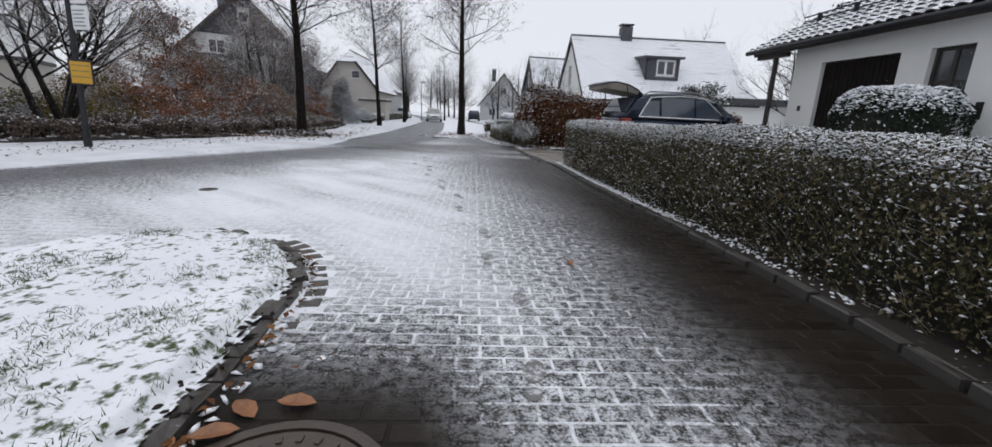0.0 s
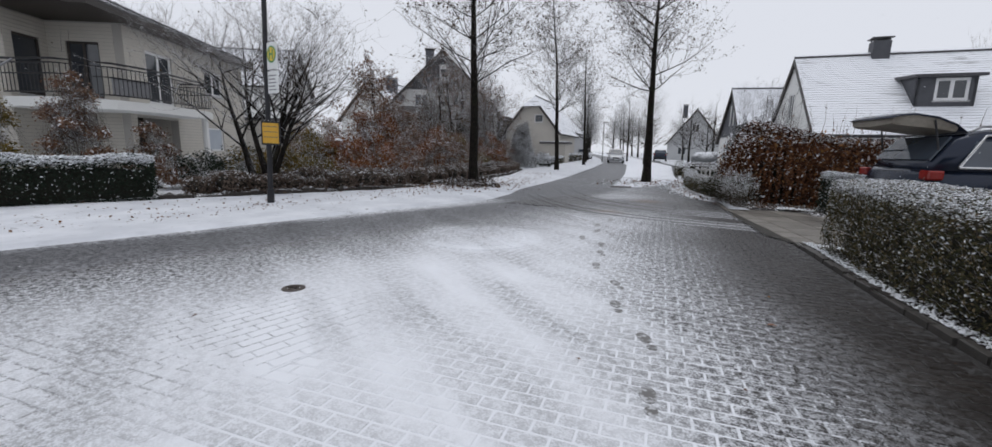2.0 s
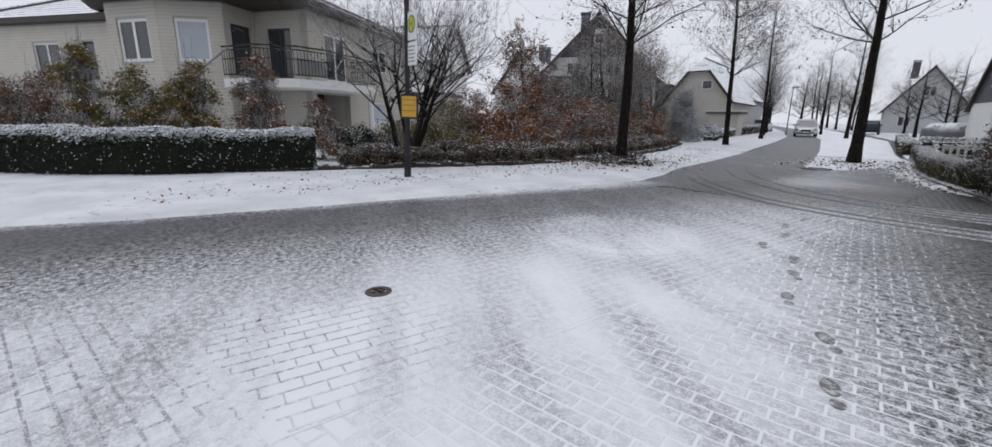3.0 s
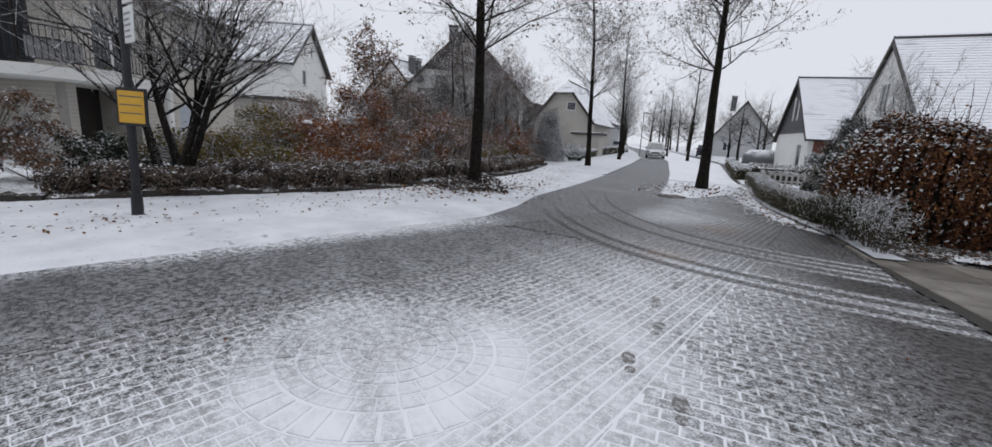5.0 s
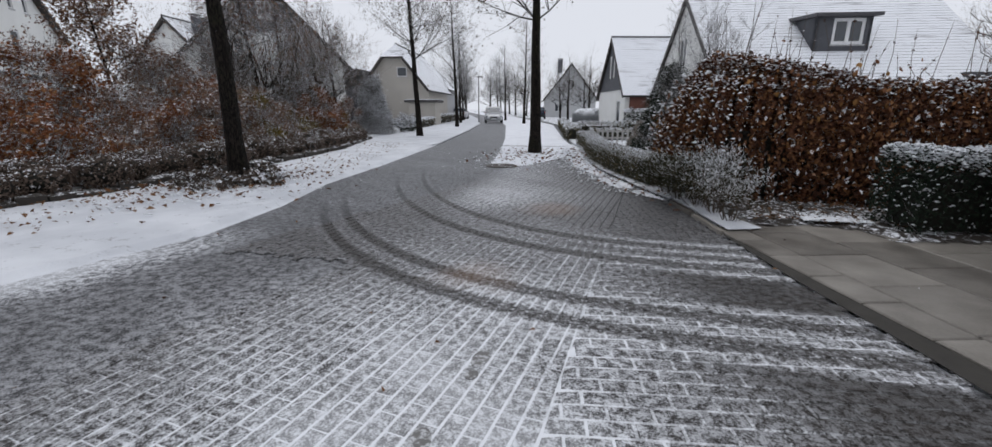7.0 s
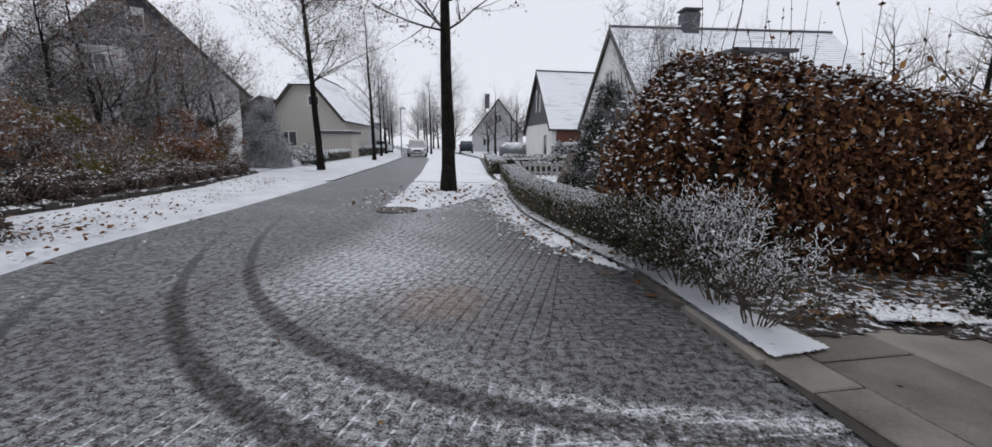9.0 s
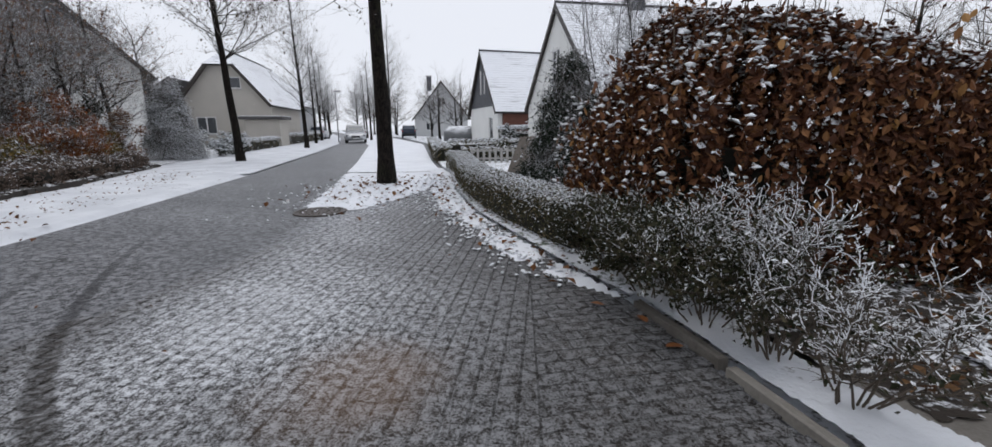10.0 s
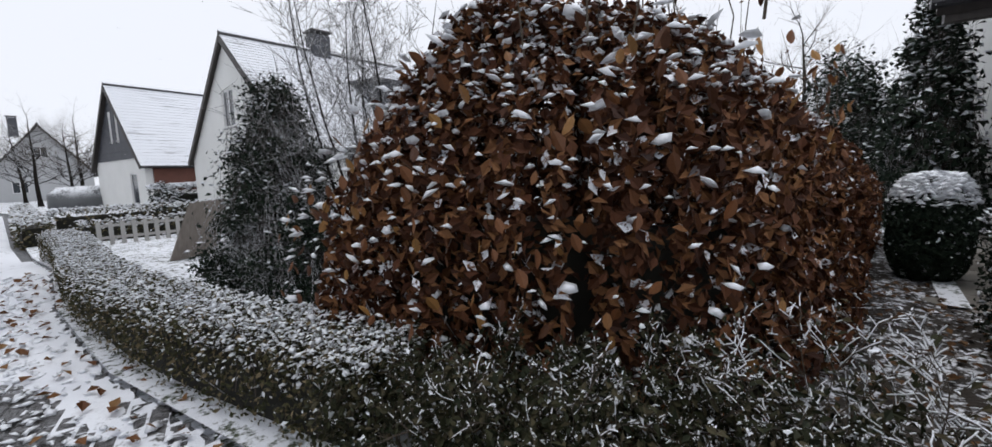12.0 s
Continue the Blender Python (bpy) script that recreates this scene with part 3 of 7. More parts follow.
sheet("ground", [(-600, -300), (600, -300), (600, 900), (-600, 900)], -0.035, LAWN, "open ground under thin snow reaching the horizon", "ground")
road_outline = ROAD_LEFT + LOW_HEDGE_FOOT[::-1] + STRIP_EDGE[:1] + DRIVE_EDGE[::-1][1:] + KERB_RIGHT[::-1][1:] + [(6, -22)]
sheet("road", road_outline, -0.014, ASPHALT, "wet dark road dusted with snow, lanes swept bare by wheels", "road")
left_verge = ROAD_LEFT + BED_LINE[::-1]
rough_sheet("pavement", left_verge, 0.02, 0.06, 0.012, FRESH, "snow-covered verge along the road", "verge", within=(-17, -4.9, -2, 26), rim=0.042)
far_left = [p for p in ROAD_LEFT if p[1] > 24] + [p for p in BED_LINE[::-1] if p[1] > 22]
sheet("pavement", far_left, 0.02, FRESH, "snow-covered verge with street trees further down the road", "verge")
near_left = [(-15, -22), (-9.2, -3.0), (-8.85, -1.9), (-17.5, -1.0), (-26, -10)]
sheet("pavement", near_left, 0.02, FRESH, "snow-covered verge beside the side road", "verge")
sheet("garden_ground", BED_LINE + [(-300, 260), (-300, -10)], 0.05, LAWN, "garden ground under thin snow behind the flower bed", "ground")
right_garden = LOW_HEDGE_FOOT + [(300, 260), (300, 15.4)]
sheet("garden_ground", right_garden, 0.04, LAWN, "snowy front gardens beside the street", "ground")
near_garden = KERB_RIGHT + [(300, 10.0), (300, -6)]
sheet("garden_ground", near_garden, 0.03, LAWN, "snowy front garden behind the clipped hedge", "ground")
hedge_bed = KERB_RIGHT + [(x + 0.95, y + 0.1) for x, y in KERB_RIGHT[::-1][1:]]
sheet("soil_bed", hedge_bed, 0.036, SOIL, "damp dark soil with a little snow under the clipped hedge", "soil")
right_verge = ROAD_RIGHT + [(-69, 260), (-20.5, 108), (-4.8, 48), (-2.4, 29), (-1.95, 26.1), (-1.6, 24.2), (-1.6, 21.9), (-2.1, 20.2), (-2.6, 19.1)]
rough_sheet("pavement", right_verge, 0.012, 0.1, 0.012, LEAFBED, "verge of patchy snow strewn with fallen leaves round a street tree", "verge", within=(-6, -1.4, 18.8, 25.0), rim=0.015)
far_right = [(-4.35, 24.9)] + ROAD_RIGHT[2:] + [(-69, 260), (-20.5, 108), (-4.8, 48), (-2.4, 29), (-1.95, 26.1), (-1.75, 24.9)]
sheet("pavement", far_right, 0.012, LEAFBED, "snow-covered verge between the road and the garden hedges", "verge")
hedge_side = [(x - 0.02, y) for x, y in LOW_HEDGE_FOOT[:6]] + [(-2.3, 26.1), (-1.95, 24.4), (-1.7, 21.2), (-1.3, 18.7), (-0.55, 16.5), (-0.05, 15.6)]
rough_sheet("pavement", hedge_side, 0.008, 0.05, 0.012, LEAFBED, "strip of snow and dead leaves along the foot of the low hedge", "verge", rim=0.008)

# the planted strip at the drive's corner
strip = [(0.56, 13.68), (0.95, 13.83), (0.75, 14.4), (0.55, 15.6), (0.24, 15.45)]
rough_sheet("planting_strip", strip, 0.045, 0.014, 0.008, FRESH, "narrow planting strip covered with clean snow", "planting strip")

# island
ISLAND = smoothline([(0.1, -4.0), (0.07, -1.5), (0.0, 0.6), (-0.07, 1.3), (-0.17, 1.78), (-0.26, 2.25), (-0.5, 2.7), (-0.85, 3.02), (-1.3, 3.14), (-1.75, 2.98), (-2.1, 2.6), (-2.45, 2.15), (-3.0, 1.6), (-3.8, 0.2), (-5.2, -4.0)])
rough_sheet("lawn_island", ISLAND, 0.085, 0.03, 0.024, ISLE, "lawn island under thin snow with grass tufts showing", "lawn", within=(-6.6, 0.1, -2.0, 3.4), rim=0.05)

# ---- paving ----


def edge_left(x, y):
    return 0.958 * x - 0.287 * y + 7.93


def line_x(y):
    """Where the pattern changes from crosswise to lengthwise rows."""
    return -1.07 + 0.104 * (y - 9.68)



def paving_zone(x, y):
    """By place: whether blocks lie in rows across, and in rows along the street."""
    right_end = np.interp(y, [-6, -1.5, 0.6, 2.3, 3.9, 5.4, 7.2, 9.0, 10, 10.7, 11.55, 12.4, 13.6, 15.4, 16.3, 18.4, 21], [3.4, 3.1, 2.97, 2.86, 2.6, 2.28, 1.9, 1.62, 1.45, 1.05, 0.9, 0.7, 0.5, 0.2, -0.12, -0.75, -1.2])
    ok = np.where(y < 12, edge_left(x, y) > 1.75, x > -4.3 + 0.28 * (y - 12)) & (x < right_end - np.where(y > 9.8, 0.02, 0.16))
    ok &= (np.hypot(x - CIRCLE[0], y - CIRCLE[1]) > 0.83) & ~inside(x - 0.16, y - 0.1, ISLAND) & ~inside(x, y - 0.2, ISLAND)
    lap = 0.11  # blocks reaching over the border are cut there
    along_rows = (x < line_x(y) + lap) & (y > 3.9 + 0.1 * (x + 1) - lap)
    across_rows = ~((x < line_x(y) - lap) & (y > 3.9 + 0.1 * (x + 1) + lap))
    return ok & across_rows, ok & along_rows


def block_cells(angle, kind, bond=0.5):
    """Centres of the blocks of one pattern, with its turn."""
    c, s = math.cos(angle), math.sin(angle)
    i, j = (g.ravel() for g in np.meshgrid(np.arange(-110, 120), np.arange(-200, 290)))
    u, v = (i + bond * (j % 2)) * 0.202, j * 0.102
    x, y = c * u - s * v, s * u + c * v
    ok = (x > -6.5) & (x < 3.8) & (y > -3.0) & (y < 20.4)
    x, y = x[ok], y[ok]
    ok = paving_zone(x, y)[kind - 1]
    return [(p, q, angle, 0.0) for p, q in zip(x[ok], y[ok])]


blocks = block_cells(radians(8), 1) + block_cells(radians(81), 2)
bed_right = [(3.25, -3.0), (3.02, -1.5), (2.9, 0.6), (2.8, 2.3), (2.5, 4.1), (2.14, 5.7), (1.8, 7.45), (1.52, 9.2), (1.38, 10.0), (0.98, 10.7), (0.83, 11.5), (0.63, 12.4), (0.43, 13.6), (0.12, 15.4), (-0.22, 16.3), (-0.9, 18.6), (-1.2, 20.3)]
bed_south = [p for p in bed_right if p[1] < 12] + [(0.73, 12.0), (-2.75, 12.0)] + [((1.9 - 7.93 + 0.287 * y) / 0.958, y) for y in (9.0, 6.0, 3.0, 0.0, -3.0)]
sheet("joint_bed", bed_south, -0.0026, JOINT, "snow-filled joints of the block paving", "paving bed")
bed_north = [(0.73, 12.0)] + [p for p in bed_right if p[1] > 12] + [(-1.9, 20.2), (-4.1, 12.0)]
sheet("joint_bed", bed_north, -0.0026, JOINT, "partly bare joints of the block paving", "paving bed")

# ---- garden walls, kerbs ----


def stone_mesh(l, w, h, name, uneven=0.08, cham=None):
    """A worn stone with chamfered upper edges, shared by its like."""
    bm = bmesh.new()
    k = cham or min(l, w) * 0.14
    low = [bm.verts.new((sx * l / 2, sy * w / 2, 0)) for sx, sy in ((-1, -1), (1, -1), (1, 1), (-1, 1))]
    mid = [bm.verts.new((sx * l / 2, sy * w / 2, h - k)) for sx, sy in ((-1, -1), (1, -1), (1, 1), (-1, 1))]
    top = [bm.verts.new((sx * (l / 2 - k) * random.uniform(1 - uneven, 1), sy * (w / 2 - k) * random.uniform(1 - uneven, 1), h * random.uniform(1 - uneven, 1))) for sx, sy in ((-1, -1), (1, -1), (1, 1), (-1, 1))]
    for one, two in ((low, mid), (mid, top)):
        for i in range(4):
            bm.faces.new((one[i], one[(i + 1) % 4], two[(i + 1) % 4], two[i]))
    bm.faces.new(top)
    me = bpy.data.meshes.new(name)
    bmesh.ops.recalc_face_normals(bm, faces=bm.faces)
    bm.to_mesh(me)
    bm.free()
    return me


def row_of_stones(name, parent, line, step, w, h, z, material, offset=0.0, skew=0.03, count=3, uneven=0.08, fill=0.95, drop=0.006, cham=0.0):
    kinds = [stone_mesh(step * fill * random.uniform(1 - uneven * 0.5, 1), w, h, name, uneven, cham * w if cham else None) for _ in range(count)]
    for me in kinds:
        me.materials.append(material)
    for x, y, a, _ in along(line, step):
        ob = new(name, random.choice(kinds))
        ob.parent = parent
        nx, ny = -math.sin(a), math.cos(a)
        ob.matrix_basis = pose(x + nx * offset + random.uniform(-0.008, 0.008), y + ny * offset, z + random.uniform(-drop, drop), random.uniform(-1.5, 1.5), random.uniform(-1.5, 1.5), math.degrees(a + random.uniform(-skew, skew)))


island_kerb = thing("island_kerb", pose(0, 0, 0), "curved kerb of rough grey stones round the lawn island", "kerb", kind="structure")
near_island = [p for p in ISLAND if p[1] > -0.6 and p[0] > -1.55]
row_of_stones("kerb_stone", island_kerb, near_island, 0.17, 0.1, 0.15, -0.094, ROUGHSTONE, skew=0.16, count=9, uneven=0.3, drop=0.018, fill=1.02, cham=0.3)
row_of_stones("sett", island_kerb, [p for p in ISLAND if p[1] > 1.75 and p[0] > -1.0], 0.125, 0.11, 0.075, -0.068, ROUGHSTONE, offset=-0.13, skew=0.1, count=5, uneven=0.12, fill=0.8)
right_kerb = thing("garden_kerb", pose(0, 0, 0), "low kerb of narrow concrete stones along the clipped hedge", "kerb", kind="structure")
row_of_stones("kerb_stone", right_kerb, KERB_RIGHT[1:], 0.3, 0.075, 0.12, -0.07, KERB, count=6, uneven=0.15, drop=0.012)
strip_kerb = thing("strip_kerb", pose(0, 0, 0), "thin concrete edging along the planting strip", "kerb", kind="structure")
row_of_stones("edging_stone", strip_kerb, [(0.5, 13.64), (0.2, 15.4)], 0.85, 0.055, 0.12, -0.075, CONCRETE, skew=0.005)
bed_edge = thing("bed_edging", pose(0, 0, 0), "low dark stone edging in front of the shrub bed, snow on top", "edging", kind="structure")
row_of_stones("edging_stone", bed_edge, [p for p in BED_LINE if 7 < p[1] < 33], 0.31, 0.24, 0.24, -0.08, BEDWALL, skew=0.25, count=9, uneven=0.34, drop=0.045, fill=1.08, cham=0.3)

# ---- slabs of the drive ----
drive = thing("driveway", pose(0, 0, 0), "driveway of large grey-brown concrete slabs, bare of snow", "driveway", kind="structure")
sheet("drive_bed", [(1.45, 10.0), (1.05, 10.7), (0.9, 11.5), (0.7, 12.4), (0.5, 13.6), (0.8, 15.1), (9.6, 16.2), (10.6, 10.5)], 0.005, surface("drive_joint", (0.015, 0.013, 0.01), (0.04, 0.036, 0.03), 6.0), "earth-filled joints of the slab drive", "paving bed")
slab_kind = {}
a = radians(-75.5)
ux, uy = math.cos(a), math.sin(a)
vx, vy = -uy, ux
vx, vy = (vx, vy) if vx > 0 else (-vx, -vy)
col_x = [0.0, 0.3] + [0.3 + 0.62 * k for k in range(1, 15)]
for j in range(len(col_x) - 1):
    wide = col_x[j + 1] - col_x[j]
    long = 0.5 if j == 0 else 0.74
    for i in range(-2, 9):
        off = 0.0 if j == 0 else (0.37 if j % 2 else 0.0)
        cu, cv = i * long + off, col_x[j] + wide / 2
        x, y = 0.52 + ux * cu + vx * cv, 13.62 + uy * cu + vy * cv
        if not inside(np.array([x]), np.array([y]), [(0.2, 14.4), (1.6, 9.75), (10.4, 10.3), (9.4, 16.3), (1.0, 15.0), (0.85, 14.3), (0.95, 13.9), (0.56, 13.65)])[0]:
            continue
        key = (long, wide)
        if key not in slab_kind:
            me = stone_mesh(long - 0.015, wide - 0.015, 0.05, "slab", 0.004, 0.009)
            me.materials.append(CONCRETE)
            slab_kind[key] = me
        ob = new("slab", slab_kind[key])
        ob.parent = drive
        ob.matrix_basis = pose(x, y, -0.03 + random.uniform(-0.003, 0.003), random.uniform(-0.3, 0.3), random.uniform(-0.3, 0.3), math.degrees(a))

# soil under the beech hedge
hedge_soil = [(0.98, 13.98), (1.5, 14.16), (2.0, 14.05), (2.1, 13.62), (4.1, 13.95), (4.3, 15.0), (9.0, 15.7), (8.6, 17.3), (2.4, 16.9), (0.6, 17.0), (0.5, 15.6), (0.78, 14.6)]
rough_sheet("soil_bed", hedge_soil, 0.05, 0.05, 0.02, BEDSOIL, "dark soil and dead leaves under the beech hedge", "soil", rim=0.02)
bits = np.stack([rng.uniform(1.5, 2.2, 900), 14.22 + np.abs(rng.normal(0, 0.16, 900)), np.full(900, 0.07)], -1)
tagged(clumps("snow_bits", bits, 0.024, SNOWCLUMP), "patch of lumpy snow on the soil before the beech hedge", "snow", kind="stuff")

sheet("garden_ground", [(4.35, 14.85), (7.6, 15.3), (7.6, 15.48), (4.35, 15.02)], 0.052, LAWN, "snowy strip of ground between the drive and the beech hedge", "ground")

# ---- iron covers ----


def iron_cover(x, y, r, label, kerbed=False):
    t = thing("manhole_cover", pose(x, y, 0), label, "manhole cover")
    part("frame", lathe(bmesh.new(), [(r + 0.05, -0.03), (r + 0.05, 0.006), (r + 0.01, 0.008), (r + 0.01, -0.03)], 36), IRON, t)
    bm = lathe(bmesh.new(), [(r, -0.03), (r, 0.004), (r - 0.01, 0.006)], 36)
    for k in range(int(r * 90)):
        ang = 2 * math.pi * k / int(r * 90)
        for q in (0.86, 0.62, 0.38):
            if q < 0.86 and k % 2:
                continue
            box(bm, -0.014, 0.014, -0.009, 0.009, 0.004, 0.012, m=pose(q * r * math.cos(ang), q * r * math.sin(ang), 0, 0, 0, math.degrees(ang)))
    part("cover", bm, IRON, t)
    return t


iron_cover(0.42, 0.9, 0.29, "round cast-iron manhole cover with raised studs, wet")
iron_cover(-2.85, 4.95, 0.05, "small round iron valve cover, bare of snow")
iron_cover(-3.1, 19.0, 0.32, "round iron manhole cover lying in the wet road")

# ---- round paving pattern ----
rosette = thing("paving_rosette", pose(CIRCLE[0], CIRCLE[1], 0), "round paving rosette of concentric stone rings under thin snow", "paving", kind="structure")
part("rosette_bed", lathe(bmesh.new(), [(0.905, -0.02), (0.905, 0.003), (0.01, 0.003)], 48), ROSEBED, rosette)


def ring_stone(r0, r1, arc, g):
    bm = bmesh.new()
    low, top = [], []
    for r, a in ((r0, -arc / 2), (r1, -arc / 2), (r1, 0), (r1, arc / 2), (r0, arc / 2), (r0, 0)):
        low.append(bm.verts.new((r * math.cos(a), r * math.sin(a), -0.012)))
        rr, aa = r + (g if r == r0 else -g), a - math.copysign(g / r, a) if a else 0
        top.append(bm.verts.new((rr * math.cos(aa), rr * math.sin(aa), 0.009)))
    bm.faces.new(top)
    for i in range(6):
        bm.faces.new((low[i], low[(i + 1) % 6], top[(i + 1) % 6], top[i]))
    me = bpy.data.meshes.new("ring_stone")
    bmesh.ops.recalc_face_normals(bm, faces=bm.faces)
    bm.to_mesh(me)
    bm.free()
    me.materials.append(PAVER)
    return me


for r0, r1, count in ((0.08, 0.19, 8), (0.2, 0.31, 14), (0.32, 0.43, 20), (0.44, 0.55, 26), (0.56, 0.675, 32), (0.69, 0.9, 38)):
    outer = count == 38
    me = ring_stone(r0, r1, 2 * math.pi / count * (0.9 if outer else 0.96), 0.008 if outer else 0.005)
    for k in range(count):
        ob = new("ring_stone", me)
        ob.parent = rosette
        ob.matrix_basis = pose(0, 0, random.uniform(-0.002, 0.002), 0, 0, 360 * k / count + 20 * r0)
part("centre_stone", lathe(bmesh.new(), [(0.07, -0.01), (0.07, 0.006), (0.06, 0.009)], 12), PAVER, rosette)

# ---- plants ----


def hedge(line, width, height, leaf, per_m2, material, label, twig=TWIG, snow=0.5, snow_size=0.03, wave=0.06, name="hedge", crown=0.0, core=0.7, base=0.0, twigs=60, deep=0.0, fall=None, stems=0, side_snow=0.05, dome=0.0):
    """A clipped hedge along a plan line: core coloured as inner shade, twigs, leaf shell, snow on top."""
    x0, y0 = line[0]
    line = smoothline(line, 5) if len(line) > 2 else line
    pts = along(line, 0.1)
    fd, ff = zip(*(fall or [(0.0, 1.0), (1.0, 1.0)]))
    t = thing(name, pose(x0, y0, base), label, "hedge")
    arr = np.array(pts)
    total = arr[-1, 3] + 0.05
    bm = bmesh.new()
    prev = None
    stations = along(line, 0.25)
    for k, (x, y, a, d) in enumerate(stations):
        nx, ny = -math.sin(a), math.cos(a)
        h = float(np.interp(d, fd, ff)) * height * core * (1 + wave * noise.noise((x, y, 1.0)))
        w = width * core / 2
        taper = 0.85 if k in (0, len(stations) - 1) else 1.0
        prof = [(-0.92 * w, 0.02), (-w, 0.5 * h), (-0.9 * w, 0.9 * h), (-0.5 * w, h), (0.5 * w, h), (0.9 * w, 0.9 * h), (w, 0.5 * h), (0.92 * w, 0.02)]
        ring = [bm.verts.new((x + nx * u * taper - x0, y + ny * u * taper - y0, z)) for u, z in prof]
        if prev:
            for i in range(len(ring)):
                bm.faces.new((prev[i], prev[(i + 1) % 8], ring[(i + 1) % 8], ring[i]))
        else:
            bm.faces.new(ring)
        prev = ring
    bm.faces.new(prev[::-1])
    # solid filler, coloured near-black for the shade behind the leaves
    part("shade_core", bm, SHADECORE, t, "filler body coloured as the shade inside the hedge")
    # shell
    girth = 2 * height + width
    n = int(total * girth * per_m2) + int(2 * width * height * per_m2)
    d = rng.uniform(0, total, n)
    g = rng.uniform(0, girth, n)
    i = np.clip((d / 0.1).astype(int), 0, len(arr) - 1)
    cx, cy, a = arr[i, 0], arr[i, 1], arr[i, 2]
    cx, cy = cx + np.cos(a) * (d - arr[i, 3]), cy + np.sin(a) * (d - arr[i, 3])
    side = np.where(g < height, -1.0, np.where(g > height + width, 1.0, 0.0))
    u = np.where(side == 0, g - height - width / 2, side * width / 2)
    z = np.where(side < 0, g, np.where(side > 0, girth - g, height))
    end = rng.random(n) < (2 * width * height) / (total * girth)
    u = np.where(end, rng.uniform(-width / 2, width / 2, n), u)
    z = np.where(end, rng.uniform(0, height, n), z)
    first = rng.random(n) < 0.5
    d2 = np.where(end, np.where(first, 0, total), d)
    i = np.clip((d2 / 0.1).astype(int), 0, len(arr) - 1)
    cx, cy, a = arr[i, 0], arr[i, 1], arr[i, 2]
    cx, cy = cx + np.cos(a) * (d2 - arr[i, 3]), cy + np.sin(a) * (d2 - arr[i, 3])
    bulge = np.array([noise.noise((p * 1.7, q * 1.7, r * 1.7)) for p, q, r in zip(cx, cy, z)]) * wave
    rnd = np.where((np.abs(u) > width * 0.36) & (z > height * 0.86), -0.06, 0.0)
    depth = -np.abs(rng.normal(0, 0.075, n)) + bulge + rnd
    if deep:
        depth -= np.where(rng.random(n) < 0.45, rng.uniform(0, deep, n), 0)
    q = dome * np.clip(z / height * 2.0 - 1.0, 0, 1) ** 2
    u = u * (1 - q)
    shift = np.where(end, np.where(first, 1.0, -1.0) * q * width * 0.6, 0.0)
    cx, cy = cx + np.cos(a) * shift, cy + np.sin(a) * shift
    nrm = np.stack([np.where(end, 0, side * -np.sin(a)), np.where(end, 0, side * np.cos(a)), np.where((side == 0) & ~end, 1.0, 0.15)], -1)
    back = np.where(first, -1.0, 1.0)
    nrm[end, 0], nrm[end, 1] = (back * np.cos(a))[end], (back * np.sin(a))[end]
    at = np.stack([cx - np.sin(a) * u, cy + np.cos(a) * u, z], -1) + nrm * depth[:, None]
    at[:, 2] = np.maximum(at[:, 2] * np.interp(d2, fd, ff), 0.02) + np.where((side == 0) & ~end, rng.gamma(1.0, crown + 1e-4, n), 0)
    at = at + rng.normal(0, leaf * 0.2, at.shape) - np.array([x0, y0, 0])
    thin = (rng.random(n) < np.clip(0.45 + at[:, 2] / height * 1.2, 0, 1))
    at, nrm, side, end = at[thin], nrm[thin], side[thin], end[thin]
    leaves("foliage", at, nrm, leaf, material, t, spread=0.75)
    k = rng.random(len(at)) < 0.25
    if twigs:
        m = int(total * twigs)
        j = rng.integers(0, len(at), m)
        inner = at[j] * 1.0
        inner[:, :2] += -nrm[j][:, :2] * rng.uniform(0.06, 0.2, (m, 1))
        inner[:, 2] -= rng.uniform(0.05, 0.22, m)
        inner[:, 2] = np.maximum(inner[:, 2], 0.0)
        sticks("twig_growth", inner, at[j] + nrm[j] * 0.03 + rng.normal(0, 0.02, (m, 3)), 0.004, 0.0018, twig, t, sides=3)
    if stems:
        m = int(total * stems)
        i = rng.integers(0, len(arr), m)
        off = rng.choice((-1.0, 1.0), m) * rng.uniform(0.25, 0.46, m) * width
        foot = np.stack([arr[i, 0] - np.sin(arr[i, 2]) * off * 0.6 - x0, arr[i, 1] + np.cos(arr[i, 2]) * off * 0.6 - y0, np.zeros(m)], -1)
        head = np.stack([arr[i, 0] - np.sin(arr[i, 2]) * off - x0, arr[i, 1] + np.cos(arr[i, 2]) * off - y0, rng.uniform(0.35, 0.75, m) * height], -1) + rng.normal(0, 0.05, (m, 3))
        sticks("stem_growth", foot, head, 0.007, 0.003, twig, t, "upright stems at the foot of the hedge", sides=4)
    if snow:
        topmost = ((side == 0) & ~end) | (at[:, 2] > height * 0.86)
        pick = rng.random(len(at)) < np.where(topmost, snow, snow * side_snow)
        if pick.any():
            clumps("snow_cover", at[pick] + [0, 0, leaf * 0.2], snow_size, SNOWCLUMP, t, "loose snow on the hedge")
    return t


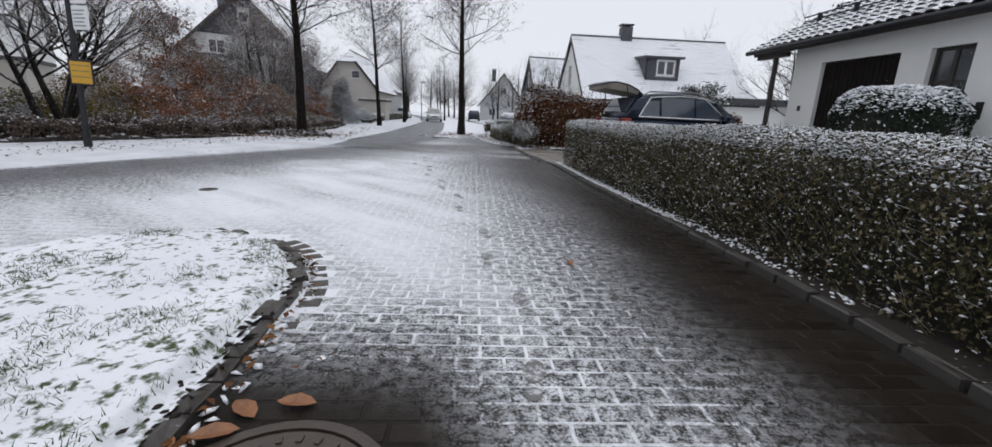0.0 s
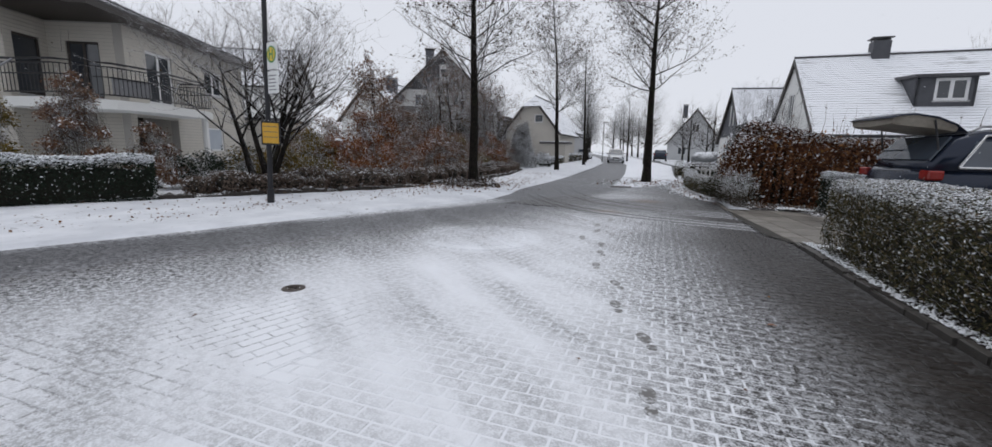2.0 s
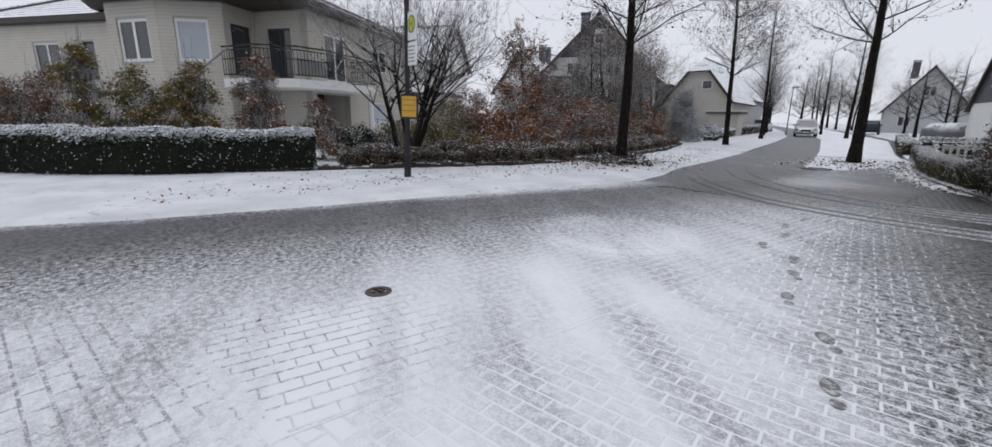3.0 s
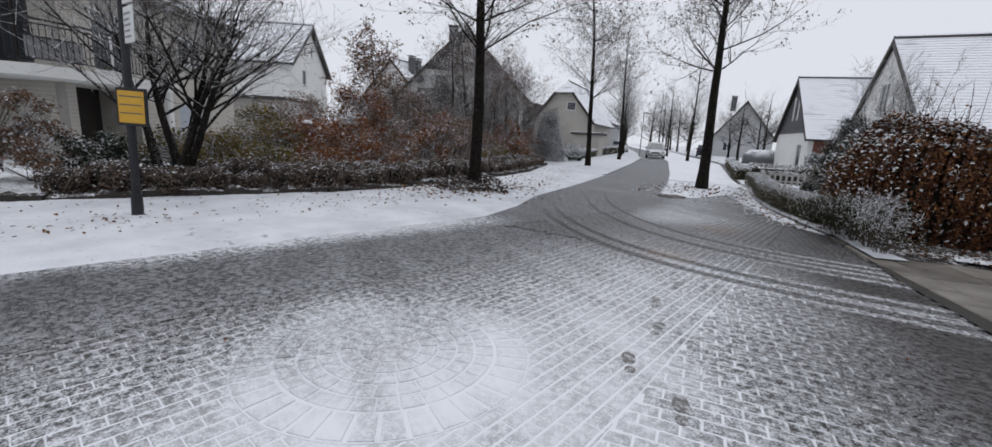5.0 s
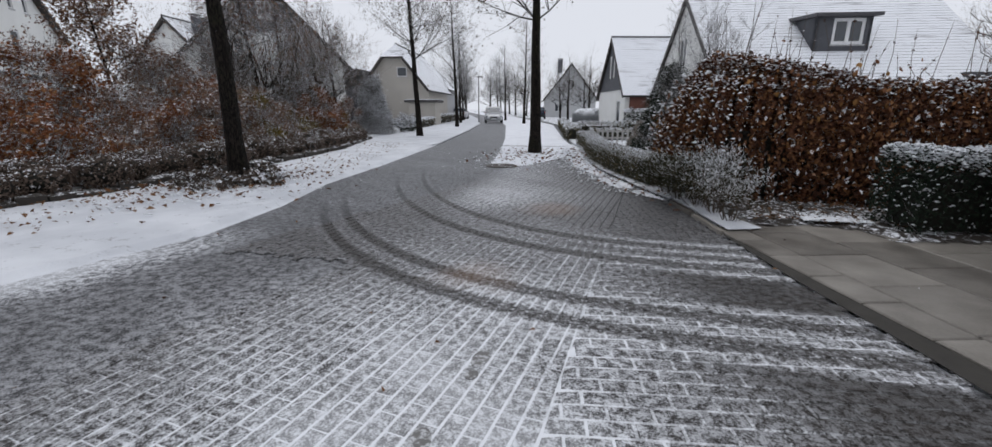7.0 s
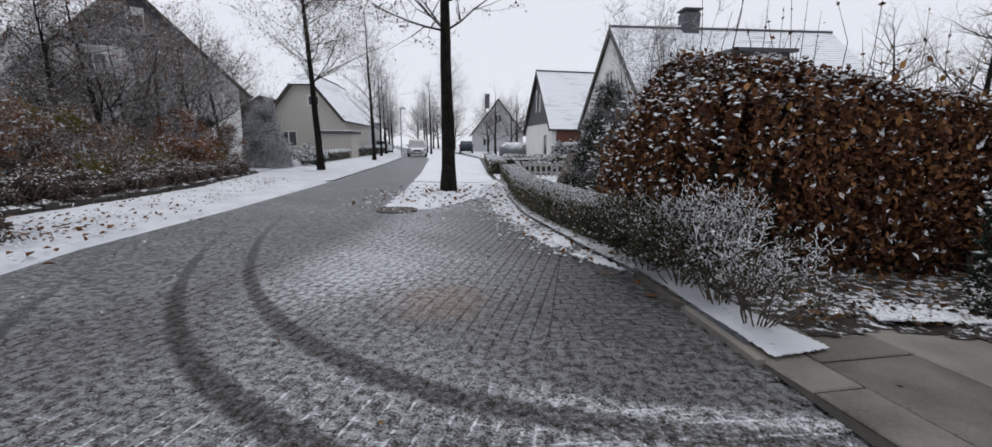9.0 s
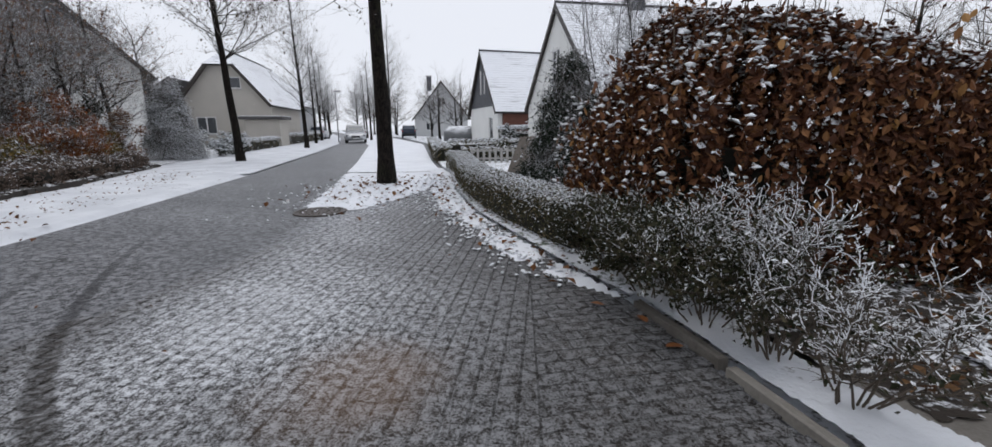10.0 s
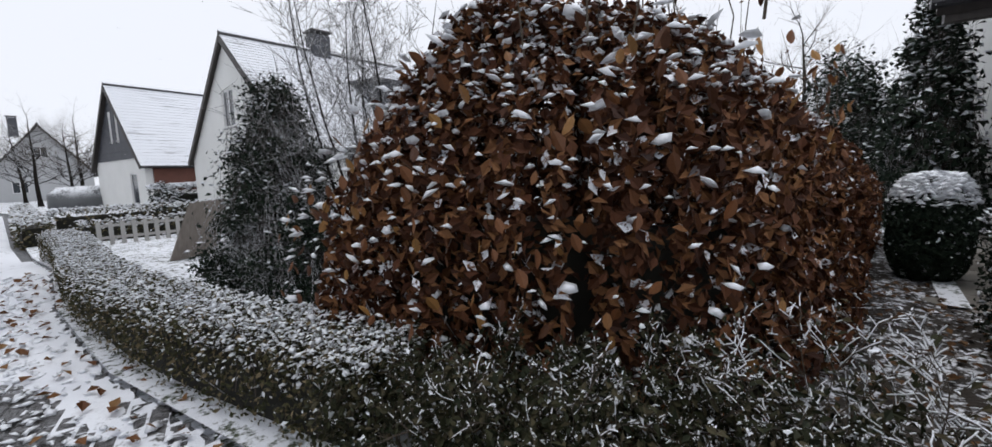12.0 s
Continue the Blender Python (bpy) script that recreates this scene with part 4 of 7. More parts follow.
def twig_tree(t, height, limbs, spread, trunk_r, first, levels=3, seed=1, lean=0.0, stems=1, up=0.4, leaf=None, leaf_n=0, leaf_size=0.06, bark=BARK, twig=TWIG, fine=1.0, limb=0.27):
    """Branches grown limb by limb; trunk and thick limbs as one mesh, twigs as another."""
    r = random.Random(seed)
    thick, thin, ends = [], [], []

    def grow(p, d, length, rad, level):
        steps = 4 if level < 2 else 3
        for s in range(steps):
            d = (d + Vector((r.gauss(0, 0.17), r.gauss(0, 0.17), r.gauss(0.05, 0.1)))).normalized()
            q = p + d * (length / steps)
            r1 = rad * (1 - 0.7 * (s + 1) / steps)
            r0 = rad * (1 - 0.7 * s / steps)
            (thick if r0 > 0.014 else thin).append((p, q, r0, r1))
            if level < levels and s >= (1 if level == 0 else 0):
                for _ in range(2 if level else r.choice((1, 2))):
                    if level >= 2 and r.random() > fine:
                        continue
                    side = Vector((r.gauss(0, 1), r.gauss(0, 1), r.gauss(0.25, 0.5))).normalized()
                    nd = (d * 0.75 + side * 0.8).normalized()
                    grow(q, nd, length * r.uniform(0.42, 0.62), max(r1 * 0.62, 0.003), level + 1)
            p = q
        ends.append(p)

    for st in range(stems):
        base = Vector((0, 0, 0)) if stems == 1 else Vector((r.uniform(-0.25, 0.25), r.uniform(-0.2, 0.2), 0))
        d = Vector((lean, 0, 1)) if stems == 1 else Vector((r.uniform(-0.5, 0.5), r.uniform(-0.45, 0.45), 1)).normalized()
        p, n = base, 14
        for s in range(n):
            d = (d + Vector((r.gauss(0, 0.02), r.gauss(0, 0.02), 0.03)) * (1 if stems == 1 else 2)).normalized()
            q = p + d * (height / n)
            f0, f1 = s / n, (s + 1) / n
            flare = 1.25 if s == 0 else 1.0
            thick.append((p, q, trunk_r * (1 - 0.85 * f0) * flare, trunk_r * (1 - 0.85 * f1)))
            if f1 * height > first and s < n - 1:
                for _ in range(max(1, round(limbs / n * height / max(height - first, 0.1) * (1 if r.random() < 0.85 else 1.6)))):
                    ang = r.uniform(0, 6.283)
                    out = Vector((math.cos(ang), math.sin(ang), up + r.uniform(-0.15, 0.35))).normalized()
                    reach = spread * (1.15 - 0.75 * (f1 * height - first) / (height - first)) * r.uniform(0.7, 1.15)
                    grow(q, out, reach, trunk_r * limb * (1.1 - 0.6 * f1), 1)
            p = q
        grow(p, d, spread * 0.5, trunk_r * 0.15, 1)

    def link(name, segs, mat, sides, label):
        p0, p1 = np.array([s[0] for s in segs]), np.array([s[1] for s in segs])
        sticks(name, p0, p1, np.array([s[2] for s in segs]), np.array([s[3] for s in segs]), mat, t, label, sides)

    link("trunk", thick, bark, 8, "")
    if thin:
        link("crown", thin, twig, 3, "bare twigs with a trace of snow")
    if leaf and leaf_n:
        e = np.array([s[1] for s in thin])
        j = rng.integers(0, len(e), leaf_n)
        leaves("leaf_growth", e[j] + rng.normal(0, 0.05, (leaf_n, 3)), np.tile([0, 0, 0.3], (leaf_n, 1)), leaf_size, leaf, t, "last leaves still hanging")
    return t


def shrub(x, y, r, h, material, label, n=1500, leaf=0.07, name="shrub", seed=0, snow=0.12, twig=TWIG, shape="dome", z=0.05, snow_size=0.035, tall=0.0, full=0.75):
    """A loose shrub: stems fanning out of the ground, leaves in uneven clumps."""
    t = thing(name, pose(x, y, z, 0, 0, seed * 47.0), label, "shrub" if shape != "cone" else "conifer")
    lumps = max(10, int(18 * r * h)) if shape != "cone" else max(90, int(90 * r * h))
    if shape == "cone":
        zc = rng.beta(1.0, 1.6, lumps) * h
        rad = r * np.clip(1 - zc / h, 0.05, 1) ** full
        ang = rng.uniform(0, 6.283, lumps)
        q = np.sqrt(rng.uniform(0.25, 1, lumps)) * rad
        cen = np.stack([q * np.cos(ang), q * np.sin(ang), zc], -1)
    else:
        v = unit(rng.normal(0, 1, (lumps, 3)))
        v[:, 2] = np.abs(v[:, 2])
        cen = v * np.cbrt(rng.uniform(0.12, 1, (lumps, 1))) * np.array([r, r, h * 0.82]) + np.array([0, 0, h * 0.1])
    which = rng.integers(0, lumps, n)
    size = 0.125 * max(0.5, min(r, h)) if shape != "cone" else 0.11 * r
    at = cen[which] + rng.normal(0, 1, (n, 3)) * size * np.array([1, 1, 0.8])
    at[:, 2] = np.abs(at[:, 2])
    at[:, :2] *= np.minimum(1, (r * 1.15) / np.maximum(np.linalg.norm(at[:, :2], axis=1), 1e-6))[:, None]
    out = unit(at - np.array([0, 0, h * 0.35]))
    leaves("foliage", at, out + np.array([0, 0, 0.3]), leaf, material, t, spread=0.8)
    m = max(24, lumps)
    foot = np.stack([rng.uniform(-0.15, 0.15, m) * r, rng.uniform(-0.15, 0.15, m) * r, np.zeros(m)], -1)
    j = rng.integers(0, lumps, m)
    tipp = cen[j] * (1.05 + tall * rng.random((m, 1)))
    mid = (foot + tipp) / 2 + rng.normal(0, 0.06, (m, 3)) + np.array([0, 0, 0.06])
    p0, p1 = np.concatenate([foot, mid]), np.concatenate([mid, tipp])
    extra = rng.integers(0, n, n // 5)
    p0 = np.concatenate([p0, tipp[rng.integers(0, m, n // 5)] * 0.4 + at[extra] * 0.6])
    p1 = np.concatenate([p1, at[extra] * 1.04])
    rr0 = np.concatenate([np.full(m, 0.009), np.full(m, 0.0055), np.full(n // 5, 0.0028)])
    rr1 = np.concatenate([np.full(m, 0.0055), np.full(m, 0.0025), np.full(n // 5, 0.0013)])
    sticks("stem_growth", p0, p1, rr0, rr1, twig, t, sides=3)
    if snow:
        high = at[:, 2] > h * 0.25
        pick = (rng.random(n) < snow) & high
        if pick.any():
            clumps("snow_cover", at[pick] + [0, 0, leaf * 0.25], snow_size, SNOWCLUMP, t, "loose snow on the leaves")
    return t


def frosted_bush(x, y, r, h, leaf_n, label, seed, snow=0.5, twig=FROST):
    """A loose bush of fine forking twigs with small leaves and snow on the shoots."""
    t = thing("bush", pose(x, y, 0.05), label, "bush")
    r_ = random.Random(seed)
    seg, tips = [], []

    def shoot(p, d, length, rad, level):
        n = 5 if level == 0 else 4
        for s in range(n):
            d = (d + Vector((r_.gauss(0, 0.16), r_.gauss(0, 0.16), r_.gauss(0.02 if level else -0.02, 0.1)))).normalized()
            q = p + d * (length / n)
            seg.append((p, q, rad * (1 - 0.75 * s / n), rad * (1 - 0.75 * (s + 1) / n)))
            tips.append(q)
            if level < 3 and (level or s > 0):
                for _ in range(2 if level < 2 else 1):
                    side = Vector((r_.gauss(0, 1), r_.gauss(0, 1), r_.gauss(0.15, 0.6))).normalized()
                    if r_.random() < 0.8:
                        shoot(q, (d * 0.7 + side * 0.75).normalized(), length * r_.uniform(0.3, 0.5), rad * 0.55, level + 1)
            p = q

    for k in range(int(9 + 14 * r)):
        a, q = r_.uniform(0, 6.283), math.sqrt(r_.random())
        base = Vector((0.3 * r * q * math.cos(a), 0.3 * r * q * math.sin(a), 0))
        d = Vector((0.75 * q * math.cos(a), 0.75 * q * math.sin(a), 1)).normalized()
        shoot(base, d, h * r_.uniform(0.75, 1.05), 0.0065, 0)
    arr = [np.array([s[i] for s in seg]) for i in range(4)]
    ok = (arr[1][:, 2] > 0.02) & (np.hypot(arr[1][:, 0], arr[1][:, 1]) < r * 1.25)
    sticks("twig_growth", *(a[ok] for a in arr), twig, t, "fine frosted twigs", sides=3)
    e = np.array(tips)[ok]
    low = np.clip(1.25 - e[:, 2] / h, 0.05, 1)
    j = rng.choice(len(e), leaf_n, p=low / low.sum())
    at = e[j] + rng.normal(0, 0.018, (leaf_n, 3))
    at[:, 2] = np.abs(at[:, 2])
    leaves("foliage", at, np.tile([0, 0, 0.5], (leaf_n, 1)), 0.03, BUSHLEAF, t, "small dark green leaves")
    weight = np.clip(e[:, 2] / h, 0.05, 1) ** 2.4
    pick = rng.random(len(e)) < weight * snow
    a, b = arr[0][ok][pick], arr[1][ok][pick]
    lie = np.array([0, 0, 0.0035])
    sticks("snow_cover", a + lie, b + lie, 0.0025, 0.0017, SNOWCLUMP, t, "snow lying along the shoots", sides=3)
    return t


def ball_bush(x, y, turn, a, b, h, material, label, n=16000, leaf=0.055, name="clipped_bush", snow=0.85, snow_size=0.042, rough=0.06):
    """A clipped bush of rounded, slightly boxy form with a cap of snow."""
    t = thing(name, pose(x, y, 0.03, 0, 0, turn), label, "bush")
    v = unit(rng.normal(0, 1, (n, 3)))
    q = np.sign(v) * np.abs(v) ** 0.72
    q /= (np.abs(q) ** 3).sum(1, keepdims=True) ** (1 / 3)
    bulge = np.array([noise.noise(Vector(p) * 2.6) for p in q]) * rough
    at = q * np.array([a, b, h / 2]) * (1 - np.abs(rng.normal(0, 0.035, n)) + bulge)[:, None] + np.array([0, 0, h / 2])
    leaves("foliage", at, v, leaf, material, t, spread=0.6)
    bm = bmesh.new()
    bmesh.ops.create_icosphere(bm, subdivisions=3 if n > 5000 else 2, radius=1.0)
    for p in bm.verts:
        p.co = Vector((p.co.x * a * 0.86, p.co.y * b * 0.86, p.co.z * h * 0.43 + h / 2))
    # the bush's inner shade is painted as a near-black filler body
    part("shade_core", bm, SHADECORE, t, "filler body coloured as the shade inside the bush")
    pick = (rng.random(n) < np.clip((v[:, 2] - 0.25) * 1.5, 0, snow))
    clumps("snow_cover", at[pick] + [0, 0, leaf * 0.35], snow_size, SNOWCLUMP, t, "cap of loose snow")
    return t

# ---- houses ----


def wall_mesh(bm, profile, holes, thick, m):
    """An upright wall in the plane y = 0 with openings; profile: (x, top) pairs; holes: (x0, x1, z0, z1)."""
    xs = sorted({p[0] for p in profile} | {h[0] for h in holes} | {h[1] for h in holes})
    px, pz = [p[0] for p in profile], [p[1] for p in profile]
    made = []
    for a, b in zip(xs, xs[1:]):
        mid = (a + b) / 2
        cuts = sorted((h[2], h[3]) for h in holes if h[0] < mid < h[1])
        ta, tb = float(np.interp(a, px, pz)), float(np.interp(b, px, pz))
        z = 0.0
        spans = []
        for c0, c1 in cuts:
            spans.append((z, z, c0, c0))
            z = c1
        spans.append((z, z, ta, tb))
        for za, zb, wa, wb in spans:
            if max(wa - za, wb - zb) < 0.01:
                continue
            front = [bm.verts.new((x, 0, zz)) for x, zz in ((a, za), (b, zb), (b, max(wb, zb + 0.001)), (a, max(wa, za + 0.001)))]
            back = [bm.verts.new((v.co.x, thick, v.co.z)) for v in front]
            bm.faces.new(front)
            bm.faces.new(back[::-1])
            for i in range(4):
                j = (i + 1) % 4
                bm.faces.new((front[j], front[i], back[i], back[j]))
            made += front + back
    bmesh.ops.transform(bm, matrix=m, verts=made)
    bmesh.ops.remove_doubles(bm, verts=bm.verts, dist=0.0005)
    return bm


def window(parent, m, w, h, name="window", frame_mat=None, bars=1, cross=False, pane_mat=None, border=0.07, sill=True):
    """A framed window standing in an opening of the plane y = 0, outside towards -y."""
    f = frame_mat or FRAMEW
    bm = bmesh.new()
    for x0, x1, z0, z1 in ((0, border, 0, h), (w - border, w, 0, h), (border, w - border, 0, border), (border, w - border, h - border, h)):
        box(bm, x0, x1, 0.04, 0.12, z0, z1)
    for k in range(bars):
        c = w * (k + 1) / (bars + 1)
        box(bm, c - border * 0.6, c + border * 0.6, 0.045, 0.115, border, h - border)
    if cross:
        box(bm, border, w - border, 0.05, 0.11, h * 0.55 - border * 0.4, h * 0.55 + border * 0.4)
    frame_ob = part(name, bm, f, parent)
    frame_ob.matrix_local = m
    pane = part("pane", boxed(border * 0.5, w - border * 0.5, 0.075, 0.09, border * 0.5, h - border * 0.5), pane_mat or PANE, frame_ob)
    if sill:
        part("sill", boxed(-0.05, w + 0.05, -0.06, 0.1, -0.07, -0.01, 0.008), capped_sill(), frame_ob)
    # a dark-coloured board stands in for the unlit room
    part("room_shade", boxed(0.0, w, 0.2, 0.22, 0.0, h), DARKWOOD, frame_ob, "dark board painting the shade of the room behind the pane")
    return frame_ob, pane


SILL = []


def capped_sill():
    if not SILL:
        SILL.append(capped("snowy_sill", (0.3, 0.3, 0.3), (0.4, 0.4, 0.4), 0.7, 5.0, 30.0, 0.7))
    return SILL[0]


def courses(bm, a, b, c, d, rows, thick=0.05, lap=0.015):
    """Roof slope of overlapping courses. a, b: eave ends, c, d: ridge ends above b and a."""
    a, b, c, d = (Vector(p) for p in (a, b, c, d))
    for k in range(rows):
        f0, f1 = k / rows, min(1.0, (k + 1.25) / rows)
        lift = Vector((0, 0, lap))
        slab(bm, [a.lerp(d, f0) + lift, b.lerp(c, f0) + lift, b.lerp(c, f1), a.lerp(d, f1)], thick)
    return bm


def gable_house(name, m, length, width, eave, ridge, label, wall_mat=None, top_mat=None, top_from=None, roof=None, gable_windows=(), side_windows=(), over=0.35, verge=0.35, rows=22, trim=None, hip=None):
    """Ridge along local x; the gable at x = 0 faces -x. gable_windows: (y, z, w, h, bars); side_windows on the -y side: (x, z, w, h, bars)."""
    t = thing(name, m, label, "house")
    half = width / 2
    face = Matrix(((0, 1, 0, 0), (-1, 0, 0, 0), (0, 0, 1, 0), (0, 0, 0, 1)))
    holes = [(-y - w / 2, -y + w / 2, z, z + h) for y, z, w, h, _ in gable_windows]
    prof = [(-half, eave), (0, ridge - 0.05), (half, eave)]
    back_prof = prof
    slope = (ridge - eave) / half
    if hip:  # the gable's top is cut off by a small sloping roof
        cut_y = (ridge - hip[0]) / slope
        prof = [(-half, eave), (-cut_y, hip[0] - 0.05), (cut_y, hip[0] - 0.05), (half, eave)]
    bm = wall_mesh(bmesh.new(), prof, holes, 0.3, face)
    part("gable_wall", bm, wall_mat or RENDERW, t)
    if top_mat:
        s = (ridge - eave) / half
        cut = top_from
        reach = (ridge - cut) / s
        bm = bmesh.new()
        pts = [(-reach, cut), (reach, cut), (0, ridge - 0.06)]
        rows_n = 9
        for k in range(rows_n):
            z0, z1 = cut + (ridge - cut) * k / rows_n, cut + (ridge - cut) * (k + 1.1) / rows_n
            r0, r1 = reach * (1 - k / rows_n), max(0.02, reach * (1 - (k + 1.1) / rows_n))
            here = [(y, zz, w, h) for y, zz, w, h, _ in gable_windows if zz < z1 and zz + h > z0]
            spans, left = [], -r0
            for y, zz, w, h in sorted(here):
                spans.append((left, y - w / 2 - 0.02))
                left = y + w / 2 + 0.02
            spans.append((left, r0))
            for y0, y1 in spans:
                lo0, hi0 = max(y0, -r0), min(y1, r0)
                if hi0 - lo0 < 0.05:
                    continue
                lo1, hi1 = max(y0, -r1), min(y1, r1)
                if hi1 <= lo1:
                    lo1 = hi1 = (lo0 + hi0) / 2
                v = [bm.verts.new(p) for p in ((-0.05, lo0, z0), (-0.05, hi0, z0), (-0.02, hi1, z1), (-0.02, lo1, z1))]
                w2 = [bm.verts.new((0.0, q.co.y, q.co.z)) for q in v]
                bm.faces.new(v)
                for i in range(4):
                    bm.faces.new((v[i], w2[i], w2[(i + 1) % 4], v[(i + 1) % 4]))
        part("gable_cladding", bm, top_mat, t, "dark cladding on the gable")
    part("gable_wall", wall_mesh(bmesh.new(), back_prof, [], 0.3, pose(length - 0.3, 0, 0) @ face), wall_mat or RENDERW, t)
    front = [(x - w / 2, x + w / 2, z, z + h) for x, z, w, h, _ in side_windows]
    part("wall", wall_mesh(bmesh.new(), [(0.3, eave), (length - 0.3, eave)], front, 0.3, pose(0, -half, 0)), wall_mat or RENDERW, t)
    part("wall", wall_mesh(bmesh.new(), [(0.3, eave), (length - 0.3, eave)], [], 0.3, pose(0, half - 0.3, 0)), wall_mat or RENDERW, t)
    drop = over * (ridge - eave) / half
    inset = hip[1] if hip else 0.0
    top_y, top_z = (cut_y, hip[0]) if hip else (0.0, ridge)
    for sgn in (-1, 1):
        edge = sgn * (half + over)

        def slope_quads(lift):
            a, b = (-verge, edge, eave - drop + lift), (length + verge, edge, eave - drop + lift)
            c, d = (length + verge, sgn * top_y, top_z + lift), (-verge, sgn * top_y, top_z + lift)
            quads = [(a, b, c, d)]
            if hip:
                quads.append((d, c, (length + verge, 0, ridge + lift), (inset - verge, 0, ridge + lift)))
            return quads

        bm, under = bmesh.new(), bmesh.new()
        for q, share in zip(slope_quads(0.06), (0.65, 0.35) if hip else (1.0,)):
            courses(bm, *q, max(3, int(rows * share)))
        for q in slope_quads(0.0):
            slab(under, q, 0.1)
        deck = part("roof", under, DARKWOOD, t)
        tagged(part("roof_covering", bm, roof or ROOFSNOW, deck, "roof slope white with snow"), kind="stuff")
        bm = bmesh.new()
        slab(bm, [(-verge - 0.03, edge, eave - drop + 0.02), (-verge + 0.04, edge, eave - drop + 0.02), (-verge + 0.04, sgn * top_y, top_z + 0.02), (-verge - 0.03, sgn * top_y, top_z + 0.02)], 0.2)
        part("verge_board", bm, trim or DARKWOOD, t)
        part("gutter", tube(bmesh.new(), [(-verge, sgn * (half + over + 0.05), eave - drop), (length + verge, sgn * (half + over + 0.05), eave - drop)], 0.06, 6), METALDK, t)
    if hip:
        e = -verge - 0.05
        low, high = (e, -cut_y - 0.1, hip[0] - 0.02), (e, cut_y + 0.1, hip[0] - 0.02)
        bm = courses(bmesh.new(), low, high, (inset - verge, 0.02, ridge + 0.1), (inset - verge, -0.02, ridge + 0.1), 7)
        part("half_hip", bm, roof or ROOFSNOW, t, "small sloping roof over the cut gable")
    part("ridge", tube(bmesh.new(), [(inset - verge, 0, ridge + 0.08), (length + verge, 0, ridge + 0.08)], 0.11, 6), roof or ROOFSNOW, t)
    for y, z, w, h, bars in gable_windows:
        window(t, pose(0, y + w / 2, z, 0, 0, -90), w, h, bars=bars)
    for x, z, w, h, bars in side_windows:
        window(t, pose(x - w / 2, -half, z), w, h, bars=bars)
    return t


def chimney(t, x, y, z0, z1, w=0.9, d=0.7, material=None):
    part("chimney", boxed(x - w / 2, x + w / 2, y - d / 2, y + d / 2, z0, z1, 0.02), material or SLATE, t, "clad chimney")
    ob = part("chimney_cap", boxed(x - w / 2 - 0.08, x + w / 2 + 0.08, y - d / 2 - 0.08, y + d / 2 + 0.08, z1 + 0.12, z1 + 0.2, 0.02), ROOFSNOW, t, "snow-topped chimney cap")
    for sx in (-1, 1):
        for sy in (-1, 1):
            part("cap_post", boxed(x + sx * w * 0.4 - 0.03, x + sx * w * 0.4 + 0.03, y + sy * d * 0.4 - 0.03, y + sy * d * 0.4 + 0.03, z1, z1 + 0.12), SLATE, t)


def dormer(t, x0, x1, y_front, z0, z1, half, ridge, eave, win):
    """A shed dormer on the -y slope."""
    s = (ridge - eave) / half
    back = -(ridge - z1 - 0.05) / s
    bm = wall_mesh(bmesh.new(), [(x0, z1 - 0.0), (x1, z1 - 0.0)], [(0, 0, 0, 0)][:0] or [win[:2] + win[2:]], 0.15, pose(0, y_front, 0))
    bmesh.ops.bisect_plane(bm, geom=bm.verts[:] + bm.edges[:] + bm.faces[:], plane_co=(0, 0, z0), plane_no=(0, 0, -1), clear_outer=True)
    d = part("dormer", bm, SLATE, t, "slate-clad dormer")
    for x in (x0, x1 - 0.12):
        bm = bmesh.new()
        v = [(y_front, z0), (y_front, z1), (back, z1), (y_front, z0 - 0.02)]
        a = [bm.verts.new((x, p, q)) for p, q in v[:3]]
        b = [bm.verts.new((x + 0.12, p, q)) for p, q in v[:3]]
        bm.faces.new(a)
        bm.faces.new(b[::-1])
        for i in range(3):
            bm.faces.new((a[i], b[i], b[(i + 1) % 3], a[(i + 1) % 3]))
        part("dormer_cheek", bm, SLATE, d)
    bm = slab(bmesh.new(), [(x0 - 0.2, y_front - 0.3, z1 + 0.02), (x1 + 0.2, y_front - 0.3, z1 + 0.02), (x1 + 0.2, back + 0.25, z1 + 0.2), (x0 - 0.2, back + 0.25, z1 + 0.2)], 0.14)
    part("dormer_roof", bm, ROOFDARK, d, "flat dormer roof with dark edge")
    window(t, pose(win[0], y_front, win[2]), win[1] - win[0], win[3] - win[2], border=0.13)


E_DEG = 8.05
h1 = gable_house("house", pose(3.2, 34.6, 0, 0, 0, E_DEG), 11.2, 10.2, 2.5, 6.85, "white rendered house with steep snowy roof and slate dormer", gable_windows=[(0.2, 3.45, 1.15, 1.45, 1)], side_windows=[(2.5, 0.9, 1.4, 1.3, 1), (8.5, 0.9, 1.4, 1.3, 1)], over=0.3, verge=0.15, rows=34)
dormer(h1, 4.25, 6.5, -3.75, 3.65, 5.2, 5.1, 6.85, 2.5, (4.95, 6.25, 4.0, 5.05))
chimney(h1, 3.85, 0.0, 6.4, 7.6, 0.8, 0.7)

h5 = gable_house("house", pose(-23.3, 36.2, 0, 0, 0, 128), 11, 10.0, 4.65, 9.75, "white house with dark clad gable top and wooden balcony", top_mat=SLATE, top_from=6.4, gable_windows=[(1.85, 4.95, 1.15, 1.05, 1), (-1.5, 4.95, 1.15, 1.05, 1), (1.9, 1.0, 1.6, 1.3, 1), (-0.2, 7.5, 0.8, 0.8, 0)], over=0.6, verge=0.9, rows=26)
part("balcony", boxed(-1.3, -0.01, 0.9, 3.7, 3.7, 3.85), DARKWOOD, h5, "dark wooden balcony")
bm = bmesh.new()
for k in range(17):
    box(bm, -1.3, -1.26, 0.9 + k * 0.163, 1.04 + k * 0.163, 3.85, 4.75)
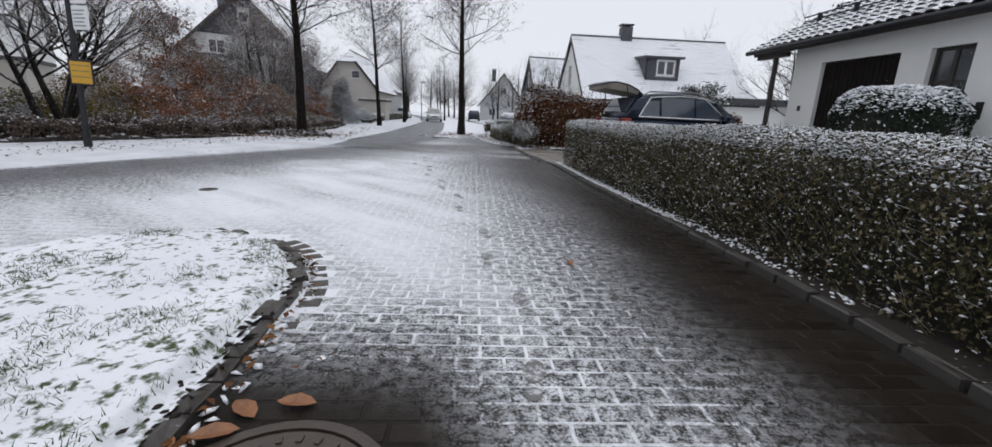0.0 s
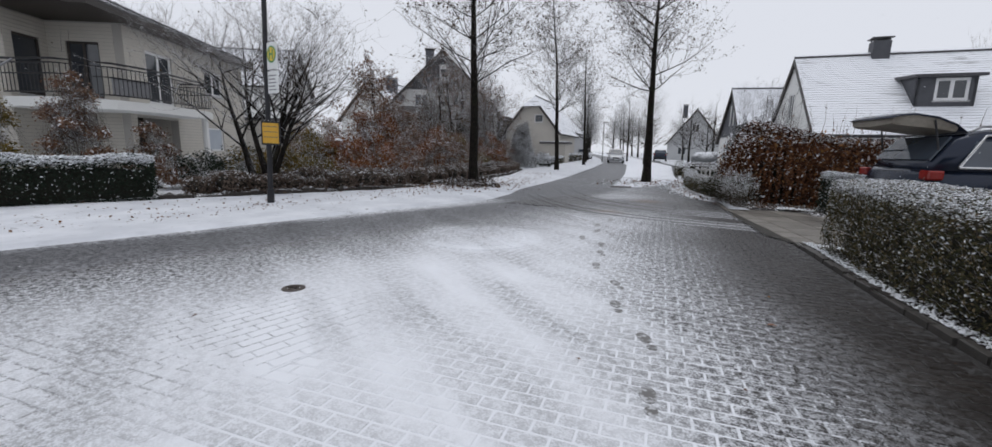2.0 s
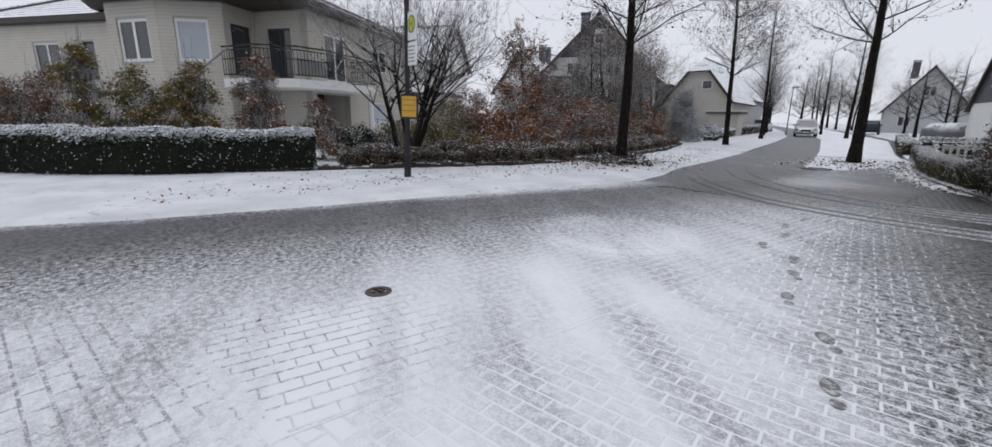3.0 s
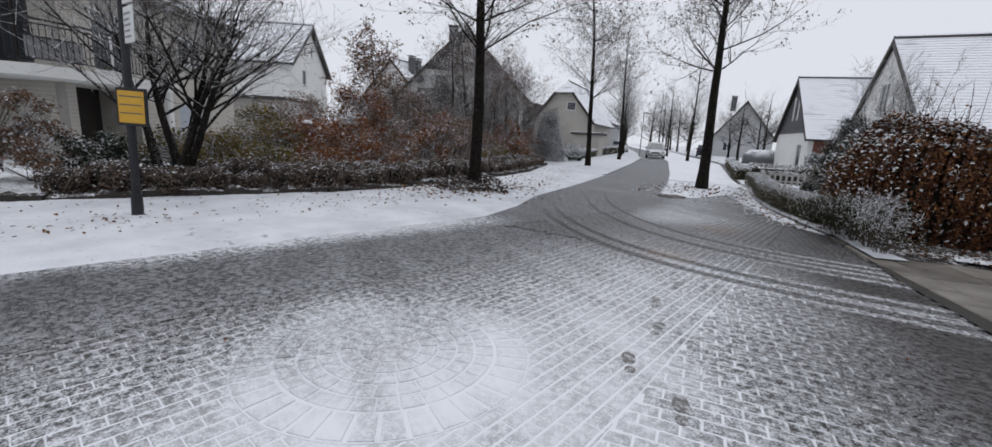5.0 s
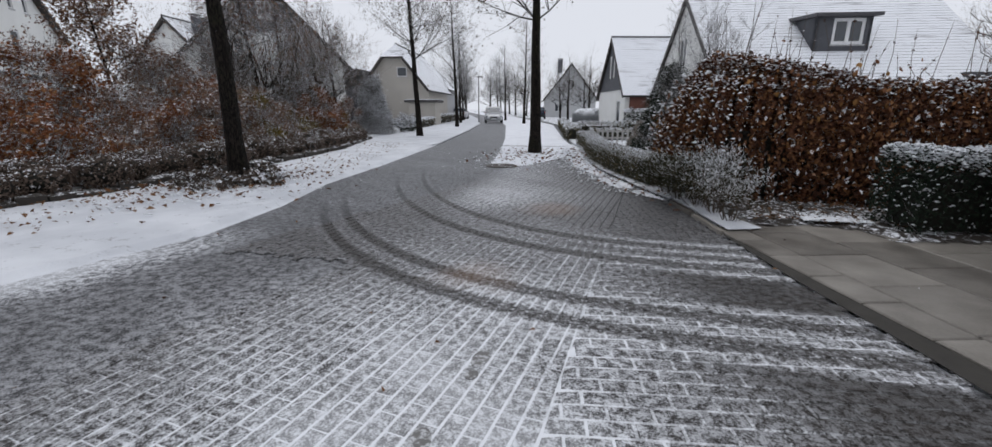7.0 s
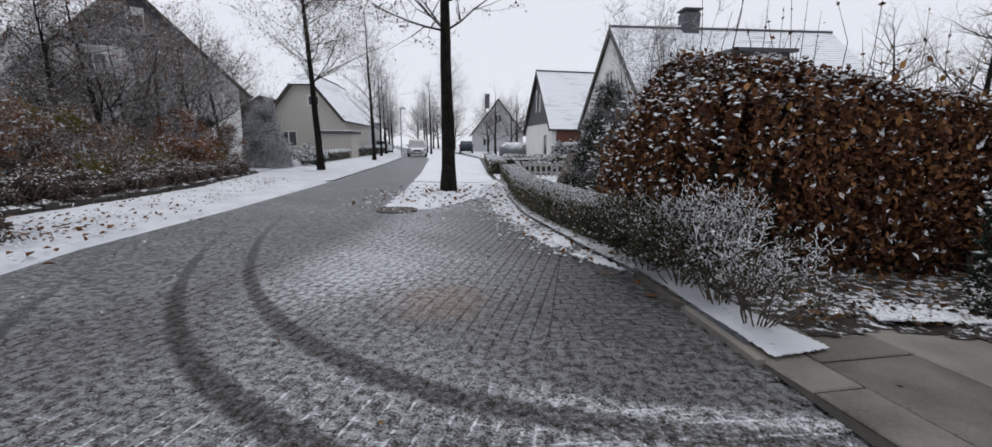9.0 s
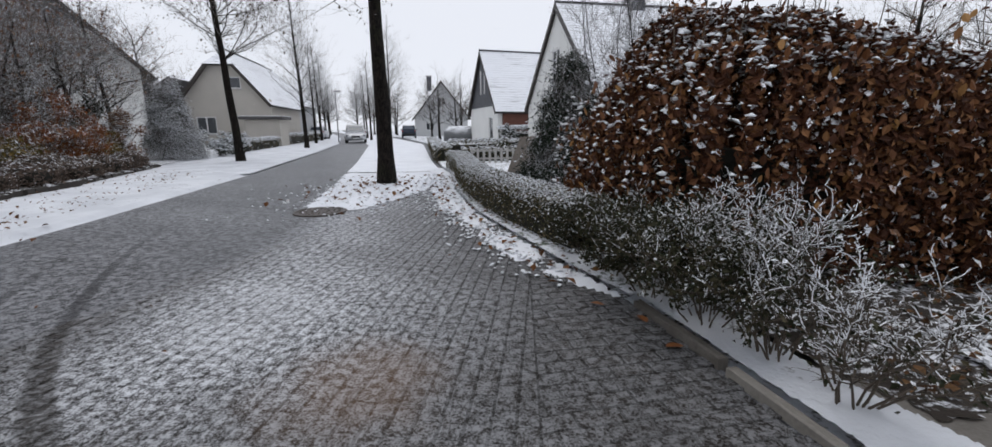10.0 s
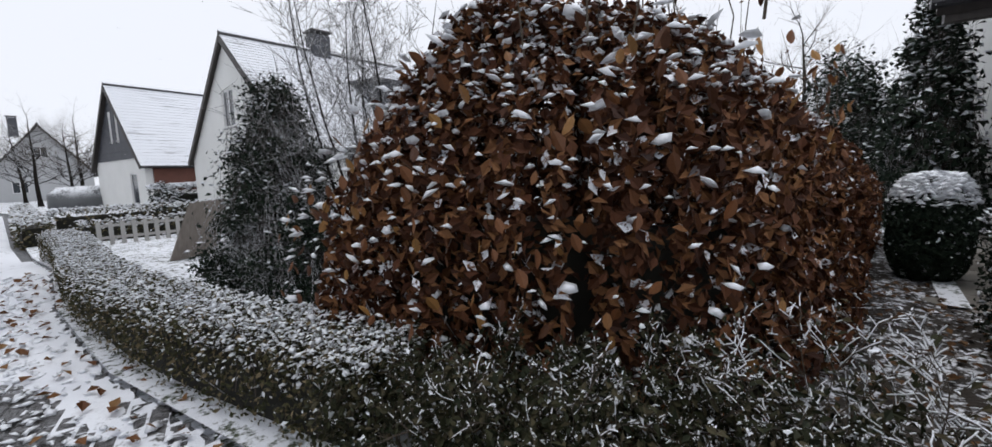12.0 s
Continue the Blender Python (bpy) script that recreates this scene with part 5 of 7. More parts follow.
for z in (3.9, 4.7):
    box(bm, -1.32, -1.24, 0.9, 3.7, z, z + 0.08)
part("balcony_boarding", bm, DARKWOOD, h5)
part("satellite_dish", lathe(bmesh.new(), [(0.02, 0.0), (0.2, 0.04), (0.34, 0.12), (0.35, 0.125), (0.2, 0.06), (0.02, 0.02)], 20), METALGR, h5, "grey satellite dish").matrix_local = pose(-0.35, 3.6, 5.5, 0, -70, 0)
chimney(h5, 3.5, 1.0, 8.4, 10.4, 0.8, 0.8)

h4 = gable_house("house", pose(-19.7, 48.3, 0, 0, 0, 90 + E_DEG), 10, 6.0, 3.5, 7.2, "beige rendered house with half-hipped snowy roof and small porch", wall_mat=RENDERB, gable_windows=[(-0.75, 4.3, 0.95, 0.85, 0), (1.5, 0.9, 1.4, 1.3, 1), (-2.6, 0.9, 1.2, 1.3, 1)], over=0.4, verge=0.5, rows=18, hip=(6.0, 1.6))
part("porch", boxed(-2.3, -0.01, -4.3, -1.9, 0, 1.95, 0.02), RENDERB, h4, "flat-roofed porch")
part("porch_roof", boxed(-2.6, -0.01, -4.6, -1.6, 1.95, 2.2, 0.03), ROOFSNOW, h4, "snow-covered flat porch roof")
part("wing_wall", boxed(-1.2, 4.0, 3.02, 5.2, 0, 3.4, 0.02), SLATE, h4, "dark brick side wing")
part("wing_roof", slab(bmesh.new(), [(-1.5, 2.9, 5.0), (4.3, 2.9, 5.0), (4.3, 5.6, 3.4), (-1.5, 5.6, 3.4)], 0.12), ROOFSNOW, h4, "snowy lean-to roof of the side wing")

h2 = gable_house("house", pose(-0.05, 48.1, 0, 0, 0, 15), 11, 7.4, 2.62, 6.95, "house with slate-clad gable, white base and snowy steep roof", top_mat=SLATE, top_from=2.8, gable_windows=[(0.5, 3.9, 0.45, 1.35, 0), (-0.5, 3.9, 0.45, 1.35, 0), (-2.0, 0.3, 1.0, 1.7, 0)], over=0.3, verge=0.25, rows=26)
part("wall_boarding", boxed(0.35, 10.6, -3.77, -3.705, 1.0, 2.5), REDWOOD, h2, "red-brown boarding under the eave")
h3 = gable_house("house", pose(-6.0, 88, 0, 0, 0, 90 + E_DEG), 12, 8.6, 3.4, 8.8, "distant house with steep snowy roof, grey gable paled for haze", wall_mat=HAZEDGREY, gable_windows=[(0.0, 5.0, 1.2, 1.3, 1), (2.0, 1.0, 1.3, 1.3, 1)], over=0.5, verge=0.5, rows=14)
chimney(h3, 2.5, 1.8, 7.5, 9.7, 0.8, 0.8)
h6 = gable_house("house", pose(-34.8, 30.0, 0, 0, 0, 216), 13, 8.6, 6.1, 9.4, "white house with snowy roof and small gable windows", gable_windows=[(0.9, 7.0, 0.5, 0.9, 0), (-0.7, 7.0, 0.5, 0.9, 0), (1.2, 4.6, 0.9, 1.2, 0)], over=0.4, verge=0.4, rows=16)
part("terrace", boxed(-2.0, 9.0, 4.31, 9.5, 2.9, 3.15, 0.03), ROOFSNOW, h6, "snow-covered flat roof in front of the house")
part("terrace_wall", boxed(-1.8, 8.8, 4.31, 9.3, 0, 2.9), RENDERB, h6)
h7 = gable_house("house", pose(-37.5, 42.0, 0, 0, 0, 90 + E_DEG), 9, 8.5, 4.6, 9.0, "house with snowy roof and twin chimneys", over=0.4, verge=0.4, rows=14)
chimney(h7, 2.0, -1.2, 7.4, 9.4, 0.7, 0.5)
chimney(h7, 3.2, -1.2, 7.4, 9.3, 0.6, 0.5)
gable_house("house", pose(-25.0, 62.0, 0, 0, 0, 90 + E_DEG), 11, 10.0, 4.2, 8.6, "distant house with snowy roof, grey walls paled for haze", wall_mat=HAZEDGREY, gable_windows=[(0.0, 5.2, 1.2, 1.2, 1)], over=0.5, verge=0.5, rows=14)

# the pale brick villa with the corner balcony; local x runs along its street front, outside towards -y
VD = math.degrees(math.atan2(8.0, -5.3))
villa = thing("house", pose(-18.5, 9.6, 0, 0, 0, VD), "pale cream brick villa with hipped snowy roof and corner balcony", "house")
EV = 5.45


def brick_wall(t, m, length, top, holes, name="wall"):
    """A wall with proud brick courses."""
    ob = part(name, wall_mesh(bmesh.new(), [(0, top), (length, top)], holes, 0.3, m), MORTAR, t)
    bm = bmesh.new()
    rows = int(top / 0.125)
    for k in range(rows):
        z0, z1 = k * 0.125 + 0.01, (k + 1) * 0.125 - 0.006
        spans, left = [], 0.0
        for h in sorted(h for h in holes if h[2] < z1 and h[3] > z0):
            spans.append((left, h[0]))
            left = h[1]
        spans.append((left, length))
        for a0, a1 in spans:
            if a1 - a0 > 0.03:
                box(bm, a0, a1, -0.022, 0.0, z0, z1, m=m)
    tagged(part("brick_course", bm, CREAM, ob), kind="stuff")
    return ob


# street front, right of the balcony
wf = [(2.4, 4.0, 2.75, 4.75), (6.4, 8.0, 3.55, 4.7), (1.6, 4.1, 0.02, 2.2), (6.2, 7.8, 0.9, 2.0), (8.6, 8.95, 2.7, 3.35)]
front = [(x0 - 1.3, x1 - 1.3, z0, z1) for x0, x1, z0, z1 in wf]
brick_wall(villa, pose(1.3, 0, 0), 8.9, EV, front)
for x0, x1, z0, z1 in wf[:2]:
    window(villa, pose(x0, 0, z0), x1 - x0, z1 - z0, border=0.1)
# added dark panel: the recess's shade is put into its colour
part("recess_shade", boxed(1.5, 4.2, 1.4, 1.5, 0.0, 2.3), DARKWOOD, villa, "dark panel painting the shade at the back of the open recess")
part("recess_side", boxed(4.1, 4.2, 0.3, 1.4, 0.0, 2.3), CREAM, villa)
for x0, x1, z0, z1 in wf[3:4]:
    window(villa, pose(x0, 0, z0), x1 - x0, z1 - z0, bars=0, pane_mat=BLIND, sill=False)
window(villa, pose(8.6, 0, 2.7), 0.35, 0.65, bars=0)
brick_wall(villa, pose(10.2, 0, 0, 0, 0, 90), 9.5, EV, [])
# recess behind the corner balcony
brick_wall(villa, pose(1.3, 2.5, 0, 0, 0, -90), 2.2, EV, [(0.6, 1.7, 2.8, 4.75)])
window(villa, pose(1.3, 1.9, 2.8, 0, 0, -90), 1.1, 1.95, frame_mat=DARKWOOD)
brick_wall(villa, pose(-0.3, 2.5, 0), 1.6, EV, [(0.3, 1.3, 2.8, 4.75)])
window(villa, pose(0.0, 2.5, 2.8), 1.0, 1.95, frame_mat=DARKWOOD, bars=0)
# bay with canted sides
bay = [(-0.3, 2.5), (-1.2, 4.6), (-1.1, 7.2), (0.2, 8.4)]
for (x0, y0), (x1, y1), win in zip(bay, bay[1:], ((0.55, 1.75), (0.5, 2.1), None)):
    ln, an = math.hypot(x1 - x0, y1 - y0), math.degrees(math.atan2(y0 - y1, x0 - x1))
    holes = [(win[0], win[1], 3.25, 4.8)] if win else []
    m = pose(x1, y1, 0, 0, 0, an)
    brick_wall(villa, m, ln, EV, holes)
    if win:
        window(villa, m @ pose(win[0], 0, 3.25), win[1] - win[0], 1.55, bars=0 if ln < 2.4 else 1, pane_mat=BLIND if ln < 2.4 else PANE, border=0.11)
# set-back wing
wing_m = pose(0.2, 17.5, 0, 0, 0, -90)
brick_wall(villa, wing_m, 9.1, EV - 0.35, [(3.9, 5.5, 2.9, 4.3), (6.9, 7.6, 2.7, 4.3)])
window(villa, wing_m @ pose(3.9, 0, 2.9), 1.6, 1.4)
window(villa, wing_m @ pose(6.9, 0, 2.7), 0.7, 1.6, bars=0, frame_mat=DARKWOOD)
# hipped roofs


def hip(name, outline, z, peak, over, rows, t):
    """A faceted roof over a plan outline rising to a ridge of two points."""
    (ax, ay), (bx, by), pz = peak
    cx, cy = sum(p[0] for p in outline) / len(outline), sum(p[1] for p in outline) / len(outline)
    big = []
    for x, y in outline:
        d = math.hypot(x - cx, y - cy)
        big.append((cx + (x - cx) * (d + over) / d, cy + (y - cy) * (d + over) / d))
    r = part(name, prism(bmesh.new(), big, z - 0.02, z + 0.16), DARKWOOD, t, "dark eave board and pale soffit")
    bm = bmesh.new()
    near = lambda p: min(((ax, ay), (bx, by)), key=lambda q: math.hypot(p[0] - q[0], p[1] - q[1]))  # noqa: E731
    for p, q in zip(big, big[1:] + big[:1]):
        tp, tq = near(p), near(q)
        courses(bm, (*p, z + 0.2), (*q, z + 0.2), (*tq, pz), (*tp, pz), rows, 0.06)
    tagged(part("roof_slope", bm, ROOFSNOW, r, "snow-covered roof tiles"), kind="stuff")
    for p in big:
        part("hip_tile", tube(bmesh.new(), [(*p, z + 0.25), (*near(p), pz + 0.06)], 0.09, 6), ROOFDARK, r)
    return r


hip("roof", [(10.2, 0.0), (10.2, 9.5), (3.0, 9.5), (0.2, 8.4), (-1.1, 7.2), (-1.2, 4.6), (-0.6, 0.0)], EV, ((6.2, 4.9), (2.6, 5.0), EV + 2.5), 0.75, 12, villa)
hip("roof", [(0.2, 8.2), (0.2, 17.5), (8.0, 17.5), (8.0, 8.2)], EV - 0.35, ((4.1, 9.0), (4.1, 14.0), EV + 1.9), 0.7, 10, villa)
# balcony round the corner
part("balcony_floor", prism(bmesh.new(), [(4.3, -1.35), (4.3, 0.0), (1.3, 0.0), (1.3, 2.5), (-0.3, 2.5), (-0.9, 2.2), (-1.3, 0.4), (-0.6, -0.9), (0.6, -1.35)], 2.3, 2.6), RENDERW, villa, "white balcony slab")
rail_line = [(4.3, -0.02), (4.3, -1.3), (0.6, -1.3), (-0.6, -0.85), (-1.25, 0.4), (-0.9, 2.15)]
bm = bmesh.new()
for z in (2.75, 3.3, 3.62, 3.74):
    tube(bm, [(x, y, z) for x, y in rail_line], 0.022 if z < 3.7 else 0.035, 6)
part("balcony_rail", bm, METALDK, villa)
for x, y, a, d in along(rail_line, 0.14):
    part("bar", tube(bmesh.new(), [(x, y, 2.75), (x, y, 3.62)], 0.012, 4), METALDK, villa)
part("balcony_panel", prism(bmesh.new(), [(0.6, -1.24), (-0.55, -0.8), (-0.55, -0.77), (0.6, -1.21)], 2.75, 3.3), METALGR, villa, "dark glazed balcony panel")
part("column", tube(bmesh.new(), [(4.1, -1.1, 0), (4.1, -1.1, 2.3)], 0.12, 10), RENDERW, villa, "pier under the balcony")
part("stair_rail", tube(bmesh.new(), [(-1.1, 1.6, 3.7), (-2.2, 2.6, 2.4), (-3.0, 3.4, 1.2)], 0.04, 6), METALGR, villa)

# garage house near the drive; local x runs along its front towards the camera's start, outside towards -y
GA = math.degrees(math.atan2(-0.97, 0.22))
garage = thing("garage_house", pose(8.4, 14.3, 0, 0, 0, GA) @ Matrix.Diagonal((0.9, 0.9, 0.935, 1)), "white rendered garage house with dark tiled roof and deep eaves", "house")
gh = [(1.05, 3.4, 0.3, 2.95), (4.1, 5.0, 1.3, 2.95)]
part("wall", wall_mesh(bmesh.new(), [(0, 3.58), (12.0, 3.78)], gh, 0.35, pose(0, 0, 0)), RENDERW, garage)
part("wall", wall_mesh(bmesh.new(), [(0, 3.7), (4.6, 6.05), (9.0, 3.9)], [], 0.35, pose(0.35, 0.35, 0, 0, 0, 90)), RENDERW, garage)
garage_door = part("garage_door", boxed(1.05, 3.4, 0.15, 0.2, 0.3, 2.95), DOORWOOD, garage, "dark brown boarded garage door")
for k in range(16):
    part("board", boxed(1.05 + k * 0.147, 1.05 + k * 0.147 + 0.135, 0.12, 0.147, 0.3, 2.95, 0.01), DOORWOOD, garage_door)
window(garage, pose(4.1, 0.1, 1.3), 0.9, 1.65, bars=1, cross=True, frame_mat=DARKWOOD)
part("door_bell", boxed(0.45, 0.55, -0.03, 0.0, 1.6, 1.75, 0.005), METALDK, garage)
# roof with single tiles along the eave side
part("roof", slab(bmesh.new(), [(-1.4, -0.5, 3.42), (12.5, -0.5, 3.62), (12.5, 5.0, 6.6), (-0.7, 5.0, 6.35)], 0.12), DARKWOOD, garage, "dark roof boarding under the tiles")
ends = [Vector(p) for p in ((-1.45, -0.6, 3.5), (12.5, -0.6, 3.7), (12.5, 5.0, 6.71), (-0.75, 5.0, 6.46))]
bm = bmesh.new()
arc = [(-0.15, 0.0), (-0.12, 0.035), (-0.05, 0.055), (0.03, 0.04), (0.09, 0.008), (0.15, 0.0)]
for k in range(17):
    f = k / 17
    a, b = ends[0].lerp(ends[3], f), ends[1].lerp(ends[2], f)
    upv = ((ends[3] - ends[0]).lerp(ends[2] - ends[1], 0.5)).normalized()
    ln = (b - a).length
    along_v = (b - a).normalized()
    nrm = along_v.cross(Vector((0, upv.y, upv.z)).normalized())
    nrm = nrm if nrm.z > 0 else -nrm
    for i in range(int(ln / 0.3)):
        p = a + along_v * (0.15 + i * 0.3)
        slope = Vector((0, 5.6, 2.96)).normalized()
        v0 = [bm.verts.new(p + along_v * u + nrm * (h + 0.045)) for u, h in arc]
        v1 = [bm.verts.new(p + along_v * u + slope * 0.42 + nrm * h) for u, h in arc]
        for q in range(len(arc) - 1):
            bm.faces.new((v0[q], v0[q + 1], v1[q + 1], v1[q]))
        v2 = [bm.verts.new(v.co - nrm * 0.035) for v in v0]
        for q in range(len(arc) - 1):
            bm.faces.new((v2[q], v2[q + 1], v0[q + 1], v0[q]))
tagged(part("roof_tiles", bm, ROOFDARK, garage, "dark pantiles, each with a streak of snow"), kind="stuff")
part("gutter", tube(bmesh.new(), [(-1.5, -0.67, 3.44), (12.5, -0.67, 3.6)], 0.075, 8), METALDK, garage)
bm = bmesh.new()
tube(bm, [(-1.0, 0.9, 4.45), (12.0, 0.9, 4.72)], 0.022, 6)
tube(bm, [(-1.0, 0.86, 4.58), (12.0, 0.86, 4.85)], 0.022, 6)
for k in range(10):
    box(bm, -0.4 + k * 1.3, -0.36 + k * 1.3, 0.8, 0.95, 4.3 + k * 0.027, 4.62 + k * 0.027)
part("snow_guard", bm, METALDK, garage, "dark snow guard rail on the roof")
part("post", tube(bmesh.new(), [(-0.5, -0.3, 0), (-0.5, -0.3, 3.4)], 0.08, 8), DARKWOOD, garage, "dark wooden eave post")
part("beam", boxed(-1.3, 0.0, -0.4, -0.22, 3.22, 3.4), DARKWOOD, garage)
lamp_p = thing("wall_lantern", garage.matrix_world @ pose(5.35, 0, 1.5), "black wrought-iron wall lantern with glass panes", "lantern")
bm = bmesh.new()
tube(bm, [(0.02, 0, 0.1), (0.02, -0.3, 0.22), (0.0, -0.62, 0.2)], 0.018, 6)
box(bm, -0.05, 0.09, -0.02, 0.0, -0.1, 0.25)
part("bracket", bm, METALDK, lamp_p)
part("lantern_cage", lathe(bmesh.new(), [(0.1, 0.0), (0.12, 0.02), (0.105, 0.025), (0.10, 0.02)], 6, (0, -0.65)), METALDK, lamp_p)
part("pane", lathe(bmesh.new(), [(0.1, 0.02), (0.17, 0.33)], 6, (0, -0.65)), glass_material("lantern_glass", (0.3, 0.32, 0.34)), lamp_p)
bm = lathe(bmesh.new(), [(0.19, 0.33), (0.2, 0.35), (0.13, 0.43), (0.08, 0.46), (0.08, 0.5), (0.04, 0.55), (0.03, 0.62)], 6, (0, -0.65))
for k in range(6):
    a = math.radians(60 * k)
    tube(bm, [(0.1 * math.cos(a), -0.65 + 0.1 * math.sin(a), 0.02), (0.175 * math.cos(a), -0.65 + 0.175 * math.sin(a), 0.34)], 0.012, 4)
part("lantern_roof", bm, METALDK, lamp_p)

# low outbuilding behind the parked car
shed = thing("outbuilding", pose(13.5, 31.0, 0, 0, 0, E_DEG), "low white outbuilding with flat dark roof edge", "outbuilding")
part("wall", boxed(0, 7.0, 0, 4.0, 0, 2.3), RENDERW, shed)
part("roof", boxed(-0.3, 7.3, -0.4, 4.3, 2.3, 2.75, 0.03), ROOFDARK, shed)

# ---- cars ----


def loft(bm, sections):
    """Bridges closed sections of equal count into a skin."""
    rings = [[bm.verts.new(p) for p in s] for s in sections]
    n = len(rings[0])
    for one, two in zip(rings, rings[1:]):
        for k in range(n):
            bm.faces.new((one[k], one[(k + 1) % n], two[(k + 1) % n], two[k]))
    bm.faces.new(rings[0][::-1])
    bm.faces.new(rings[-1])
    return bm


def car(m, paint, label, roof_snow=True, open_gate=False):
    """An estate car, front towards +x, rear bumper at x = 0, centred on y."""
    t = thing("car", m, label, "car")
    L, W = 4.65, 0.92
    body = []
    for x, w, zlo, zmid, ztop in ((0.0, 0.72, 0.42, 0.62, 0.95), (0.08, 0.84, 0.32, 0.66, 1.02), (0.5, 0.91, 0.24, 0.7, 1.04), (1.3, 0.93, 0.22, 0.7, 1.03), (2.4, 0.93, 0.22, 0.68, 1.0), (3.2, 0.92, 0.22, 0.66, 0.97), (3.9, 0.89, 0.24, 0.62, 0.9), (4.4, 0.82, 0.28, 0.56, 0.8), (4.62, 0.66, 0.36, 0.54, 0.68), (4.65, 0.6, 0.42, 0.52, 0.6)):
        body.append([(x, -w * 0.9, zlo), (x, -w, zlo + 0.1), (x, -w, zmid), (x, -w * 0.97, zmid + 0.12), (x, -w * 0.9, ztop - 0.03), (x, -w * 0.75, ztop), (x, w * 0.75, ztop), (x, w * 0.9, ztop - 0.03), (x, w * 0.97, zmid + 0.12), (x, w, zmid), (x, w, zlo + 0.1), (x, w * 0.9, zlo)])
    part("body", loft(bmesh.new(), body), paint, t, smooth=True)
    cab = []
    for x, wb, wt, zb, zt in ((0.12, 0.8, 0.62, 1.0, 1.12), (0.42, 0.84, 0.66, 1.0, 1.5), (0.75, 0.84, 0.67, 1.0, 1.6), (1.6, 0.85, 0.68, 1.0, 1.64), (2.3, 0.84, 0.67, 0.98, 1.6), (2.75, 0.83, 0.65, 0.97, 1.46), (3.35, 0.8, 0.7, 0.95, 1.05)):
        cab.append([(x, -wb, zb), (x, -wt - 0.03, zt - 0.05), (x, -wt + 0.05, zt), (x, wt - 0.05, zt), (x, wt + 0.03, zt - 0.05), (x, wb, zb)])
    part("cabin", loft(bmesh.new(), cab), paint, t, smooth=True)
    for sy in (-1, 1):
        for x0, x1, z0, z1, s0, s1 in ((0.45, 0.98, 1.06, 1.44, 0.2, 0.0), (1.04, 1.98, 1.06, 1.53, 0.0, 0.0), (2.04, 2.9, 1.05, 1.5, 0.0, 0.62)):
            bm = bmesh.new()
            pts = [(x0, z0), (x1, z0), (x1 - s1, z1), (x0 + s0, z1)]
            yb, yt = 0.853, 0.735
            v = [bm.verts.new((x, sy * (yb if z < 1.2 else yt), z)) for x, z in pts]
            w = [bm.verts.new((x, sy * ((yb if z < 1.2 else yt) - 0.03), z)) for x, z in pts]
            bm.faces.new(v)
            bm.faces.new(w[::-1])
            for i in range(4):
                bm.faces.new((v[i], v[(i + 1) % 4], w[(i + 1) % 4], w[i]))
            part("side_window", bm, CARGLASS, t)
        part("window_trim", tube(bmesh.new(), [(0.4, sy * 0.86, 1.05), (2.95, sy * 0.86, 1.04), (2.3, sy * 0.745, 1.54), (1.6, sy * 0.745, 1.57), (0.75, sy * 0.745, 1.52), (0.4, sy * 0.86, 1.05)], 0.019, 5), TRIM, t, "bright window trim")
        part("roof_rail", tube(bmesh.new(), [(0.6, sy * 0.64, 1.58), (0.75, sy * 0.64, 1.66), (2.1, sy * 0.64, 1.68), (2.35, sy * 0.64, 1.6)], 0.018, 6), METALGR, t)
        for x in (1.15, 2.1):
            part("door_handle", boxed(x, x + 0.2, sy * 0.935 - 0.02, sy * 0.935 + 0.02, 0.86, 0.9, 0.006), paint, t)
        part("mirror", boxed(2.72, 2.9, sy * 0.98 - 0.1, sy * 0.98 + 0.1, 1.0, 1.15, 0.03), paint, t)
        part("tail_light", boxed(-0.02, 0.2, sy * 0.8 - 0.11, sy * 0.8 + 0.11, 0.86, 1.0, 0.02), REDLENS, t, "red tail light")
        part("headlight", boxed(4.3, 4.6, sy * 0.64 - 0.14, sy * 0.64 + 0.14, 0.58, 0.72, 0.03), CARGLASS, t, "clear headlight")
        for x in (0.85, 3.7):
            wheel = part("wheel", lathe(bmesh.new(), [(0.2, -0.1), (0.3, -0.11), (0.335, -0.07), (0.335, 0.07), (0.3, 0.11), (0.2, 0.1)], 24), RUBBER, t)
            wheel.matrix_local = pose(x, sy * 0.82, 0.335, 90, 0, 0)
            bm = lathe(bmesh.new(), [(0.07, -0.1), (0.2, -0.09), (0.205, 0.09), (0.07, 0.1)], 20)
            part("rim", bm, METALGR, wheel)
    bm = bmesh.new()
    v = [bm.verts.new(p) for p in ((3.3, -0.68, 1.06), (3.3, 0.68, 1.06), (2.72, 0.6, 1.47), (2.72, -0.6, 1.47))]
    w = [bm.verts.new(q.co + Vector((0.02, 0, 0.03))) for q in v]
    bm.faces.new(w)
    for i in range(4):
        bm.faces.new((v[i], v[(i + 1) % 4], w[(i + 1) % 4], w[i]))
    part("windscreen", bm, CARGLASS, t)
    bm = bmesh.new()
    v = [bm.verts.new(p) for p in ((0.15, -0.66, 1.14), (0.15, 0.66, 1.14), (0.43, 0.6, 1.5), (0.43, -0.6, 1.5))]
    w = [bm.verts.new(q.co + Vector((-0.03, 0, 0.02))) for q in v]
    bm.faces.new(w)
    for i in range(4):
        bm.faces.new((v[i], v[(i + 1) % 4], w[(i + 1) % 4], w[i]))
    rear = part("rear_window", bm, CARGLASS, t)
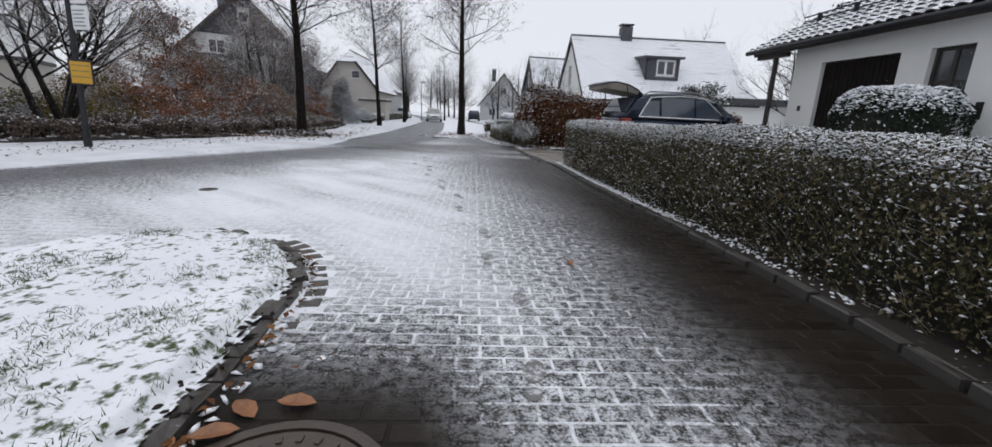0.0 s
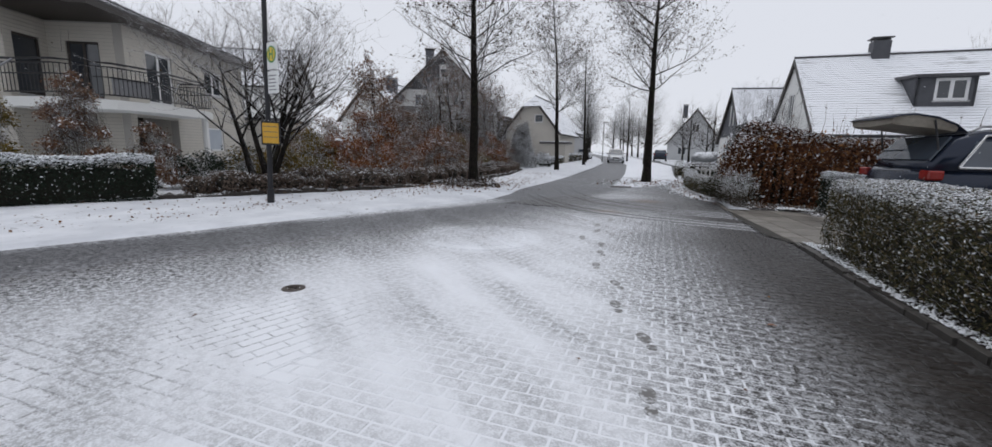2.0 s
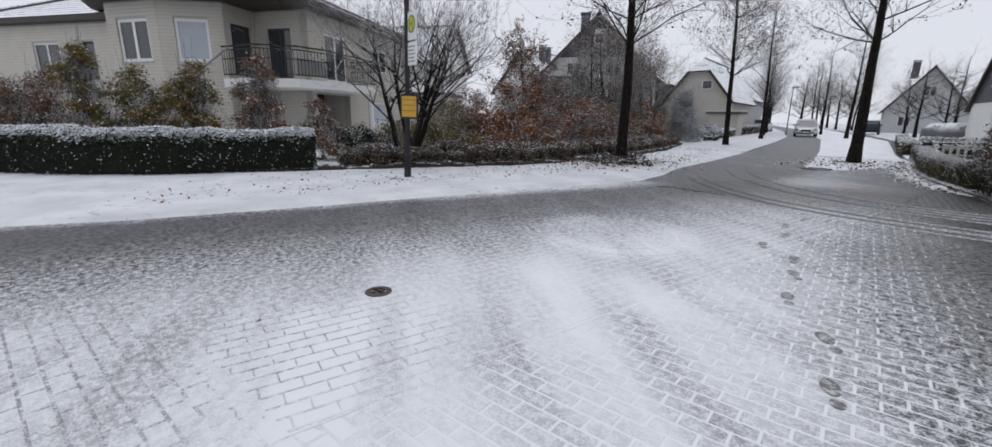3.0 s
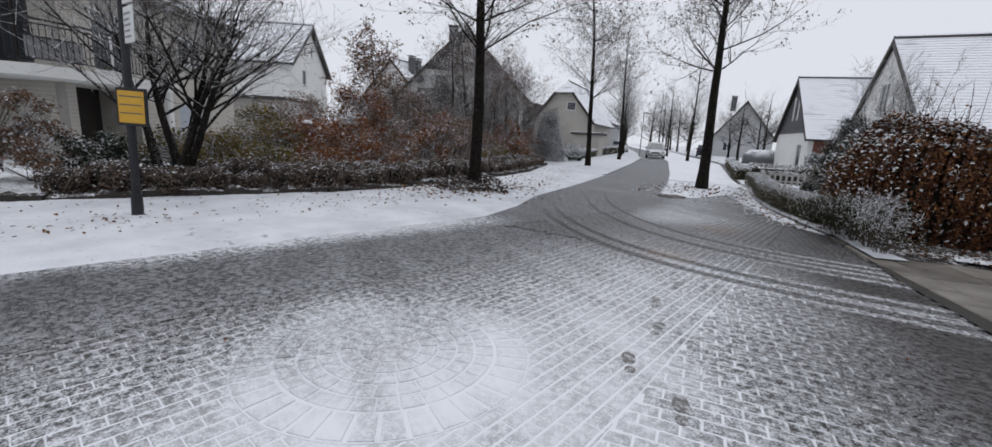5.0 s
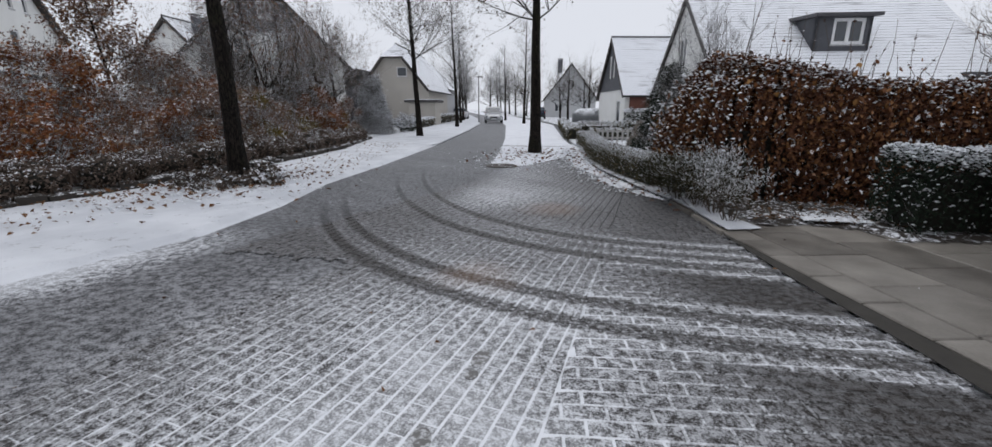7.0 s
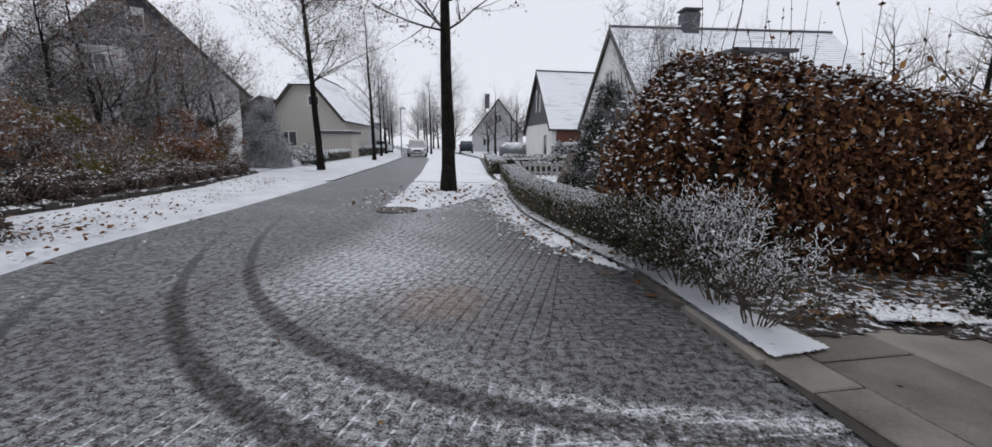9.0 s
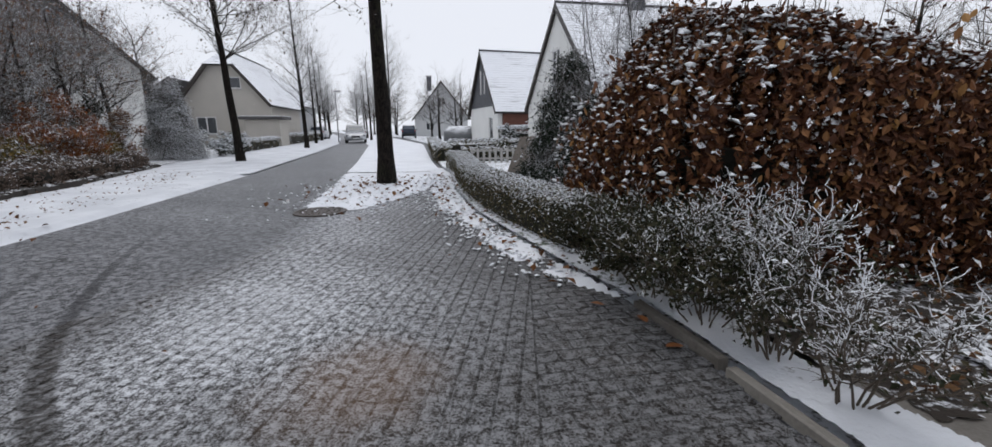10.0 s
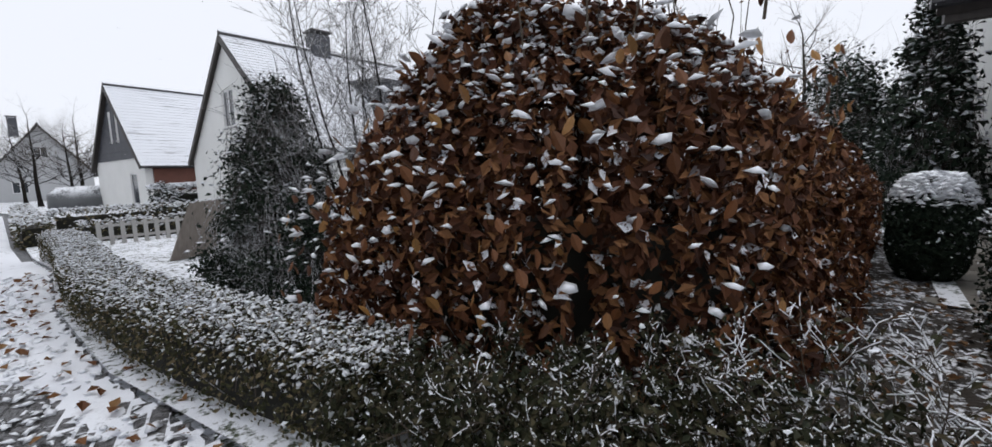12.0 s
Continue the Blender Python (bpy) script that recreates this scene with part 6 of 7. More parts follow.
    if open_gate:
        rear.matrix_local = pose(-0.02, 0, 0.0)
        bm = bmesh.new()
        rows = [(0.6, 1.6, 0.6, 0.04), (0.42, 1.72, 0.64, 0.045), (0.15, 1.82, 0.67, 0.045), (-0.15, 1.865, 0.68, 0.04), (-0.36, 1.85, 0.66, 0.035), (-0.46, 1.81, 0.6, 0.025)]
        loft(bm, [[(x, -w, z - d), (x, -w, z - 0.02), (x, -w * 0.85, z), (x, w * 0.85, z), (x, w, z - 0.02), (x, w, z - d)] for x, z, w, d in rows])
        gate = part("tailgate", bm, paint, t, "raised tailgate", smooth=True)
        bm = bmesh.new()
        loft(bm, [[(x + 0.04, -w * 0.9, z - d - h), (x + 0.04, -w * 0.96, z - d + 0.01), (x + 0.04, w * 0.96, z - d + 0.01), (x + 0.04, w * 0.9, z - d - h), (x + 0.04, 0, z - d - h - 0.03)] for (x, z, w, d), h in zip(rows[1:], (0.09, 0.15, 0.17, 0.14, 0.08))])
        part("tailgate_lining", bm, LINING, gate, "grey-brown inner lining")
        bm = bmesh.new()
        loft(bm, [[(x, -w * 0.8, z), (x, -w * 0.6, z + 0.018), (x, w * 0.6, z + 0.018), (x, w * 0.8, z), (x, 0, z - 0.01)] for x, z, w, d in rows[2:5]])
        part("tailgate_snow", bm, SNOWCLUMP, gate, "thin snow on the tailgate", smooth=True)
        for sy in (-1, 1):
            part("strut", tube(bmesh.new(), [(0.2, sy * 0.68, 1.3), (0.1, sy * 0.66, 1.76)], 0.014, 6), METALDK, gate)
    part("grille", boxed(4.6, 4.66, -0.36, 0.36, 0.42, 0.64, 0.02), RUBBER, t)
    part("bumper", boxed(-0.04, 0.12, -0.8, 0.8, 0.4, 0.6, 0.04), RUBBER, t)
    part("number_plate", boxed(4.66, 4.68, -0.26, 0.26, 0.38, 0.48), SIGNWHITE, t)
    if roof_snow:
        bm = bmesh.new()
        rings = [(0.62, 1.585, 0.5), (1.0, 1.63, 0.58), (1.6, 1.655, 0.6), (2.2, 1.62, 0.56)]
        loft(bm, [[(x, -w, z), (x, -w * 0.7, z + 0.02), (x, w * 0.7, z + 0.02), (x, w, z), (x, 0, z - 0.03)] for x, z, w in rings])
        part("roof_snow", bm, SNOWCLUMP, t, "thin snow on the car roof", smooth=True)
    return t


car(pose(3.0, 12.72, 0.02, 0, 0, 16.5) @ Matrix.Diagonal((1.02, 1.02, 1.06, 1)), PAINTBLUE, "dark blue estate car on the slab drive, tailgate open", open_gate=True)
car(pose(-12.3, 57.0, 0, 0, 0, -76), PAINTSILVER, "silver car standing on the street in the distance", roof_snow=False)
car(pose(-20.2, 69, 0, 0, 0, 98), PAINTSILVER, "pale car parked at the roadside far down the street")
car(pose(-9.0, 70, 0.05, 0, 0, 98), PAINTBLUE, "dark car parked in front of a distant house")

# ---- bus stop ----
stop = thing("bus_stop_sign", pose(-8.28, 8.52, 0.02, 0, 1.5, 42), "dark bus stop pole with round green sign and amber timetable", "bus stop")
part("pole", tube(bmesh.new(), [(0, 0, -0.05), (0, 0, 6.2)], [0.055, 0.045], 12), METALDK, stop)
part("pole_foot", tube(bmesh.new(), [(0, 0, -0.02), (0, 0, 0.3)], [0.075, 0.07], 12), METALDK, stop)
sign = part("sign_plate", boxed(0.06, 0.42, -0.012, 0.012, 2.78, 3.3, 0.004), SIGNWHITE, stop, "white plate behind the round sign")
disc = pose(0.24, -0.014, 3.07, 90, 0, 0)
ob = part("sign_disc", lathe(bmesh.new(), [(0.165, 0.0), (0.165, 0.006)], 32), SIGNGREEN, sign, "green ring")
ob.matrix_local = disc
ob = part("sign_field", lathe(bmesh.new(), [(0.132, 0.006), (0.132, 0.010)], 32), SIGNYELLOW, sign, "yellow field")
ob.matrix_local = disc
bm = bmesh.new()
box(bm, 0.24 - 0.075, 0.24 - 0.04, -0.03, -0.024, 2.97, 3.17)
box(bm, 0.24 + 0.04, 0.24 + 0.075, -0.03, -0.024, 2.97, 3.17)
box(bm, 0.24 - 0.04, 0.24 + 0.04, -0.03, -0.024, 3.055, 3.09)
part("letter", bm, SIGNGREEN, sign, "green letter H")
plate = part("name_plate", boxed(0.06, 0.44, -0.01, 0.01, 2.3, 2.74, 0.004), SIGNWHITE, stop, "white plate with unreadable lines")
for k in range(5):
    part("text_bar", boxed(0.1, 0.38 - 0.04 * (k % 2), -0.014, -0.011, 2.36 + k * 0.07, 2.385 + k * 0.07), METALGR, plate)
case = part("timetable_case", boxed(-0.13, 0.24, -0.06, -0.02, 1.24, 1.74, 0.008), METALDK, stop, "dark frame round the timetable")
part("timetable", boxed(-0.1, 0.21, -0.066, -0.061, 1.28, 1.70), SIGNAMBER, case, "amber timetable sheet")
for k in range(3):
    part("text_bar", boxed(-0.08, 0.19, -0.07, -0.067, 1.40 + k * 0.11, 1.415 + k * 0.11), BAR, case)
for ob in (sign, plate):
    ob.matrix_local = pose(0, 0, 0, 0, 0, -48)

# ---- hedges ----
hedge([(3.75, -3.0), (3.62, 0.5), (3.48, 2.5), (3.18, 4.3), (2.82, 5.9), (2.46, 7.6), (2.14, 9.65)], 0.98, 0.98, 0.027, 4300, PRIVET, "clipped privet hedge with thin snow on its brownish top", snow=0.8, snow_size=0.0145, twigs=420, stems=34, side_snow=0.045)
ball_bush(8.12, 9.75, -77, 1.12, 0.8, 1.84, EVERGREEN, "rounded dark evergreen bush with a cap of snow")
hedge([(2.3, 14.18), (3.9, 14.5)], 0.7, 0.92, 0.036, 2200, EVERGREEN, "dark clipped box hedge with a flat cap of snow", snow=0.8, snow_size=0.028, twigs=30)
beech = hedge([(0.74, 17.4), (0.95, 16.65), (1.42, 16.12), (2.4, 16.02), (4.5, 16.2), (8.0, 16.6)], 1.3, 1.8, 0.068, 3000, BEECH, "tall beech hedge with brown winter leaves and snow on its top", snow=0.34, snow_size=0.03, wave=0.14, crown=0.022, twigs=260, name="beech_hedge", core=0.5, deep=0.3, side_snow=0.035, dome=0.48, fall=[(0, 0.76), (0.35, 0.92), (0.8, 1.14), (1.4, 1.14), (2.0, 1.0), (2.8, 0.92), (4.5, 0.85), (6.0, 0.76), (9.0, 0.72)])
LOW = [(0.22, 16.5), (-0.48, 18.7), (-0.9, 21.1), (-1.15, 24.2), (-1.45, 25.8)]
hedge(LOW, 0.5, 0.55, 0.03, 3200, PRIVET, "knee-high clipped hedge with a white top", snow=0.75, snow_size=0.017, twigs=60, side_snow=0.02, wave=0.03)
hedge([(-1.95, 28.4), (-4.0, 47)], 0.65, 0.6, 0.08, 160, PRIVET, "knee-high garden hedge with a white top further down", snow=0.7, snow_size=0.05, twigs=8)
hedge([(-1.3, 28.4), (4.5, 29.2)], 0.6, 0.55, 0.07, 200, PRIVET, "low cross hedge between front gardens, white on top", snow=0.8, snow_size=0.05, twigs=8)
hedge([(-1.9, 31.0), (3.0, 31.6)], 0.6, 0.75, 0.08, 180, PRIVET, "low cross hedge with a white top before the white house", snow=0.8, snow_size=0.055, twigs=8)
# conifer leaf colour paints this hedge's shaded sides darker than privet
hedge([(-16.2, -0.4), (-15.2, 1.4), (-12.45, 4.1), (-11.2, 7.6)], 1.0, 0.95, 0.045, 1700, EVERGREEN, "clipped hedge along the verge, leaves coloured dark for its shaded sides, snowy top", snow=0.75, snow_size=0.036, twigs=30, side_snow=0.006, wave=0.12)
hedge([(-13.2, 36), (-15.3, 46)], 0.8, 0.7, 0.09, 120, PRIVET, "low clipped hedge with a thick white top", snow=0.9, snow_size=0.07, twigs=6)
hedge([(-16.0, 49), (-19.5, 68)], 0.9, 0.9, 0.1, 90, PRIVET, "clipped roadside hedge in the distance", snow=0.9, snow_size=0.08, twigs=4)
hedge([(1.0, 41.0), (5.0, 42.0)], 2.2, 1.3, 0.1, 140, EVERGREEN, "broad rounded hedge under thick snow", snow=0.95, snow_size=0.1, twigs=4, wave=0.2)

# loose snowy bush on the strip
for k, (x, y, r, h, count) in enumerate(((0.14, 16.3, 0.3, 0.46, 6000), (0.24, 15.85, 0.38, 0.52, 7500), (0.36, 15.4, 0.44, 0.58, 7500), (0.5, 14.95, 0.45, 0.62, 5000), (0.62, 14.5, 0.4, 0.62, 1800), (0.7, 14.15, 0.34, 0.55, 300))):
    frosted_bush(x, y, r, h, count, "loose small-leaved bush, dark green below, frosted twigs above" if k < 4 else "loose nearly bare bush of frosted twigs", seed=k + 3, snow=(0.12, 0.2, 0.32, 0.42, 0.55, 0.65)[k])

# ---- shrubs of the left bed ----
bed = [
    (-12.6, 9.4, 0.9, 1.1, EVERGREEN), (-11.9, 10.9, 0.9, 1.2, OLIVE), (-13.2, 11.2, 1.1, 1.4, EVERGREEN), (-11.5, 12.3, 0.9, 1.4, OLIVE), (-12.8, 12.9, 1.1, 1.7, OLIVE),
    (-11.2, 13.6, 0.9, 1.5, RUSSET), (-12.4, 14.4, 1.2, 2.1, RUSSET), (-11.1, 15.0, 1.0, 1.7, RUSSET), (-12.6, 16.1, 1.3, 2.4, RUSSET), (-11.2, 16.6, 1.0, 1.8, REDBROWN), (-11.5, 17.9, 1.1, 2.0, RUSSET), (-13.0, 18.2, 1.3, 2.6, REDBROWN),
    (-11.4, 19.3, 1.0, 1.7, REDBROWN), (-12.8, 20.3, 1.3, 2.4, RUSSET), (-11.5, 20.8, 0.9, 1.5, OLIVE), (-12.2, 22.0, 1.1, 2.0, REDBROWN), (-13.6, 22.6, 1.3, 2.5, GREYISH), (-12.1, 23.4, 0.9, 1.6, OLIVE), (-13.2, 24.6, 1.2, 2.2, REDBROWN), (-12.6, 25.9, 1.0, 1.7, RUSSET),
    (-14.2, 26.4, 1.3, 2.5, GREYISH), (-13.2, 27.4, 1.0, 1.8, OLIVE), (-13.0, 28.7, 0.9, 1.5, REDBROWN), (-14.6, 29.0, 1.2, 2.2, EVERGREEN), (-15.0, 15.6, 1.5, 2.3, REDBROWN), (-15.0, 18.6, 1.5, 2.5, GREYISH), (-15.4, 21.4, 1.6, 2.7, REDBROWN), (-15.8, 24.6, 1.5, 2.8, GREYISH),
]
names = {OLIVE.name: "olive and yellow leafed garden shrub dusted with snow", RUSSET.name: "bright russet garden shrub dusted with snow", REDBROWN.name: "reddish-brown twiggy garden shrub dusted with snow", GREYISH.name: "withered grey-brown garden shrub, thin and twiggy", EVERGREEN.name: "dark evergreen garden shrub flecked with snow"}
pick = random.Random(5)
for k, (x, y, r, h, mt) in enumerate(bed):
    rr, hh = r * pick.uniform(0.85, 1.15), h * pick.choice((0.62, 0.8, 0.95, 1.1, 1.3)) * (1.25 if y > 20 else 1.0)
    shrub(x + pick.uniform(-0.2, 0.2), y, rr, hh, mt, names[mt.name], n=int(2300 * rr * hh), leaf=0.08 if mt is not GREYISH else 0.06, seed=k, snow=0.085, snow_size=0.03, tall=0.4)
for k, (x, y, r, h, mt) in enumerate(((-12.9, 6.9, 0.75, 2.5, REDBROWN), (-13.8, 5.6, 0.9, 2.2, OLIVE), (-14.6, 4.6, 1.0, 2.1, OLIVE), (-15.6, 3.5, 0.8, 2.6, OLIVE), (-16.8, 2.6, 1.0, 2.3, REDBROWN), (-17.6, 1.4, 1.2, 2.0, REDBROWN), (-13.0, 8.5, 0.8, 1.4, REDBROWN), (-18.3, 0.0, 1.2, 2.2, OLIVE))):
    shrub(x, y, r * 0.9, h * 1.25, mt, "tall leafy shrub in front of the villa, dusted with snow", n=int(3600 * r * h), leaf=0.07, seed=k + 30, snow=0.06, snow_size=0.028, tall=0.35)

# round dwarf shrubs along the edging
dwarf = [ball_bush(0, -60 - k, 0, 0.33 + 0.03 * k, 0.36, 0.5 - 0.04 * k, BROWNISH, "round grey-brown dwarf shrub with snow along the bed edge", n=2200, leaf=0.045, name="dwarf_shrub", snow=0.14, snow_size=0.022, rough=0.25) for k in range(3)]
spots = []
inner = [(x - 0.33, y) for x, y in BED_LINE if 5 < y < 32]
outer = [(x - 1.05, y + 0.2) for x, y in BED_LINE if 5 < y < 32]
for row in (inner, outer):
    for x, y, a, d in along(row, 0.68):
        if y > 8.2:
            spots.append((x + random.uniform(-0.12, 0.12), y + random.uniform(-0.1, 0.1)))
for k, (x, y) in enumerate(spots):
    m = pose(x, y, 0.04, 0, 0, random.uniform(0, 360)) @ Matrix.Scale(random.uniform(0.75, 1.2), 4)
    if k < 3:
        dwarf[k].matrix_world = m
        tagged(dwarf[k], group="dwarf shrubs along the bed")
    else:
        ob = copy_thing(dwarf[k % 3], pose(0, 0, 0))
        ob.matrix_world = m
shrub(-12.9, 31.2, 1.05, 3.1, THUJA, "pointed conifer white with frost beside the verge", n=40000, leaf=0.05, shape="cone", snow=0.16, snow_size=0.035, name="conifer", full=0.5)
shrub(0.7, 19.8, 0.85, 2.25, EVERGREEN, "small dark spruce dusted with snow behind the low hedge", n=26000, leaf=0.05, shape="cone", snow=0.05, snow_size=0.03, name="spruce")
for k, (x, y, r, h) in enumerate(((-12.3, 33.3, 0.7, 0.9), (-12.6, 34.9, 0.8, 1.2), (-14.0, 33.5, 0.9, 1.4), (-14.8, 36.5, 1.0, 1.3), (-14.5, 39.0, 0.9, 1.2))):
    shrub(x, y, r, h, EVERGREEN, "small clipped evergreen with thick snow on top", n=1100, leaf=0.08, seed=k, snow=0.4, snow_size=0.07)
for k, (x, y, r, h) in enumerate(((15.0, 17.8, 2.0, 4.3), (10.1, 15.6, 0.85, 4.8), (11.8, 16.9, 1.4, 3.3))):
    shrub(x, y, r, h, EVERGREEN, "dark garden conifer with snow on its boughs", n=7000, leaf=0.12, seed=k, shape="cone", snow=0.12, snow_size=0.06, name="conifer")
ball_bush(5.5, 15.2, 0, 0.42, 0.32, 1.05, EVERGREEN, "small dark clipped bush beside the beech hedge")
shrub(7.3, 18.3, 1.25, 2.7, EVERGREEN, "rounded evergreen bush speckled with snow behind the car", n=6000, leaf=0.09, snow=0.14, snow_size=0.04)
shrub(1.2, 37.5, 0.6, 1.6, EVERGREEN, "small evergreen bush in front of the white house", n=900, leaf=0.08, snow=0.3, snow_size=0.06)
for k, (x, y) in enumerate(((-7.3, 14.9), (-6.8, 15.4), (-7.8, 15.2), (-7.1, 16.1))):
    shrub(x, y, 0.55, 0.2, GREYISH, "flattened dead perennials and leaves round a street tree", n=420, leaf=0.1, seed=k, snow=0.25, snow_size=0.03, z=0.02, name="dead_perennials")

# ---- trees ----
def tree(x, y, label, seed, **k):
    t = thing("tree", pose(x, y, 0, 0, 0, seed * 71.0), label, "tree", k.pop("group", ""))
    return twig_tree(t, seed=seed, **k)


ROW = "row of street trees"
SL = "tall street tree nearly bare of leaves with dark wet trunk"
s1 = tree(-7.5, 15.7, SL, 3, height=9.6, limbs=40, spread=2.7, trunk_r=0.165, first=3.2, up=0.5, limb=0.17, leaf=YELLOW, leaf_n=4600, leaf_size=0.085, group=ROW, fine=0.62, levels=4)
tree(-9.75, 30.0, SL, 5, height=10.2, limbs=38, spread=2.6, trunk_r=0.155, first=3.2, up=0.5, limb=0.16, leaf=YELLOW, leaf_n=4600, leaf_size=0.085, group=ROW, fine=0.62, levels=4)
tree(-2.78, 22.4, SL, 8, height=8.8, limbs=34, spread=2.9, trunk_r=0.19, first=3.2, up=0.55, limb=0.18, leaf=YELLOW, leaf_n=4000, leaf_size=0.085, group=ROW, fine=0.62, levels=4)
# pale twigs put the distance haze into the colour of these trees
s_far = tree(-11.8, 42.5, "street tree further down the road, twigs coloured pale for haze", 31, height=9.6, limbs=30, spread=2.5, trunk_r=0.15, first=2.6, up=0.8, limb=0.17, group=ROW, fine=0.5, levels=4, twig=RIMEHAZE)
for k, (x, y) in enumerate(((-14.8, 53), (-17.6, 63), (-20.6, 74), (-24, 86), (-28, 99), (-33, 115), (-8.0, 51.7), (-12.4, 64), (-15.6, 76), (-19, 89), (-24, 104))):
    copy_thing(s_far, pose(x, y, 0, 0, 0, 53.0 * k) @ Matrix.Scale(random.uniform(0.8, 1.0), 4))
tree(-10.4, 9.85, "many-stemmed bare garden tree behind the bus stop", 11, height=3.4, limbs=9, spread=2.5, trunk_r=0.095, first=1.0, stems=5, up=0.75, limb=0.36, fine=0.5, levels=4, leaf=YELLOW, leaf_n=500, leaf_size=0.06)
tree(-16.5, 20.5, "reddish garden tree keeping part of its leaves", 13, height=4.9, limbs=34, spread=1.7, trunk_r=0.08, first=0.9, leaf=REDBROWN, leaf_n=6500, leaf_size=0.1, fine=0.8)
tree(-15.2, 26.5, "bare many-stemmed garden tree before a gabled house", 17, height=4.6, limbs=10, spread=1.9, trunk_r=0.07, first=1.3, stems=5, up=0.8, leaf=RUSSET, leaf_n=500, leaf_size=0.09, fine=0.7)
veil = tree(-16.4, 31.5, "bare garden tree before a gabled house", 19, height=5.2, limbs=26, spread=2.3, trunk_r=0.1, first=1.0, fine=0.62, levels=4, leaf=REDBROWN, leaf_n=900, leaf_size=0.08)
for k, (x, y, s) in enumerate(((-14.2, 23.4, 1.0), (-14.6, 25.0, 1.1), (-16.0, 28.0, 1.2), (-15.6, 29.4, 1.0), (-14.0, 26.6, 0.8), (-14.9, 31.0, 1.05), (-14.4, 28.6, 0.9))):
    copy_thing(veil, pose(x, y, 0.05, 0, 0, 80.0 * k) @ Matrix.Scale(s, 4))
far_a = tree(-4.5, 62, "bare tree in a distant front garden", 23, height=6.0, limbs=18, spread=3.2, trunk_r=0.16, first=1.5, fine=0.7)
far_b = tree(24, 44, "large bare tree behind the gardens, pale with frost and painted haze", 29, height=8.5, limbs=24, spread=4.2, trunk_r=0.2, first=1.6, twig=FROST, fine=0.8)
# copies at the street's far end are added to fill in for haze
for k, (x, y, s) in enumerate(((20, 25.5, 0.85), (29, 38, 1.0), (33, 47, 1.1), (18, 52, 1.1), (27, 30, 0.8), (-30, 18, 0.9), (-28, 52, 1.0), (-33, 8, 0.9), (8, 75, 1.1), (-3.0, 70, 0.75), (-6.8, 78, 0.8), (-20, 112, 1.1), (-25, 124, 1.2), (-16, 103, 0.9), (-30, 128, 1.2), (23, 20.5, 0.8), (17.5, 31, 0.8))):
    copy_thing(far_b, pose(x, y, 0, 0, 0, 67.0 * k) @ Matrix.Scale(s, 4))
for k, (x, y, s) in enumerate(((-2.5, 74, 1.2), (-26, 75, 1.2), (-30, 100, 1.4), (-9, 108, 1.4), (-20, 125, 1.6), (-35, 122, 1.6), (-27, 140, 1.7))):
    copy_thing(far_a, pose(x, y, 0, 0, 0, 41.0 * k) @ Matrix.Scale(s, 4))
twig_tree(thing("shrub", pose(1.5, 19.1, 0, 0, 0, 20), "tall bare garden shrub with snowy upright shoots behind the beech hedge", "shrub"), seed=37, height=3.0, limbs=8, spread=0.95, trunk_r=0.02, first=0.6, stems=8, up=1.1, limb=0.3, fine=0.5, levels=3, twig=RIMEHAZE)

# shoots standing above the beech hedge
n = 70
sx = rng.uniform(0.7, 6.5, n)
sy = 16.1 + (sx - 1.5) * 0.08 + rng.normal(0, 0.25, n)
top = rng.uniform(0.25, 0.95, n)
p0 = np.stack([sx, sy, np.interp(sx, [1.0, 2.6, 6.0], [1.75, 1.45, 1.4])], -1)
mid = p0 + np.stack([rng.normal(0, 0.05, n), rng.normal(0, 0.05, n), top * 0.6 + 0.05], -1)
p1 = mid + np.stack([rng.normal(0, 0.06, n), rng.normal(0, 0.06, n), top * 0.5], -1)
origin = np.array([*beech.matrix_world.translation])
sticks("shoot_growth", np.concatenate([p0, mid]) - origin, np.concatenate([mid, p1]) - origin, np.r_[np.full(n, 0.006), np.full(n, 0.004)], np.r_[np.full(n, 0.004), np.full(n, 0.0015)], FROST, beech, "long upright shoots above the cut top", sides=4)
lp = np.concatenate([mid + (p1 - mid) * rng.random((n, 1)) for _ in range(2)]) - origin
leaves("shoot_foliage", lp, np.tile([0, 0, 0.4], (len(lp), 1)), 0.05, BEECH, beech)

# single beech leaves on the faces nearest the path
bm = bmesh.new()
ring = [(0.0, -0.5), (0.2, -0.3), (0.29, 0.0), (0.2, 0.28), (0.0, 0.5), (-0.2, 0.28), (-0.29, 0.0), (-0.2, -0.3)]
vs = [bm.verts.new((x * 0.085, y * 0.085, 0.012 * (x * x) * 4 - 0.01 * y * y)) for x, y in ring]
c0, c1, c2 = (bm.verts.new((0, y * 0.085, -0.004)) for y in (-0.25, 0.05, 0.3))
for f in ((0, 1, "a"), (1, 2, "a"), (2, 3, "b"), (3, 4, "c"), (4, 5, "c"), (5, 6, "b"), (6, 7, "a"), (7, 0, "a")):
    bm.faces.new((vs[f[0]], vs[f[1]], {"a": c0, "b": c1, "c": c2}[f[2]]))
for i, j, k in ((vs[2], c1, c0), (vs[3], c2, c1), (vs[5], c1, c2), (vs[6], c0, c1)):
    bm.faces.new((i, j, k))
leaf_me = bpy.data.meshes.new("leaf")
bmesh.ops.recalc_face_normals(bm, faces=bm.faces)
bm.to_mesh(leaf_me)
bm.free()
n = Nodes("single_beech_leaf")
rr = n.random()
col = n.mix(n.step(rr, 0.0, 0.6), (0.09, 0.034, 0.015), (0.205, 0.079, 0.027))
col = n.mix(n.step(rr, 0.6, 1.0), col, (0.42, 0.22, 0.07))
